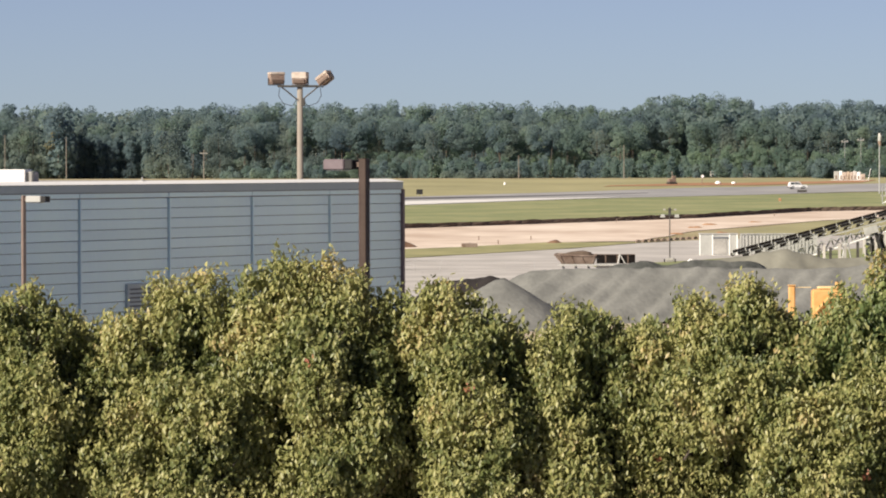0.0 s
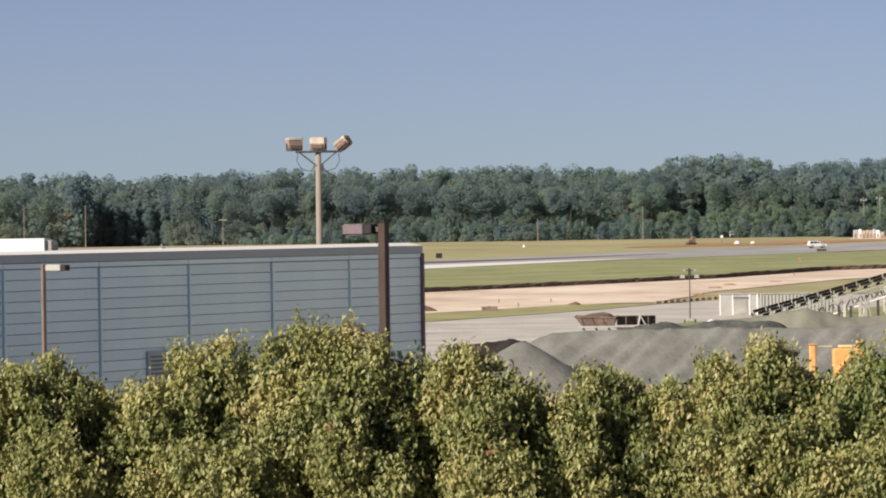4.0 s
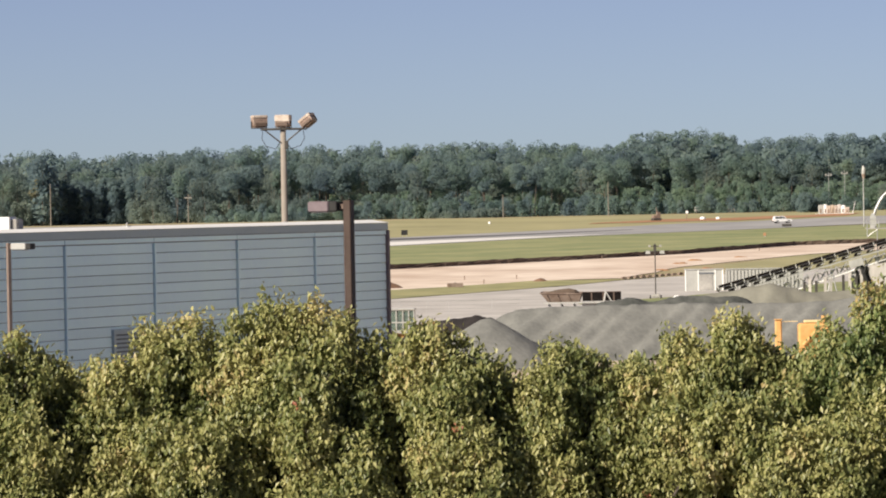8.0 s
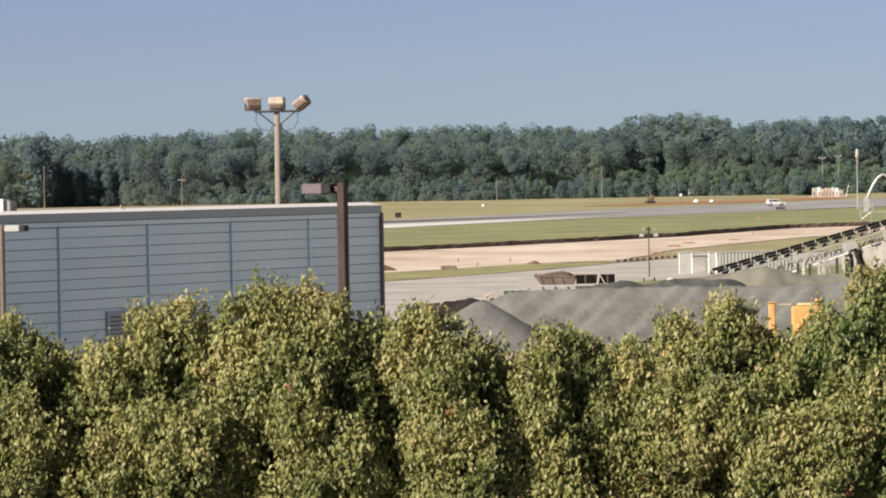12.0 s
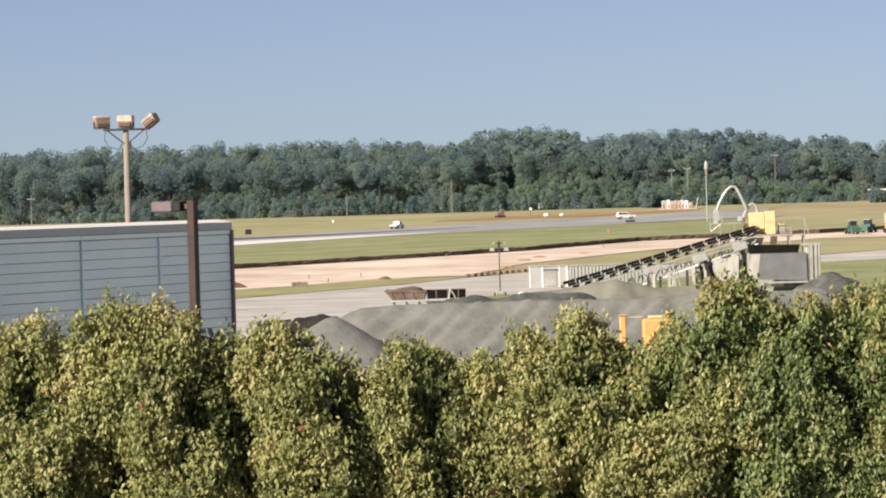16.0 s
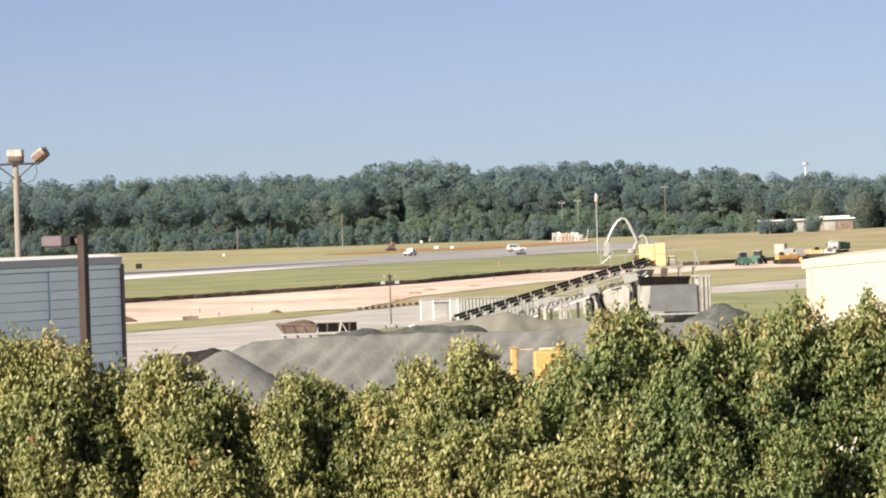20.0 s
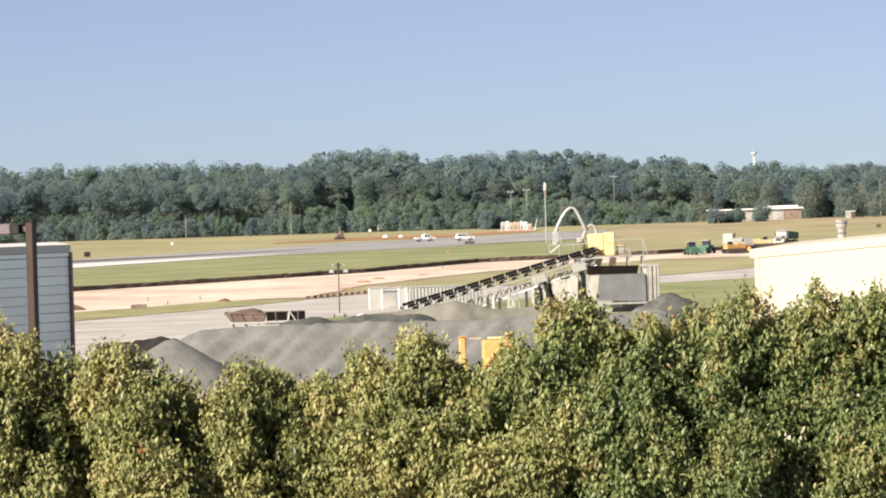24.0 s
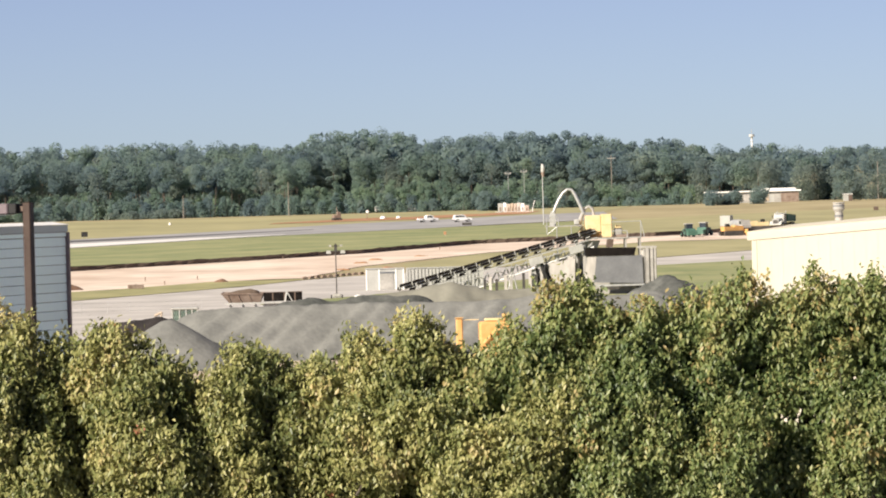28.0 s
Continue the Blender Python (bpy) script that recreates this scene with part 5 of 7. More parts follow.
def conveyor():
    th = thing("belt_conveyor", pose(11.4, 560, 0.75), "long inclined belt conveyor on a lattice frame", "conveyor")
    L, ang = 22.6, math.degrees(math.atan2(5.6, 21.2))
    m = pose(0, 0, 0, 0, -ang, 0)
    part("belt", Mesh().box(0, L, -0.45, 0.45, 0.22, 0.28, m), BLACK, th, "black rubber belt")
    for y in (-0.62, 0.62):
        part("side_rail", Mesh().box(0, L, y - 0.14, y + 0.06, 0.22, 0.28, m), BOXWHITE, th)
        part("lower_rail", Mesh().box(0.6, L, y - 0.18, y + 0.06, -0.1, -0.03, m), BOXWHITE, th)
        part("stringer", Mesh().box(1.0, L, y - 0.2, y + 0.07, -0.66, -0.54, m), BOXWHITE, th)
        part("lower_chord", Mesh().tube(m @ Vector((7.6, y, -2.3)), m @ Vector((L - 0.6, y, -1.5)), 0.085, 0.085, 6), WHITEMETAL, th)
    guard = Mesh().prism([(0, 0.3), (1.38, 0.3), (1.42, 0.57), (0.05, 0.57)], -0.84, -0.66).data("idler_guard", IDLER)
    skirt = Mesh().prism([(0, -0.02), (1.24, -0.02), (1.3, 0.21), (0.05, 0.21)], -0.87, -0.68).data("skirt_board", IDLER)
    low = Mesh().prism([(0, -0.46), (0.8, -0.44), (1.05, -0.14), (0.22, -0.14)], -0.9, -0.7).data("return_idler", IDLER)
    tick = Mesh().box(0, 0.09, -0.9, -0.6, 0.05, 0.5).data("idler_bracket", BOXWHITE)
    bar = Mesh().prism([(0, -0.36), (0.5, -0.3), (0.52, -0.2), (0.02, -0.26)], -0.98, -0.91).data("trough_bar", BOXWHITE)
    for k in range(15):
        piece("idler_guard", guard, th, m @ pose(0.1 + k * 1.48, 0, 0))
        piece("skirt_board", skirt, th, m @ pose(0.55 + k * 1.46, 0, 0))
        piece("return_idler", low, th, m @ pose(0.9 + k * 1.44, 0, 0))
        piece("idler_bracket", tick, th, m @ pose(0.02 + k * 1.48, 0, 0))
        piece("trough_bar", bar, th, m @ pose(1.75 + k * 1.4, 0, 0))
    for k in range(13):
        xa = 7.7 + k * 1.1
        za = -2.3 + 0.8 * (xa - 7.6) / (L - 8.2)
        zb = za + 0.065
        for y in (-0.62, 0.62):
            part("strut", Mesh().tube(m @ Vector((xa, y, za)), m @ Vector((xa, y, -0.95)), 0.06, 0.06, 5, False), BOXWHITE, th)
            part("brace", Mesh().tube(m @ Vector((xa, y, za)), m @ Vector((xa + 1.1, y, -0.95)), 0.055, 0.055, 5, False), STEEL if k % 2 else BOXWHITE, th)
            if k % 2:
                part("brace", Mesh().tube(m @ Vector((xa, y, -0.95)), m @ Vector((xa + 1.1, y, zb)), 0.045, 0.045, 5, False), DUSTY, th)
    part("walkway", Mesh().box(5.0, L - 1.5, -1.15, -0.75, -1.12, -1.06, m), STEEL, th)
    for k in range(9):
        part("rail_post", Mesh().tube(m @ Vector((5.4 + k * 1.8, -1.12, -1.06)), m @ Vector((5.4 + k * 1.8, -1.12, -0.6)), 0.03, 0.03, 5, False), BOXWHITE, th)
    for x in (14.6, 19.2):
        part("guard_panel", Mesh().soft(x, x + 1.6, -1.2, -1.14, -1.6, -0.75, 0.02, m), BOXWHITE, th, "white guard panel")
    for x in (7.5, 12.5, 17.5):
        z = x * math.tan(radians(ang)) - 1.2
        for y in (-0.7, 0.7):
            part("leg", Mesh().tube((x - 0.5, y, -0.75), (x, y, z), 0.08, 0.08, 6).tube((x + 0.6, y, -0.75), (x, y, z), 0.08, 0.08, 6), STEEL, th)
    for x, h, mtl in ((9.3, 0.8, DARKSTEEL), (9.9, 1.2, PALEDUST), (10.6, 0.9, DARKSTEEL), (11.6, 1.3, PALEDUST), (12.2, 1.2, DUSTY), (13.6, 1.5, DARKSTEEL), (14.3, 1.7, PALEDUST), (15.0, 1.3, DARKSTEEL), (15.6, 1.9, PALEDUST)):
        part("trestle_post", Mesh().box(x, x + 0.3, -0.9, -0.7, -0.75, h), mtl, th, "short trestle post")
    part("tail_drum", Mesh().tube(m @ Vector((0, -0.55, 0.1)), m @ Vector((0, 0.55, 0.1)), 0.22, 0.22, 12), DARKSTEEL, th)
    return th


def screen_plant():
    th = thing("screening_plant", pose(33.4, 561, 0), "tall dusty screening plant with a yellow engine house", "screening plant")
    part("dust_chute", Mesh().prism([(-5.6, 3.2), (-2.5, 3.7), (-2.6, 0.9), (-4.0, 0.3), (-5.3, 1.9)], -1.95, -1.85), PALEDUST, th, "dusty pale chute plate")
    part("chute_hose", Mesh().path([(-5.75, -2.1, 3.2), (-5.95, -2.1, 2.4), (-5.6, -2.1, 1.5), (-4.9, -2.1, 0.8), (-4.4, -2.1, 0.4)], [0.16] * 5, 8), BLACK, th, "black hanging hose")
    eng = part("engine_house", Mesh().soft(-1.2, 0.55, -0.9, 1.0, 6.5, 8.4, 0.08), YELLOW, th, "yellow sheet metal engine house")
    part("side_door", Mesh().soft(0.57, 1.75, -1.0, 0.9, 5.9, 8.5, 0.08), YELLOW, th, "yellow side cover")
    part("chute", Mesh().prism([(-2.3, 5.9), (-1.4, 6.6), (-1.4, 7.4), (-2.0, 6.6)], -0.6, 0.6), YELLOW, th)
    for x in (-4.4, -2.2, 1.5, 3.2, 4.8):
        for y in (-1.1, 1.1):
            part("column", Mesh().box(x - 0.1, x + 0.1, y - 0.1, y + 0.1, 0, 5.9 if x > -2.5 else 4.2), DUSTY, th)
    part("platform", Mesh().box(-2.4, 5.0, -1.3, 1.3, 5.75, 5.9), DUSTY, th)
    part("platform", Mesh().box(-5.6, -1.6, -1.2, 1.2, 7.25, 7.35), DUSTY, th, "upper walkway")
    for a, b in (((-5.5, 7.35), (-5.5, 8.3)), ((-4.2, 7.35), (-4.2, 8.3)), ((-5.5, 8.3), (-4.2, 8.3)), ((-5.5, 7.85), (-4.2, 7.85)), ((-5.5, 6.4), (-5.5, 7.3)), ((-5.5, 6.4), (-4.4, 7.2)), ((-4.4, 4.2), (-4.4, 7.25)), ((-2.8, 5.6), (-2.8, 7.25)), ((1.6, 7.6), (4.9, 7.65)), ((4.9, 5.9), (4.9, 7.65)), ((4.9, 7.65), (5.3, 5.9)), ((1.6, 6.6), (3.4, 6.6)), ((3.4, 5.9), (3.4, 6.6))):
        part("handrail", Mesh().tube((a[0], -1.2, a[1]), (b[0], -1.2, b[1]), 0.05, 0.05, 6), STEEL, th)
    part("seat_box", Mesh().soft(2.0, 2.9, -0.6, 0.5, 6.0, 6.9, 0.1), DUSTY, th)
    part("yellow_guard", Mesh().soft(2.1, 2.8, -0.7, -0.6, 6.9, 7.25, 0.04), YELLOW, th)
    part("motor", Mesh().tube((2.2, -0.8, 5.95), (3.6, -0.8, 5.95), 0.26, 0.26, 12), RUST, th, "rust brown motor")
    part("screen_box", Mesh().prism([(-4.4, 2.6), (-2.0, 2.2), (0.0, 4.6), (0.4, 5.6), (-1.6, 5.6)], -0.9, 0.9), DUSTY, th, "dusty sloping screen box")
    for k in range(4):
        part("spring_post", Mesh().tube((-4.2 + k * 0.9, -0.98, 1.0), (-3.9 + k * 0.9, -0.98, 3.0), 0.12, 0.12, 8), DARKSTEEL if k % 2 else DUSTY, th)
    part("back_panel", Mesh().prism([(-6.4, 0.4), (-1.0, 0.4), (-1.0, 4.8), (-3.4, 4.1), (-5.2, 2.9)], -0.62, -0.5), DUSTY, th, "dusty grey back panel")
    part("skirt", Mesh().box(-5.0, -2.4, -0.8, -0.7, 0.4, 2.4), BOXWHITE, th, "pale dusty side skirt")
    for k, (x, w, z0, z1, tilt) in enumerate(((-7.6, 0.9, 0.5, 2.6, 0.3), (-6.2, 1.1, 0.5, 3.2, 0.5), (-4.5, 0.5, 0.6, 3.6, -0.2), (-3.5, 0.6, 0.6, 3.9, 0.2), (-2.4, 0.35, 0.6, 4.2, 0.0))):
        part("side_panel", Mesh().prism([(x, z0), (x + w, z0), (x + w + tilt, z1), (x + tilt, z1)], -1.4, -1.3), (BOXWHITE, TANMETAL, BOXWHITE, DUSTY, BOXWHITE)[k], th, "pale dusty side panel")
    for x in (-6.75, -2.95, -1.9):
        part("rubber_curtain", Mesh().prism([(x, 0.8), (x + 0.45, 0.7), (x + 0.3, 2.0), (x + 0.05, 3.0), (x - 0.2, 2.9), (x - 0.05, 1.8)], -1.5, -1.42), BLACK, th, "hanging black rubber curtain")
    for x, z1 in ((-7.0, 2.2), (-5.6, 3.0), (-4.8, 3.4), (-1.2, 4.4)):
        part("strut", Mesh().tube((x, -1.2, 0), (x + 0.5, -1.2, z1), 0.09, 0.09, 6), STEEL, th)
    arch = [(-4.75, 0, 8.5), (-4.45, 0, 9.4), (-4.0, 0, 10.3), (-3.5, 0, 11.0), (-3.05, 0, 11.35), (-2.6, 0, 11.3), (-2.2, 0, 10.7), (-1.7, 0, 9.6), (-1.3, 0, 8.6)]
    part("pipe", Mesh().hose(arch, [0.19, 0.17, 0.16, 0.16, 0.16, 0.17, 0.19, 0.2, 0.2], 10), STEEL, th, "arched silver dust pipe", True)
    arch2 = [(-1.9, 0.3, 7.2), (-1.6, 0.3, 8.2), (-1.2, 0.3, 9.1), (-0.75, 0.3, 9.4), (-0.3, 0.3, 9.1), (-0.15, 0.3, 8.3)]
    part("pipe", Mesh().hose(arch2, [0.26, 0.22, 0.18, 0.16, 0.16, 0.16], 8), DUSTY, th, "short bent grey pipe", True)
    part("chute_plate", Mesh().prism([(-7.4, 0.3), (-1.3, 0.3), (-1.0, 4.9), (-2.6, 4.5), (-4.6, 3.4), (-6.4, 2.2)], -0.42, -0.3), PALEDUST, th, "pale dust-covered chute plate")
    for x, z0, z1, w, mtl in ((-5.6, 0.8, 3.0, 0.28, DARKSTEEL), (-4.9, 0.6, 3.3, 0.5, PALEDUST), (-3.9, 0.6, 3.7, 0.22, DARKSTEEL), (-3.3, 0.6, 3.9, 0.6, PALEDUST), (-2.2, 0.7, 4.3, 0.2, DARKSTEEL), (-1.6, 0.7, 4.4, 0.35, DUSTY)):
        part("slat", Mesh().soft(x, x + w, -1.72, -1.62, z0, z1, 0.03), mtl, th, "upright dusty slat")
    part("hose", Mesh().hose([(-6.2, -1.8, 3.4), (-6.1, -1.8, 2.5), (-5.7, -1.8, 1.7), (-5.0, -1.8, 1.0), (-4.7, -1.8, 0.6)], [0.16, 0.26, 0.3, 0.24, 0.16], 8), BLACK, th, "hanging black rubber hose", True)
    part("door_seam", Mesh().box(0.6, 1.72, -1.03, -1.005, 7.3, 7.34), ORANGE, th)
    part("underframe", Mesh().prism([(-1.9, 6.0), (0.4, 6.0), (0.5, 6.48), (-1.3, 6.48)], -0.7, 0.8), ORANGE, th, "orange underframe below the engine house")
    part("stack", Mesh().prism([(-5.1, 7.35), (-4.4, 7.35), (-4.5, 8.7), (-4.9, 9.0), (-5.1, 8.5)], -0.35, 0.35), BOXWHITE, th, "white intake box")
    part("control_box", Mesh().soft(-2.4, -1.8, -0.4, 0.3, 7.4, 8.0, 0.1), BOXWHITE, th)
    part("wheel_set", Mesh().tube((-0.4, -1.15, 6.6), (-0.4, -1.0, 6.6), 0.3, 0.3, 12), BROWNTRIM, th)
    return th


def stone_bin():
    th = thing("stone_bin", pose(34.1, 540, 0), "grey stone bin with its mouth's shade painted near black", "bin")
    # closed block; its near-black colour stands for the shade inside the opening
    part("mouth", Mesh().prism([(-3.1, 4.14), (-3.2, 5.05), (2.2, 4.95), (2.0, 4.14)], -1.35, 1.4), IDLER, th, "solid block painted near black as the loading mouth's shade")
    part("front_plate", Mesh().prism([(-2.4, 1.35), (2.9, 1.15), (2.85, 4.13), (-2.0, 4.13)], -1.3, -1.15), PLATE, th, "smooth grey front plate")
    for x, w in ((-3.0, 0.2), (-2.55, 0.14), (3.2, 0.35), (3.7, 0.3), (4.1, 0.22)):
        part("post", Mesh().box(x, x + w, -1.25, -1.0, 0, 4.9 if x > 3 else 3.8), DUSTY, th)
    part("end_panel", Mesh().prism([(2.9, 0.6), (4.35, 0.6), (4.4, 4.8), (2.75, 4.8)], -0.95, -0.85), PALEDUST, th, "pale dusty end panel")
    part("drop_chute", Mesh().prism([(-0.95, 5.06), (-0.3, 5.06), (-0.15, 5.9), (-0.85, 5.9)], -1.5, -0.4), BROWNTRIM, th, "dark drop chute over the mouth")
    part("side_plate", Mesh().prism([(-3.6, 0.8), (-2.45, 0.8), (-2.05, 4.1), (-3.0, 4.1)], -1.28, -1.2), PALEDUST, th, "pale slanting side plate")
    part("top_beam", Mesh().box(2.3, 4.4, -1.2, -1.0, 4.88, 5.1), DUSTY, th)
    part("side_wall", Mesh().box(2.95, 3.15, -1.1, 1.3, 0, 4.8), DUSTY, th)
    part("sill", Mesh().box(-2.5, 3.0, -1.4, -1.25, 0.9, 1.1), STEEL, th)
    part("gate", Mesh().box(-1.4, 0.3, -1.38, -1.31, 0.55, 0.88), DARKSTEEL, th)
    part("back_plate", Mesh().box(-3.0, 3.0, 1.15, 1.3, 0, 4.1), DUSTY, th)
    for k in range(5):
        part("roller", Mesh().tube((5.0 + k * 0.35, -1.0, 0.6), (5.0 + k * 0.35, 0.6, 0.6), 0.25, 0.25, 10), BLACK, th)
    return th


feeder()
light_tower()
site_shed()
container(pose(13.15, 600, 0), "white corrugated shipping container", 9.1)
conveyor()
screen_plant()
stone_bin()


# ---------------------------------------------------------------- vehicles
def wheels(th, xs, track, r, w, rim=STEEL, move=None):
    for x in xs:
        for s in (-1, 1):
            y = s * track / 2
            wh = new("wheel")
            wh.parent = th
            wh.location = (x, y, r)
            part("tyre", Mesh().tube((0, -w / 2, 0), (0, w / 2, 0), r, r, 18), BLACK, wh)
            part("rim", Mesh().tube((0, -w / 2 - 0.01, 0), (0, w / 2 + 0.01, 0), r * 0.58, r * 0.58, 12), rim, wh)
            if move is not None:
                move.append(wh)


def car(name, m, label, kind, rolled=None):
    """Nose towards local +x."""
    th = thing(name, m @ Matrix.Scale(0.88, 4), label, "car")
    if kind == "suv":
        L, low = 4.75, [(-2.35, 0.45), (-2.36, 0.95), (-2.25, 1.08), (0.85, 1.1), (2.1, 0.98), (2.35, 0.85), (2.38, 0.45)]
        cab = [(-2.26, 1.07), (-2.12, 1.68), (-1.9, 1.78), (0.1, 1.76), (0.45, 1.66), (1.0, 1.09)]
        panes = [[(-2.05, 1.14), (-1.96, 1.62), (-1.1, 1.64), (-1.05, 1.14)], [(-0.95, 1.14), (-0.98, 1.64), (-0.2, 1.64), (-0.15, 1.14)], [(-0.05, 1.14), (-0.08, 1.64), (0.15, 1.62), (0.7, 1.14)]]
    else:
        L, low = 5.4, [(-2.7, 0.5), (-2.7, 1.02), (-0.55, 1.05), (1.2, 1.08), (2.55, 0.98), (2.7, 0.85), (2.7, 0.5)]
        cab = [(-0.62, 1.04), (-0.5, 1.66), (-0.2, 1.78), (0.75, 1.77), (1.0, 1.68), (1.55, 1.07)]
        panes = [[(-0.42, 1.12), (-0.34, 1.6), (0.25, 1.65), (0.27, 1.12)], [(0.37, 1.12), (0.36, 1.65), (0.75, 1.63), (1.2, 1.12)]]
    part("body", Mesh().prism(low, -0.92, 0.92), CARWHITE, th)
    part("cabin", Mesh().prism(cab, -0.8, 0.8), CARWHITE, th)
    for p in panes:
        for y in (-0.815, 0.79):
            part("side_window", Mesh().prism(p, y, y + 0.025), GLASS, th)
    a, b = cab[-1], cab[-2]
    part("windscreen", Mesh().add([(a[0] - 0.02, -0.7, a[1] + 0.06), (a[0] - 0.02, 0.7, a[1] + 0.06), (b[0] + 0.06, 0.66, b[1] - 0.02), (b[0] + 0.06, -0.66, b[1] - 0.02), (a[0] - 0.1, -0.7, a[1]), (a[0] - 0.1, 0.7, a[1]), (b[0] - 0.02, 0.66, b[1] - 0.06), (b[0] - 0.02, -0.66, b[1] - 0.06)], [(0, 1, 2, 3), (7, 6, 5, 4), (0, 4, 5, 1), (2, 6, 7, 3), (1, 5, 6, 2), (3, 7, 4, 0)]), GLASS, th)
    f = low[-1][0]
    for s in (-1, 1):
        part("headlight", Mesh().soft(f - 0.12, f + 0.02, s * 0.68 - 0.16, s * 0.68 + 0.16, 0.72, 0.86, 0.02), LENS, th)
        part("tail_light", Mesh().soft(-f - 0.03, -f + 0.05, s * 0.78 - 0.09, s * 0.78 + 0.09, 0.75, 1.0, 0.02), REDLENS, th)
        part("mirror", Mesh().soft(0.75, 0.9, s * 1.0 - 0.1, s * 1.0 + 0.1, 1.08, 1.25, 0.03), BLACK, th)
    part("bumper", Mesh().soft(f - 0.06, f + 0.08, -0.88, 0.88, 0.42, 0.62, 0.03), DARKSTEEL, th)
    part("bumper", Mesh().soft(-f - 0.08, -f + 0.06, -0.88, 0.88, 0.42, 0.62, 0.03), DARKSTEEL, th)
    part("beacon", Mesh().soft(-0.15, 0.1, -0.5, 0.5, 1.77, 1.9, 0.03), YELLOW if kind != "suv" else STEEL, th, "roof light bar")
    if kind != "suv":
        part("bed_lining", Mesh().box(-2.6, -0.7, -0.75, 0.75, 1.045, 1.06), DARKSTEEL, th, "dark truck bed")
    wheels(th, (-1.45, 1.45), 1.62, 0.38, 0.26, STEEL, rolled)
    return th


car("white_suv", pose(37.4, 1128, rise(1128) + 0.1, 0, 0, 14), "white off-road car parked on the runway", "suv")
CAR_WHEELS = []
patrol = car("white_pickup", pose(-38.6, 1065, rise(1065) + 0.1, 0, 0, 50), "white pickup truck driving along the runway", "pickup", CAR_WHEELS)


def tractor(m, label):
    """Nose towards local +x."""
    th = thing("tractor", m @ Matrix.Scale(0.8, 4), label, "tractor", "green tractors")
    part("bonnet", Mesh().prism([(0.2, 0.9), (2.3, 0.9), (2.4, 1.5), (2.1, 1.75), (0.2, 1.85)], -0.45, 0.45), GREEN, th)
    part("cab", Mesh().prism([(-1.2, 1.2), (0.2, 1.2), (0.3, 1.8), (0.1, 2.75), (-1.1, 2.75)], -0.75, 0.75), GLASS, th, "glazed cab")
    part("cab_roof", Mesh().soft(-1.35, 0.35, -0.9, 0.9, 2.75, 2.95, 0.06), BOXWHITE, th)
    part("mudguard", Mesh().prism([(-1.9, 1.2), (-0.1, 1.2), (-0.4, 1.75), (-1.5, 1.8)], -1.1, 1.1), GREEN, th)
    part("chassis", Mesh().box(-1.6, 2.2, -0.4, 0.4, 0.6, 0.95), GREEN, th)
    part("exhaust", Mesh().tube((1.1, 0.3, 1.8), (1.1, 0.3, 2.7), 0.06, 0.06, 6), DARKSTEEL, th)
    wheels(th, (-1.0,), 1.9, 0.85, 0.5, GREEN)
    wheels(th, (1.6,), 1.7, 0.55, 0.4, GREEN)
    part("implement", Mesh().box(-3.2, -1.9, -1.1, 1.1, 0.3, 1.3), GREEN, th)
    return th


def truck(m, label, load):
    th = thing("works_truck", m @ Matrix.Scale(0.8, 4), label, "truck", "works trucks")
    part("cab", Mesh().prism([(1.6, 0.7), (3.6, 0.7), (3.65, 1.5), (3.2, 1.7), (2.9, 2.6), (1.6, 2.6)], -1.1, 1.1), DUSTY if load == "tank" else BOXWHITE, th)
    for y in (-1.12, 1.09):
        part("side_window", Mesh().prism([(1.9, 1.65), (3.05, 1.65), (2.8, 2.45), (1.9, 2.45)], y, y + 0.03), GLASS, th)
    part("chassis", Mesh().box(-3.6, 3.4, -0.5, 0.5, 0.6, 0.85), DARKSTEEL, th)
    if load == "box":
        part("box_body", Mesh().soft(-3.7, 1.4, -1.2, 1.2, 0.9, 3.4, 0.05), BOXWHITE, th, "white box body")
    elif load == "tank":
        part("tank", Mesh().tube((-3.5, 0, 1.8), (1.3, 0, 1.8), 0.95, 0.95, 18), STEEL, th, "grey tank body")
        part("frame", Mesh().box(-3.6, 1.4, -1.0, 1.0, 0.86, 1.0), DARKSTEEL, th)
    else:
        part("tipper_body", Mesh().prism([(-3.7, 0.95), (1.2, 0.95), (1.4, 2.2), (-3.9, 2.1)], -1.15, 1.15), DUSTY, th, "grey tipper body")
    part("bumper", Mesh().soft(3.55, 3.75, -1.1, 1.1, 0.5, 0.85, 0.04), DARKSTEEL, th)
    wheels(th, (-2.4, -1.3, 2.6), 2.0, 0.5, 0.4)
    return th


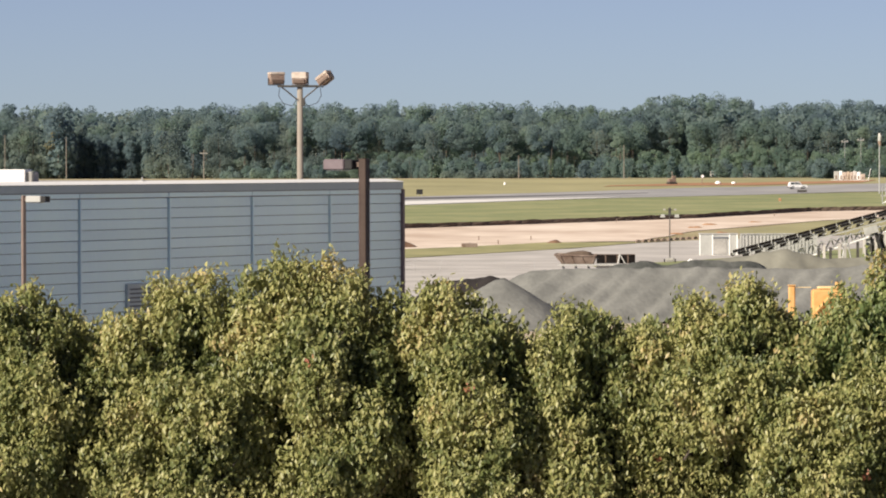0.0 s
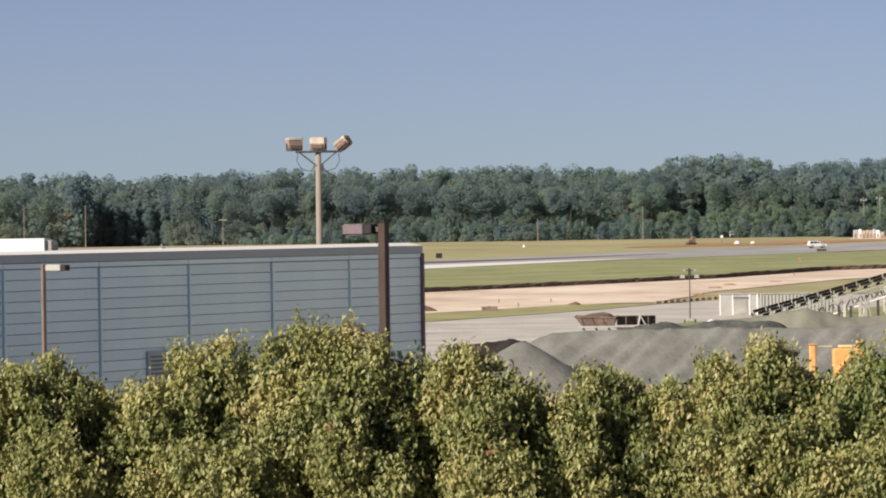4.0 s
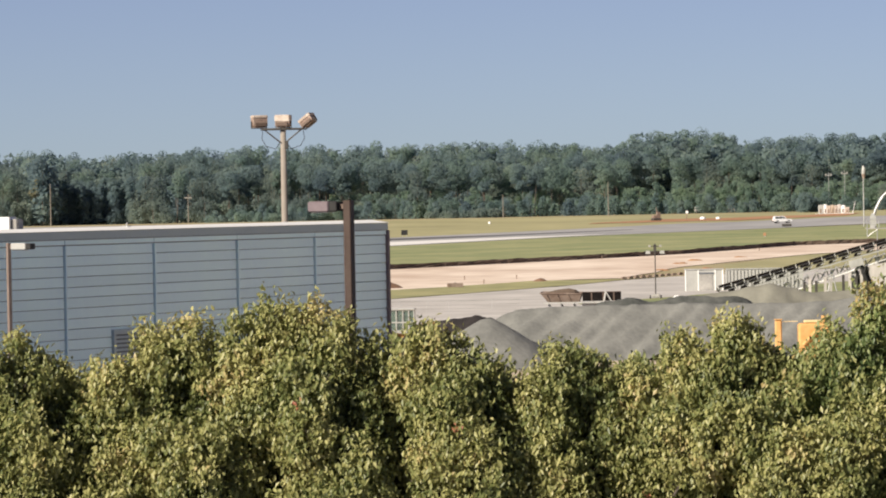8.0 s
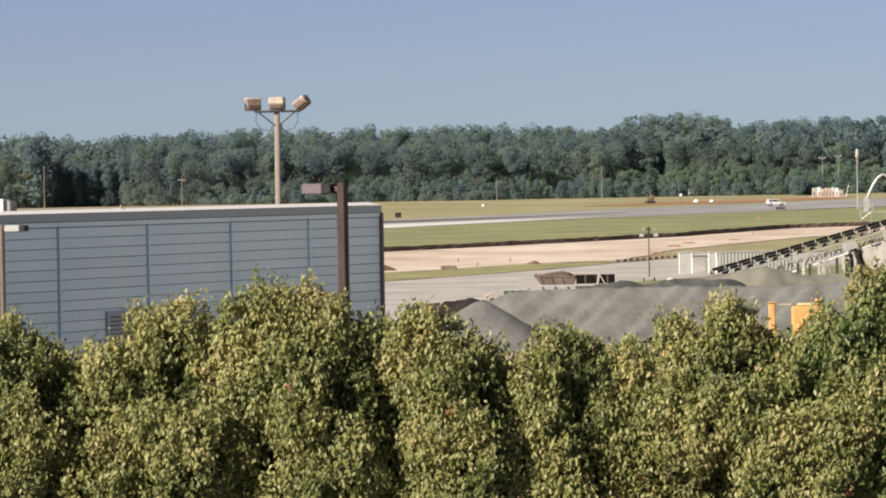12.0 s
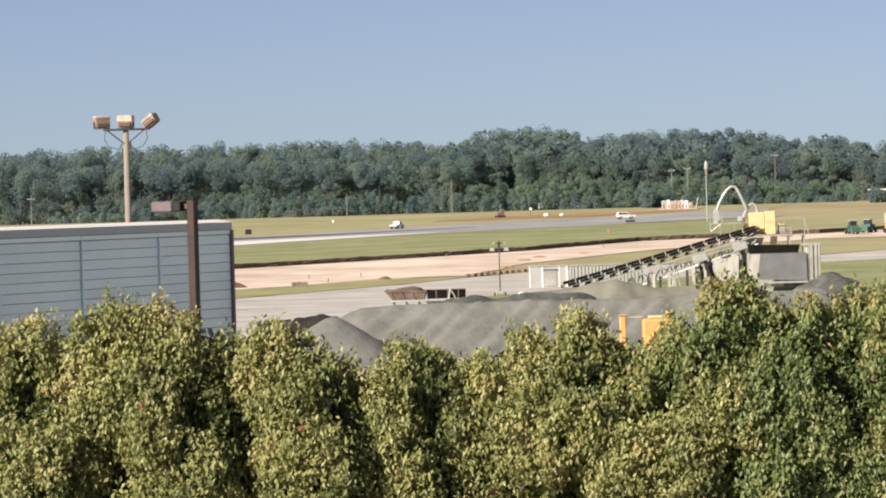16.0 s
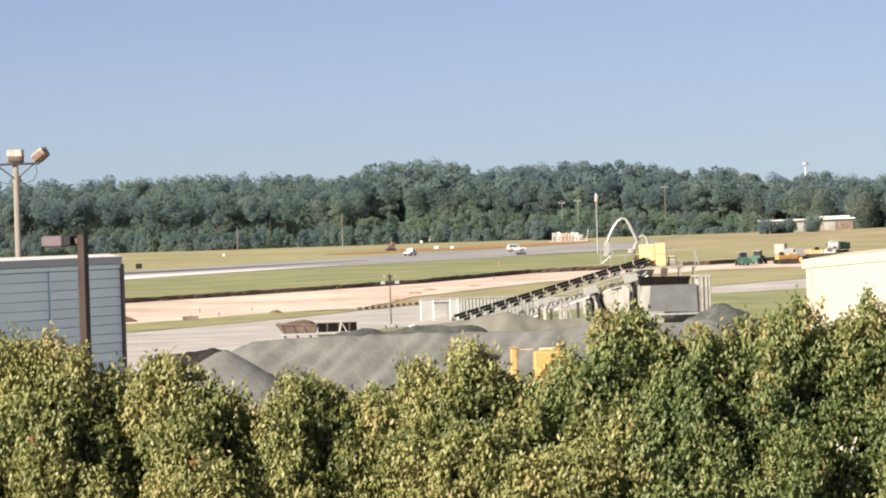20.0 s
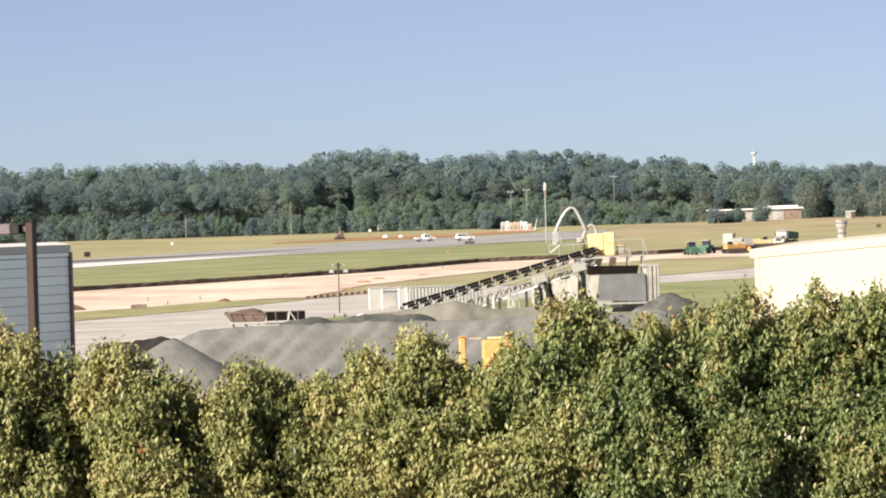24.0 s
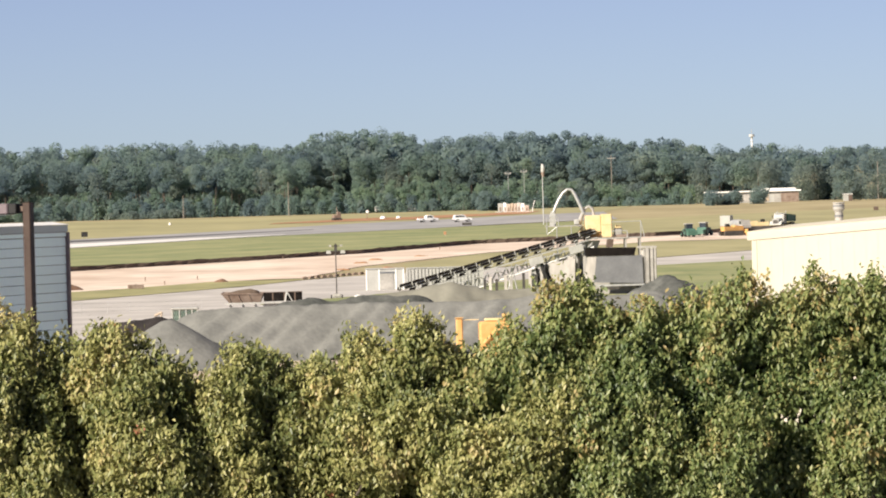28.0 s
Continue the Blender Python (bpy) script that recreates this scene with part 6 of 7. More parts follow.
def haul_truck(m, label):
    """A bonneted dump truck, nose towards local +x."""
    th = thing("dump_truck", m, label, "truck", "works trucks")
    part("bonnet", Mesh().prism([(2.0, 0.8), (3.7, 0.8), (3.75, 1.5), (3.5, 1.62), (2.0, 1.75)], -0.62, 0.62), BOXWHITE, th)
    part("cab", Mesh().prism([(0.6, 0.8), (2.0, 0.8), (2.0, 1.75), (1.75, 2.62), (0.6, 2.68)], -1.0, 1.0), BOXWHITE, th)
    part("windscreen", Mesh().prism([(2.02, 1.82), (2.06, 1.82), (1.83, 2.5), (1.79, 2.5)], -0.86, 0.86), GLASS, th)
    for y in (-1.02, 0.99):
        part("side_window", Mesh().prism([(0.9, 1.8), (1.9, 1.8), (1.72, 2.5), (0.9, 2.5)], y, y + 0.03), GLASS, th)
    part("grille", Mesh().soft(3.76, 3.82, -0.45, 0.45, 0.85, 1.45, 0.02), DARKSTEEL, th, "dark radiator grille")
    part("bumper", Mesh().soft(3.7, 3.95, -1.15, 1.15, 0.45, 0.78, 0.04), STEEL, th, "bright steel bumper")
    part("visor", Mesh().soft(1.72, 2.0, -0.95, 0.95, 2.6, 2.76, 0.04), BOXWHITE, th)
    for q in (-1, 1):
        part("fender", Mesh().prism([(2.3, 0.75), (3.65, 0.75), (3.5, 1.15), (3.1, 1.3), (2.6, 1.2)], q * 0.9 - 0.26, q * 0.9 + 0.26), BOXWHITE, th)
        part("headlight", Mesh().soft(3.6, 3.72, q * 0.92 - 0.15, q * 0.92 + 0.15, 0.9, 1.1, 0.03), LENS, th)
        part("mirror", Mesh().soft(1.85, 1.95, q * 1.28 - 0.1, q * 1.28 + 0.1, 1.75, 2.35, 0.03), DARKSTEEL, th)
        part("exhaust", Mesh().tube((0.45, q * 0.85, 1.0), (0.45, q * 0.85, 3.1), 0.07, 0.07, 8), STEEL, th)
    part("dump_body", Mesh().prism([(-4.0, 1.1), (0.3, 1.1), (0.4, 2.6), (-4.2, 2.3)], -1.2, 1.2), GREEN, th, "dark green dump body")
    part("chassis", Mesh().box(-3.8, 3.6, -0.45, 0.45, 0.6, 0.9), DARKSTEEL, th)
    wheels(th, (-3.0, -1.8, 2.9), 2.0, 0.5, 0.4)
    return th


def dozer(m, label, paint):
    th = thing("crawler", m, label, "bulldozer")
    part("hull", Mesh().prism([(-1.8, 0.8), (2.0, 0.8), (2.1, 1.6), (0.4, 1.8), (0.2, 1.5), (-1.8, 1.6)], -0.7, 0.7), paint, th)
    part("seat", Mesh().soft(-1.2, -0.5, -0.35, 0.35, 1.5, 2.1, 0.08), BLACK, th)
    for s in (-1, 1):
        part("track", Mesh().prism([(-1.9, 0.15), (-1.6, 0), (1.6, 0), (1.9, 0.3), (1.6, 0.85), (-1.7, 0.85), (-2.0, 0.5)], s * 0.95 - 0.25, s * 0.95 + 0.25), DARKSTEEL, th)
    part("blade", Mesh().prism([(2.35, 0.05), (2.5, 0.05), (2.4, 0.5), (2.6, 1.1), (2.4, 1.1), (2.25, 0.5)], -1.5, 1.5), paint, th)
    return th


tractor(pose(69.2, 890, rise(890) + 0.12, 0, 0, 105), "dark green tractor with a white cab roof")
tractor(pose(72.9, 899, rise(899) + 0.12, 0, 0, 60), "dark green tractor with a rear implement")
truck(pose(80.6, 942, rise(942) + 0.12, 0, 0, 78), "white box truck at the works", "box")
truck(pose(81.6, 926, rise(926) + 0.12, 0, 0, -70), "white tanker truck with a grey tank", "tank")
haul_truck(pose(92.2, 955, rise(955) + 0.12, 0, 0, -116), "white dump truck facing the stone works")
dozer(pose(76.9, 890, rise(890) + 0.12, 0, 0, 25), "orange crawler with a blade", ORANGE)
dozer(pose(85.3, 930, rise(930) + 0.12, 0, 0, 190), "yellow crawler parked on the sand", YELLOW)


def wheel_loader():
    """Only the raised back and stack rise over the trees."""
    th = thing("wheel_loader", pose(10.8, 300, 0), "orange wheel loader parked behind the pear trees", "loader")
    part("stack", Mesh().soft(-1.4, -1.0, -0.25, 0.2, 1.5, 3.7, 0.06), ORANGE, th, "upright orange post")
    part("engine_hood", Mesh().soft(-0.05, 1.95, -1.0, 1.0, 1.3, 3.5, 0.12), ORANGE, th)
    part("hood_top", Mesh().soft(0.3, 1.7, -0.7, 0.7, 3.505, 3.68, 0.06), YELLOW, th, "yellow hood top")
    part("post_cap", Mesh().soft(-1.46, -0.94, -0.3, 0.25, 3.705, 3.77, 0.04), ORANGE, th)
    part("post_foot", Mesh().soft(-1.55, -0.8, -0.35, 0.3, 1.3, 1.75, 0.08), ORANGE, th)
    part("muffler", Mesh().tube((1.45, -0.75, 3.505), (1.45, -0.75, 3.95), 0.13, 0.13, 10), ORANGE, th)
    part("lift_arm", Mesh().path([(0.2, -1.15, 2.2), (1.0, -1.15, 3.0), (1.9, -1.15, 2.7), (2.5, -1.15, 1.6)], [0.14] * 4, 8), ORANGE, th)
    part("grab_rail", Mesh().tube((-1.0, -0.15, 3.62), (-0.05, -0.15, 3.62), 0.025, 0.025, 6), YELLOW, th)
    part("frame", Mesh().box(-2.6, 2.6, -0.7, 0.7, 0.8, 1.29), ORANGE, th)
    part("bucket", Mesh().prism([(-4.4, 0.1), (-3.0, 0.1), (-2.8, 1.2), (-3.2, 1.4), (-3.4, 0.5)], -1.3, 1.3), DARKSTEEL, th)
    part("boom", Mesh().tube((-3.2, 0.6, 0.7), (-1.0, 0.6, 1.8), 0.15, 0.15, 8).tube((-3.2, -0.6, 0.7), (-1.0, -0.6, 1.8), 0.15, 0.15, 8), ORANGE, th)
    wheels(th, (-1.6, 1.6), 2.1, 0.8, 0.6, ORANGE)
    return th


wheel_loader()
BACKHOE_WHEELS = []


def backhoe():
    """Nose towards +x, digging arm folded behind."""
    th = thing("backhoe_loader", pose(-15.7, 385, 0), "backhoe loader with an open cab and white roof", "backhoe")
    part("roof", Mesh().soft(-1.05, 1.05, -0.85, 0.85, 2.9, 3.07, 0.06), BOXWHITE, th, "white cab roof")
    for x in (-0.95, -0.4, 0.1, 0.55, 0.95):
        for y in (-0.75, 0.75):
            part("cab_post", Mesh().box(x - 0.045, x + 0.045, y - 0.045, y + 0.045, 1.2, 2.9), BOXWHITE, th)
    for y in (-0.72, 0.72):
        for x0, x1 in ((-0.9, -0.45), (-0.35, 0.05), (0.15, 0.5), (0.6, 0.9)):
            part("cab_glass", Mesh().box(x0, x1, y - 0.01, y + 0.01, 1.4, 2.88), CABGLASS, th, "green-tinted cab pane").visible_shadow = False
    part("console", Mesh().soft(0.3, 0.6, -0.25, 0.25, 1.2, 2.1, 0.05), BROWNTRIM, th)
    part("cab_rail", Mesh().box(-0.95, 0.9, -0.79, -0.72, 1.95, 2.05).box(-0.95, 0.9, -0.79, -0.72, 1.2, 1.4), BOXWHITE, th)
    part("seat", Mesh().soft(-0.5, 0.1, -0.3, 0.3, 1.3, 2.3, 0.08), PLATE, th)
    part("bonnet", Mesh().soft(0.95, 2.5, -0.5, 0.5, 1.0, 1.75, 0.1), ORANGE, th)
    part("chassis", Mesh().box(-1.8, 2.4, -0.5, 0.5, 0.6, 1.15), ORANGE, th)
    part("exhaust", Mesh().tube((1.7, 0.3, 1.75), (1.7, 0.3, 2.1), 0.06, 0.06, 8), DARKSTEEL, th)
    part("loader_arm", Mesh().box(1.0, 3.0, -0.8, -0.68, 0.8, 1.05).box(1.0, 3.0, 0.68, 0.8, 0.8, 1.05), ORANGE, th)
    part("bucket", Mesh().prism([(2.9, 0.2), (3.8, 0.15), (3.2, 0.6), (3.2, 1.1), (2.9, 1.1)], -1.1, 1.1), DARKSTEEL, th)
    part("boom", Mesh().tube((-1.7, 0, 0.9), (-2.3, 0, 2.5), 0.12, 0.1, 8), DUSTY, th)
    part("stick", Mesh().tube((-2.3, 0, 2.5), (-1.75, 0, 2.75), 0.1, 0.08, 8).tube((-1.75, 0, 2.75), (-2.0, 0, 1.5), 0.07, 0.07, 8), TANMETAL, th)
    part("digging_bucket", Mesh().prism([(-3.4, 0.55), (-2.75, 0.5), (-2.6, 1.0), (-2.7, 1.5), (-3.3, 1.5), (-3.45, 1.1)], -0.5, 0.5), ORANGE, th, "orange digging bucket")
    part("knuckle", Mesh().soft(-2.0, -1.6, -0.3, 0.3, 2.0, 2.4, 0.1), DARKSTEEL, th)
    wheels(th, (-0.9,), 1.8, 0.7, 0.45, YELLOW, BACKHOE_WHEELS)
    wheels(th, (1.9,), 1.7, 0.5, 0.35, YELLOW, BACKHOE_WHEELS)
    return th


digger = backhoe()


# ---------------------------------------------------------------- airfield things
def small_things():
    z = rise
    th = thing("distance_marker", pose(-43.2, 1043, z(1043) + 0.1), "black square runway marker board", "sign")
    part("board", Mesh().soft(-0.65, 0.65, -0.1, 0.1, 0.35, 1.4, 0.03), BLACK, th)
    for s in (-1, 1):
        part("leg", Mesh().box(s * 0.4 - 0.05, s * 0.4 + 0.05, -0.05, 0.05, 0, 0.35), STEEL, th)
    th = thing("runway_sign", pose(36.5, 1072, z(1072) + 0.1), "low dark runway sign seen from behind", "sign")
    part("board", Mesh().soft(-1.0, 1.0, -0.1, 0.1, 0.15, 0.7, 0.03), DARKSTEEL, th)
    for s in (-1, 1):
        part("leg", Mesh().box(s * 0.7 - 0.04, s * 0.7 + 0.04, -0.04, 0.04, 0, 0.15), STEEL, th)
    th = thing("hazard_board", pose(27.9, 940, z(940) + 0.55), "small red orange hazard board", "sign")
    part("board", Mesh().soft(-0.25, 0.25, -0.05, 0.05, 0.2, 0.8, 0.03), CLAY, th)
    part("leg", Mesh().box(-0.05, 0.05, -0.04, 0.04, 0, 0.3), STEEL, th)
    th = thing("edge_marker", pose(-29.6, 1205, z(1205) + 0.06), "small white edge marker in the grass", "marker")
    part("cone", Mesh().tube((0, 0, 0), (0, 0, 0.55), 0.32, 0.22, 10), WHITEMETAL, th)
    # red excavator and a striped cabin beyond the runway
    th = thing("excavator", pose(10.1, 1203, z(1203) + 0.12, 0, 0, 20) @ Matrix.Scale(0.85, 4), "small rusty red excavator on the clay", "excavator")
    part("track", Mesh().soft(-1.3, 1.3, -1.0, 1.0, 0, 0.6, 0.12), DARKSTEEL, th)
    part("house", Mesh().soft(-1.1, 1.0, -0.85, 0.85, 0.6, 1.5, 0.1), RUST, th)
    part("cab", Mesh().soft(-0.1, 0.9, -0.8, 0.1, 1.5, 2.3, 0.06), RUST, th)
    part("boom", Mesh().path([(0.6, 0.3, 1.3), (0.2, 0.3, 2.9), (0.1, 0.3, 3.7)], [0.16, 0.13, 0.09], 8), RUST, th)
    th = thing("survey_post", pose(17.2, 1206, z(1206) + 0.12), "white post with a round target in the clay", "post")
    part("post", Mesh().tube((0, 0, 0), (0.25, 0, 1.5), 0.1, 0.08, 8), RUST, th)
    part("target", Mesh().tube((0.2, -0.05, 1.8), (0.2, 0.05, 1.8), 0.35, 0.35, 14), WHITEMETAL, th)
    for x, w in ((21.2, 0.72), (24.9, 0.58)):
        th = thing("covered_heap", pose(x, 1211, z(1211) + 0.1), "white sheeted heap on the clay", "heap", "white heaps")
        q = Mesh()
        rings = [(1.0, 0), (0.96, 0.35), (0.72, 0.65), (0.38, 0.82)]
        vs = [(math.cos(i * math.pi / 6) * r * w, math.sin(i * math.pi / 6) * r * w, h * w) for r, h in rings for i in range(12)] + [(0, 0, 0.88 * w)]
        fs = [(k * 12 + i, k * 12 + (i + 1) % 12, k * 12 + 12 + (i + 1) % 12, k * 12 + 12 + i) for k in range(3) for i in range(12)] + [(36 + i, 36 + (i + 1) % 12, 48) for i in range(12)]
        part("sheet", q.add(vs, fs), WHITEMETAL, th, smooth=True)
    th = thing("works_blocks", pose(54.9, 1262, z(1262) + 0.1), "row of white and rusty storage tanks by the woods", "storage tank")
    for x0, x1, h, mtl in ((-4.0, -2.75, 2.25, BOXWHITE), (-2.73, -1.9, 2.35, WHITEMETAL), (-1.88, -0.9, 2.05, LAMPPALE), (-0.88, -0.1, 2.2, TANMETAL), (-0.08, 0.7, 2.1, LAMPPALE), (0.72, 1.6, 2.3, PALEDUST), (1.62, 2.6, 2.1, WHITEMETAL), (2.62, 3.7, 1.6, LAMPPALE)):
        part("tank", Mesh().soft(x0, x1, -1.2, 1.2, 0.1, h, 0.15), mtl, th)
        part("rust_band", Mesh().box(x0 + 0.2, x0 + 0.2 + (x1 - x0) * 0.4, -1.23, -1.202, 0.3, h * 0.55), RUST, th)
    part("ladder", Mesh().tube((4.4, -0.5, 0.1), (5.1, -0.5, 2.9), 0.08, 0.08, 6), WHITEMETAL, th)
    part("plinth", Mesh().box(-4.8, 4.8, -1.3, 1.3, 0, 0.1), CONCRETE, th)
    th = thing("windsock", pose(51.8, 1052, z(1052) + 0.3), "limp white windsock on a tall pole", "windsock")
    part("pole", Mesh().tube((0, 0, 0), (0, 0, 12.6), 0.12, 0.08, 8), STEEL, th)
    sk = [(0, 0, 12.55), (0.12, 0, 11.9), (0.05, 0, 10.9), (0.12, 0, 9.9)]
    part("sock", Mesh().path(sk[:3], [0.2, 0.42, 0.4], 10), BOXWHITE, th, "limp off-white cloth sock")
    part("sock_tip", Mesh().path(sk[2:], [0.4, 0.24], 10), OLDLAMP, th, "faded orange tip")
    # poles at the wood's edge
    for a, d, h, lab in ((-7.05, 1330, 11.5, 1), (-6.36, 1330, 11.0, 1), (-4.81, 1335, 7.5, 2), (-0.06, 1300, 8.8, 1), (3.6, 1335, 13.5, 2), (2.43, 1330, 10.2, 3), (2.61, 1330, 10.6, 3), (6.6, 1345, 10, 1), (-1.25, 1315, 6.0, 1)):
        x, y = d * math.sin(radians(a)), d * math.cos(radians(a))
        th = thing("utility_pole", pose(x, y, z(y)), "grey wooden pole at the edge of the woods", "pole", "poles by the woods")
        part("pole", Mesh().tube((0, 0, -0.2), (0, 0, h), *((0.12, 0.08) if lab != 3 else (0.05, 0.05)), 8), STEEL if lab == 3 else WEATHERWOOD, th)
        if lab == 2:
            part("crossarm", Mesh().box(-1.1, 1.1, -0.08, 0.08, h - 0.9, h - 0.72), DUSTY, th)
        if lab == 3:
            part("crossarm", Mesh().box(-0.9, 0.9, -0.08, 0.08, h - 1.0, h - 0.8), STEEL, th)
            for s in (-1, 1):
                part("lamp", Mesh().soft(s * 0.65 - 0.24, s * 0.65 + 0.24, -0.3, 0.3, h - 0.8, h - 0.5, 0.06), BOXWHITE, th)
    # low barriers along the sand, with stakes
    blk = None
    for k in range(11):
        x, y = 1.2 + k * 0.86, 676 + k * 1.9
        if blk is None:
            blk = thing("barrier", pose(x, y, z(y) + 0.1, 0, 0, 25), "low dusty brown barrier block", "barrier", "barrier blocks")
            part("block", Mesh().prism([(-0.4, 0), (0.4, 0), (0.34, 0.2), (0.2, 0.36), (-0.2, 0.36), (-0.34, 0.2)], -0.2, 0.2), RUST, blk)
            part("lifting_slot", Mesh().box(-0.1, 0.1, -0.225, -0.202, 0.02, 0.1), DARKSTEEL, blk)
        else:
            copy_thing(blk, pose(x, y, z(y) + 0.1, 0, 0, 25 + (k * 37) % 21))
    stake = None
    for x, y in ((-17.3, 668), (-13.4, 690), (12.5, 850), (17.0, 862), (24.0, 840), (-20.5, 690), (3.0, 815), (-2.0, 800)):
        if stake is None:
            stake = thing("stake", pose(x, y, z(y) + 0.08), "wooden survey stake in the sand", "stake", "survey stakes")
            part("peg", Mesh().box(-0.07, 0.07, -0.05, 0.05, 0, 0.5), RUST, stake)
            part("cap", Mesh().box(-0.09, 0.09, -0.07, 0.07, 0.5, 0.56), RUST, stake)
        else:
            copy_thing(stake, pose(x, y, z(y) + 0.08))
    th = thing("concrete_block", pose(-20.6, 652, z(652) + 0.1, 0, 0, 8), "long dusty tan concrete block on the verge", "block")
    part("block", Mesh().soft(-1.0, 1.0, -0.4, 0.4, 0, 0.55, 0.05), RUST, th)
    part("lifting_eye", Mesh().tube((0, 0, 0.55), (0, 0, 0.65), 0.08, 0.06, 8), DARKSTEEL, th)
    th = thing("white_sack", pose(6.6, 545, 0), "white bulk sack lying by the light tower", "sack")
    part("sack", Mesh().soft(-0.5, 0.5, -0.4, 0.4, 0, 0.5, 0.2), WHITEMETAL, th)
    part("loop", Mesh().path([(-0.3, 0, 0.48), (0.0, 0, 0.62), (0.4, 0, 0.47)], [0.05, 0.05, 0.04], 6), WHITEMETAL, th)
    # thin wire fence behind the warehouse
    th = thing("wire_fence", pose(0, 0, 0), "thin wire fence with leaning steel posts", "fence")
    posts = [(-30.0, 500), (-25.0, 503), (-21.4, 506), (-19.0, 507), (-16.7, 507), (-12.5, 508), (-9.5, 509)]
    for k, (x, y) in enumerate(posts):
        part("post", Mesh().tube((x, y, 0), (x + (0.18 if k % 2 else -0.05), y, 1.3), 0.012, 0.012, 6), STEEL, th)
    for h in (0.4, 0.8, 1.2):
        for (xa, ya), (xb, yb) in zip(posts, posts[1:]):
            part("wire", Mesh().tube((xa, ya, h), (xb, yb, h - 0.02), 0.005, 0.005, 4, False), DARKSTEEL, th)


small_things()


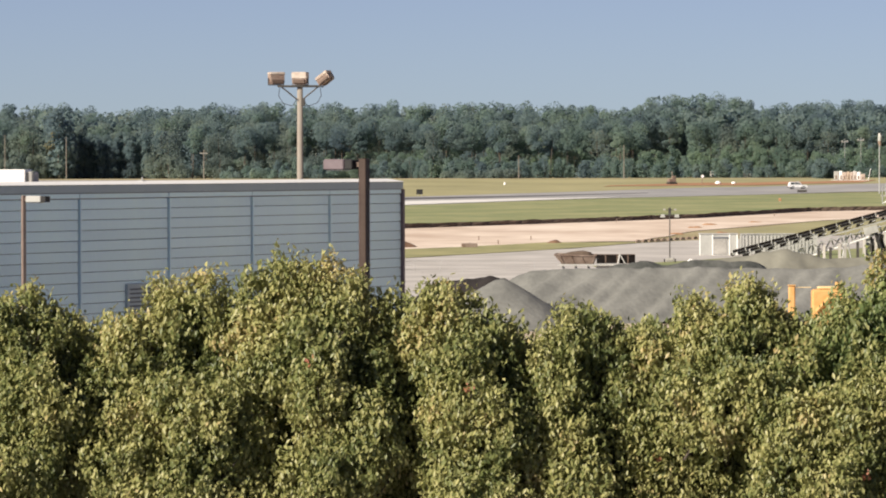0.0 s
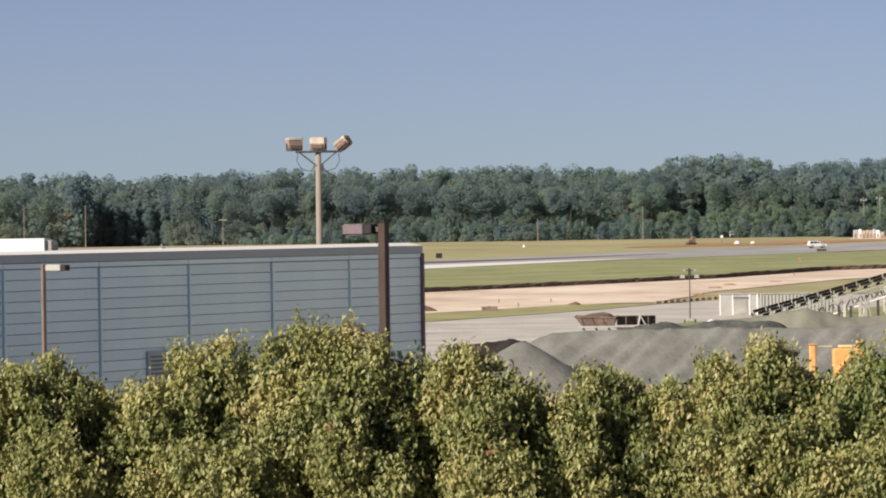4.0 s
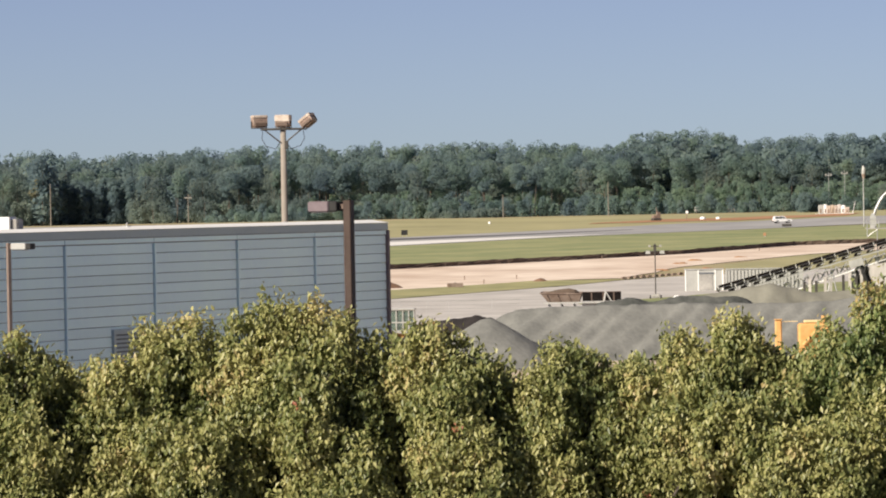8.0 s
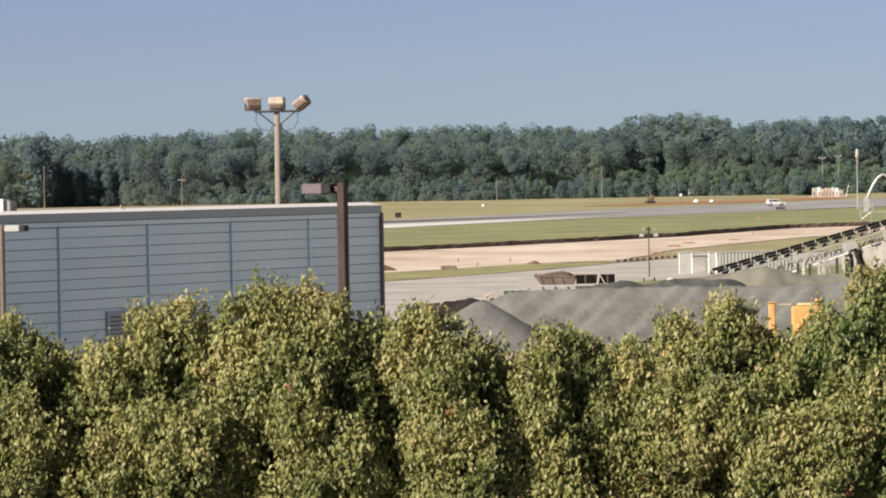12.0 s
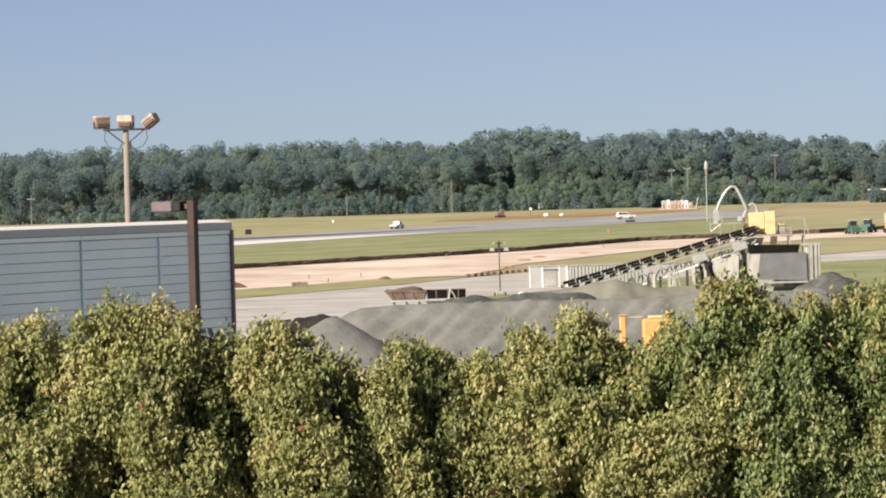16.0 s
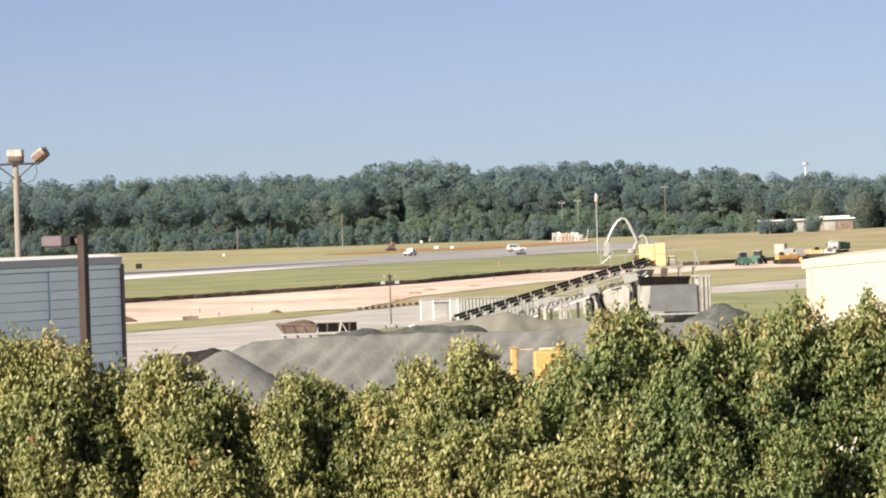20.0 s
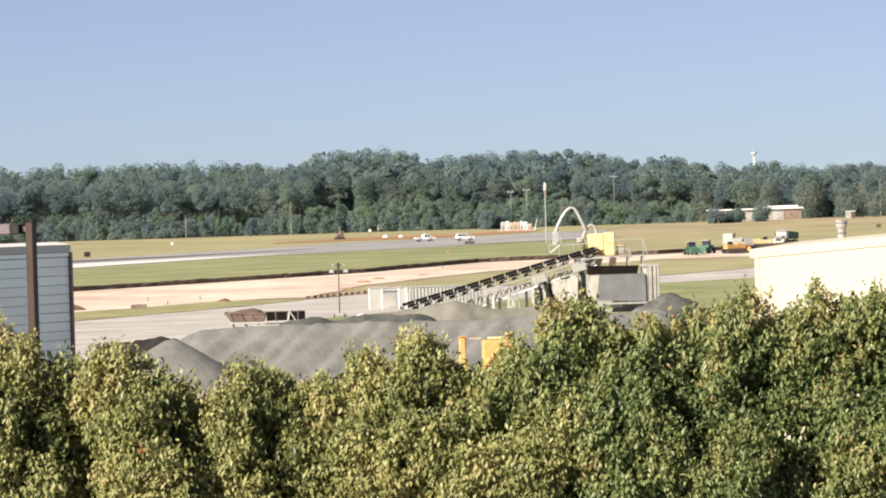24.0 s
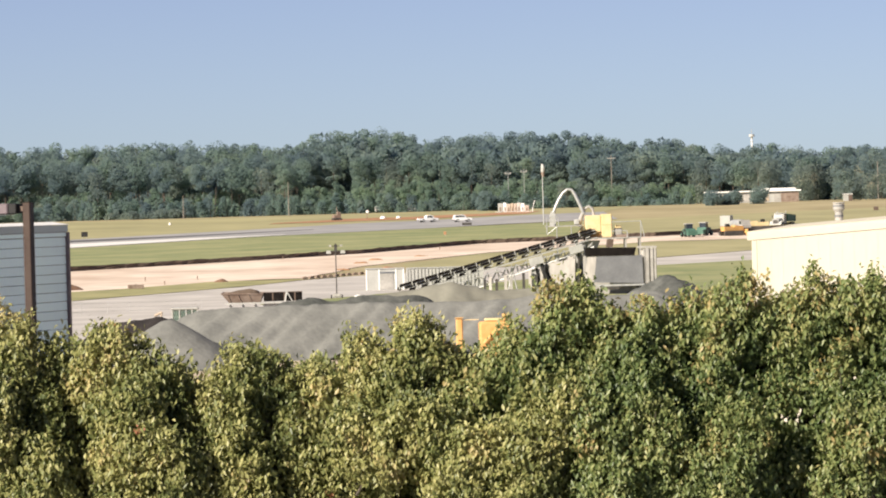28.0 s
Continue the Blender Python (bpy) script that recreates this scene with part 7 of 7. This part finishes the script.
def far_buildings():
    z = rise(1330)
    th = thing("hangar", pose(121.0, 1322, rise(1322) + 0.3, 0, 0, -3), "long low white hangar at the wood's edge", "building")
    part("wall", Mesh().box(-12.8, 11.0, 0, 14, -0.5, 2.5), BOXWHITE, th)
    part("roof", Mesh().prism([(-13.6, 2.5), (11.6, 2.5), (11.6, 2.85), (-13.6, 2.8)], -0.7, 14.6), WHITEMETAL, th, "flat white roof")
    for k, (x, w) in enumerate(((-9, 2.4), (-4, 2.4), (1.0, 2.2), (4.6, 1.8))):
        part("door", Mesh().box(x, x + w, -0.12, -0.02, 0, 1.9), DUSTY if k % 2 else TANMETAL, th)
    part("brick_end", Mesh().box(6.4, 11.05, -0.2, -0.03, -0.5, 2.3), RUST, th, "rust red end wall")
    part("step_roof", Mesh().box(1.5, 10.2, -0.4, 8, 2.86, 3.35), WHITEMETAL, th)
    th = thing("small_shed", pose(143, 1303, rise(1303)), "small white shed with a dark door", "shed")
    part("wall", Mesh().box(-1.1, 1.1, 0, 2.2, -0.2, 1.75), BOXWHITE, th)
    part("roof", Mesh().prism([(-1.2, 1.75), (1.2, 1.75), (1.2, 1.9), (-1.2, 1.9)], -0.2, 2.8), WHITEMETAL, th)
    part("door", Mesh().box(0.05, 1.05, -0.06, -0.01, 0, 1.6), BROWNTRIM, th)
    th = thing("radio_mast", pose(227.2, 2500, 7), "slim white radio mast above the woods", "radio mast")
    part("mast", Mesh().tube((0, 0, 0), (0, 0, 28), 0.38, 0.35, 8), WHITEMETAL, th)
    part("band", Mesh().tube((0, 0, 28), (0, 0, 29.2), 0.56, 0.56, 8), STEEL, th, "grey band")
    part("head", Mesh().tube((0, 0, 29.2), (0, 0, 30.3), 1.5, 1.3, 12), BOXWHITE, th)
    part("platform", Mesh().tube((0, 0, 26.6), (0, 0, 26.9), 0.8, 0.8, 12), BOXWHITE, th)
    part("aerial", Mesh().tube((0, 0, 30.6), (0, 0, 33), 0.15, 0.1, 6), STEEL, th)
    th = thing("white_tank", pose(156.4, 1322, rise(1322)), "small white tank beyond the field", "tank")
    part("tank", Mesh().tube((-0.8, 0, 1.7), (0.8, 0, 1.7), 0.75, 0.75, 14), WHITEMETAL, th)
    for x in (-0.6, 0.6):
        part("leg", Mesh().box(x - 0.08, x + 0.08, -0.4, 0.4, 0, 1.05), STEEL, th)
    for x, y in ((129.0, 1120), (132.8, 1128)):
        th = thing("field_marker", pose(x, y, rise(y)), "small dark brown marker board in the dry field", "sign", "field markers")
        part("board", Mesh().soft(-0.55, 0.55, -0.06, 0.06, 0.3, 1.1, 0.03), BROWNTRIM, th)
        for q in (-1, 1):
            part("leg", Mesh().box(q * 0.4 - 0.04, q * 0.4 + 0.04, -0.04, 0.04, 0, 0.3), STEEL, th)
    rng = random.Random(8)
    for k in range(7):
        a = rng.uniform(0.9, 1.9)
        d = 1330
        th = thing("parked_van", pose(d * math.sin(radians(a)), d * math.cos(radians(a)), z, 0, 0, rng.uniform(-40, 40)), "pale vehicle half hidden at the wood's edge", "van", "vehicles at the woods")
        part("body", Mesh().prism([(-1.5, 0.4), (1.5, 0.4), (1.5, 0.9), (0.9, 1.1), (0.5, 1.7), (-1.5, 1.7)], -0.8, 0.8), DUSTY, th)
        part("window", Mesh().prism([(-1.2, 1.15), (0.75, 1.15), (0.4, 1.6), (-1.2, 1.6)], -0.83, -0.8), GLASS, th)
        wheels(th, (-0.9, 0.9), 1.5, 0.36, 0.22)


far_buildings()


# ---------------------------------------------------------------- movement
def roll(wheel, rows, radius, turn=0.0):
    """Turn a wheel by the way its vehicle has gone, in steps under 90 degrees."""
    place = Matrix.Translation(wheel.location)
    out = []
    for (ta, sa), (tb, sb) in zip(rows, rows[1:]):
        n = max(1, math.ceil(abs(sb - sa) / radius / 1.4))
        out += [(ta + (tb - ta) * k / n, sa + (sb - sa) * k / n) for k in range(n)]
    out.append(rows[-1])
    seen, keep = set(), []
    for t, s in out:
        if frame(t) not in seen:
            seen.add(frame(t))
            keep.append((t, place @ Matrix.Rotation(s / radius, 4, "Y")))
    walk(wheel, keep)


def motions():
    drive = [(0.0, -166.0), (4.0, -128.0), (8.0, -90.0), (11.5, -57.5), (13.5, -38.8), (15.0, -22.8), (17.0, -4.6), (19.0, 8.6), (20.0, 13.6), (21.5, 20.6), (23.5, 27.6), (25.0, 29.7), (26.0, 29.9), (28.0, 29.9)]
    def lane(x):
        return 1054 + (x + 38.6) * 1.2
    walk(patrol, [(t, pose(x, lane(x), rise(lane(x)) + 0.1, 0, 0, 70 - (50 if t >= 23.5 else 12 if t > 20 else 0))) for t, x in drive])
    shift = [(0.0, -26.0), (5.0, -21.5), (7.0, -18.4), (7.6, -17.2), (8.2, -15.75), (8.8, -14.1), (9.4, -12.6), (10.0, -11.15), (10.6, -9.8), (11.2, -8.6), (12.5, -6.2), (14.0, -3.5), (17.0, 0.0), (22.0, 0.0), (25.0, -4.2), (26.8, -6.75), (28.0, -8.5)]
    walk(digger, [(t, pose(x, 385, 0)) for t, x in shift])
    for w in BACKHOE_WHEELS:
        roll(w, shift, w.location.z)
    for w in CAR_WHEELS:
        roll(w, [(t, x * 1.56) for t, x in drive], w.location.z)


motions()
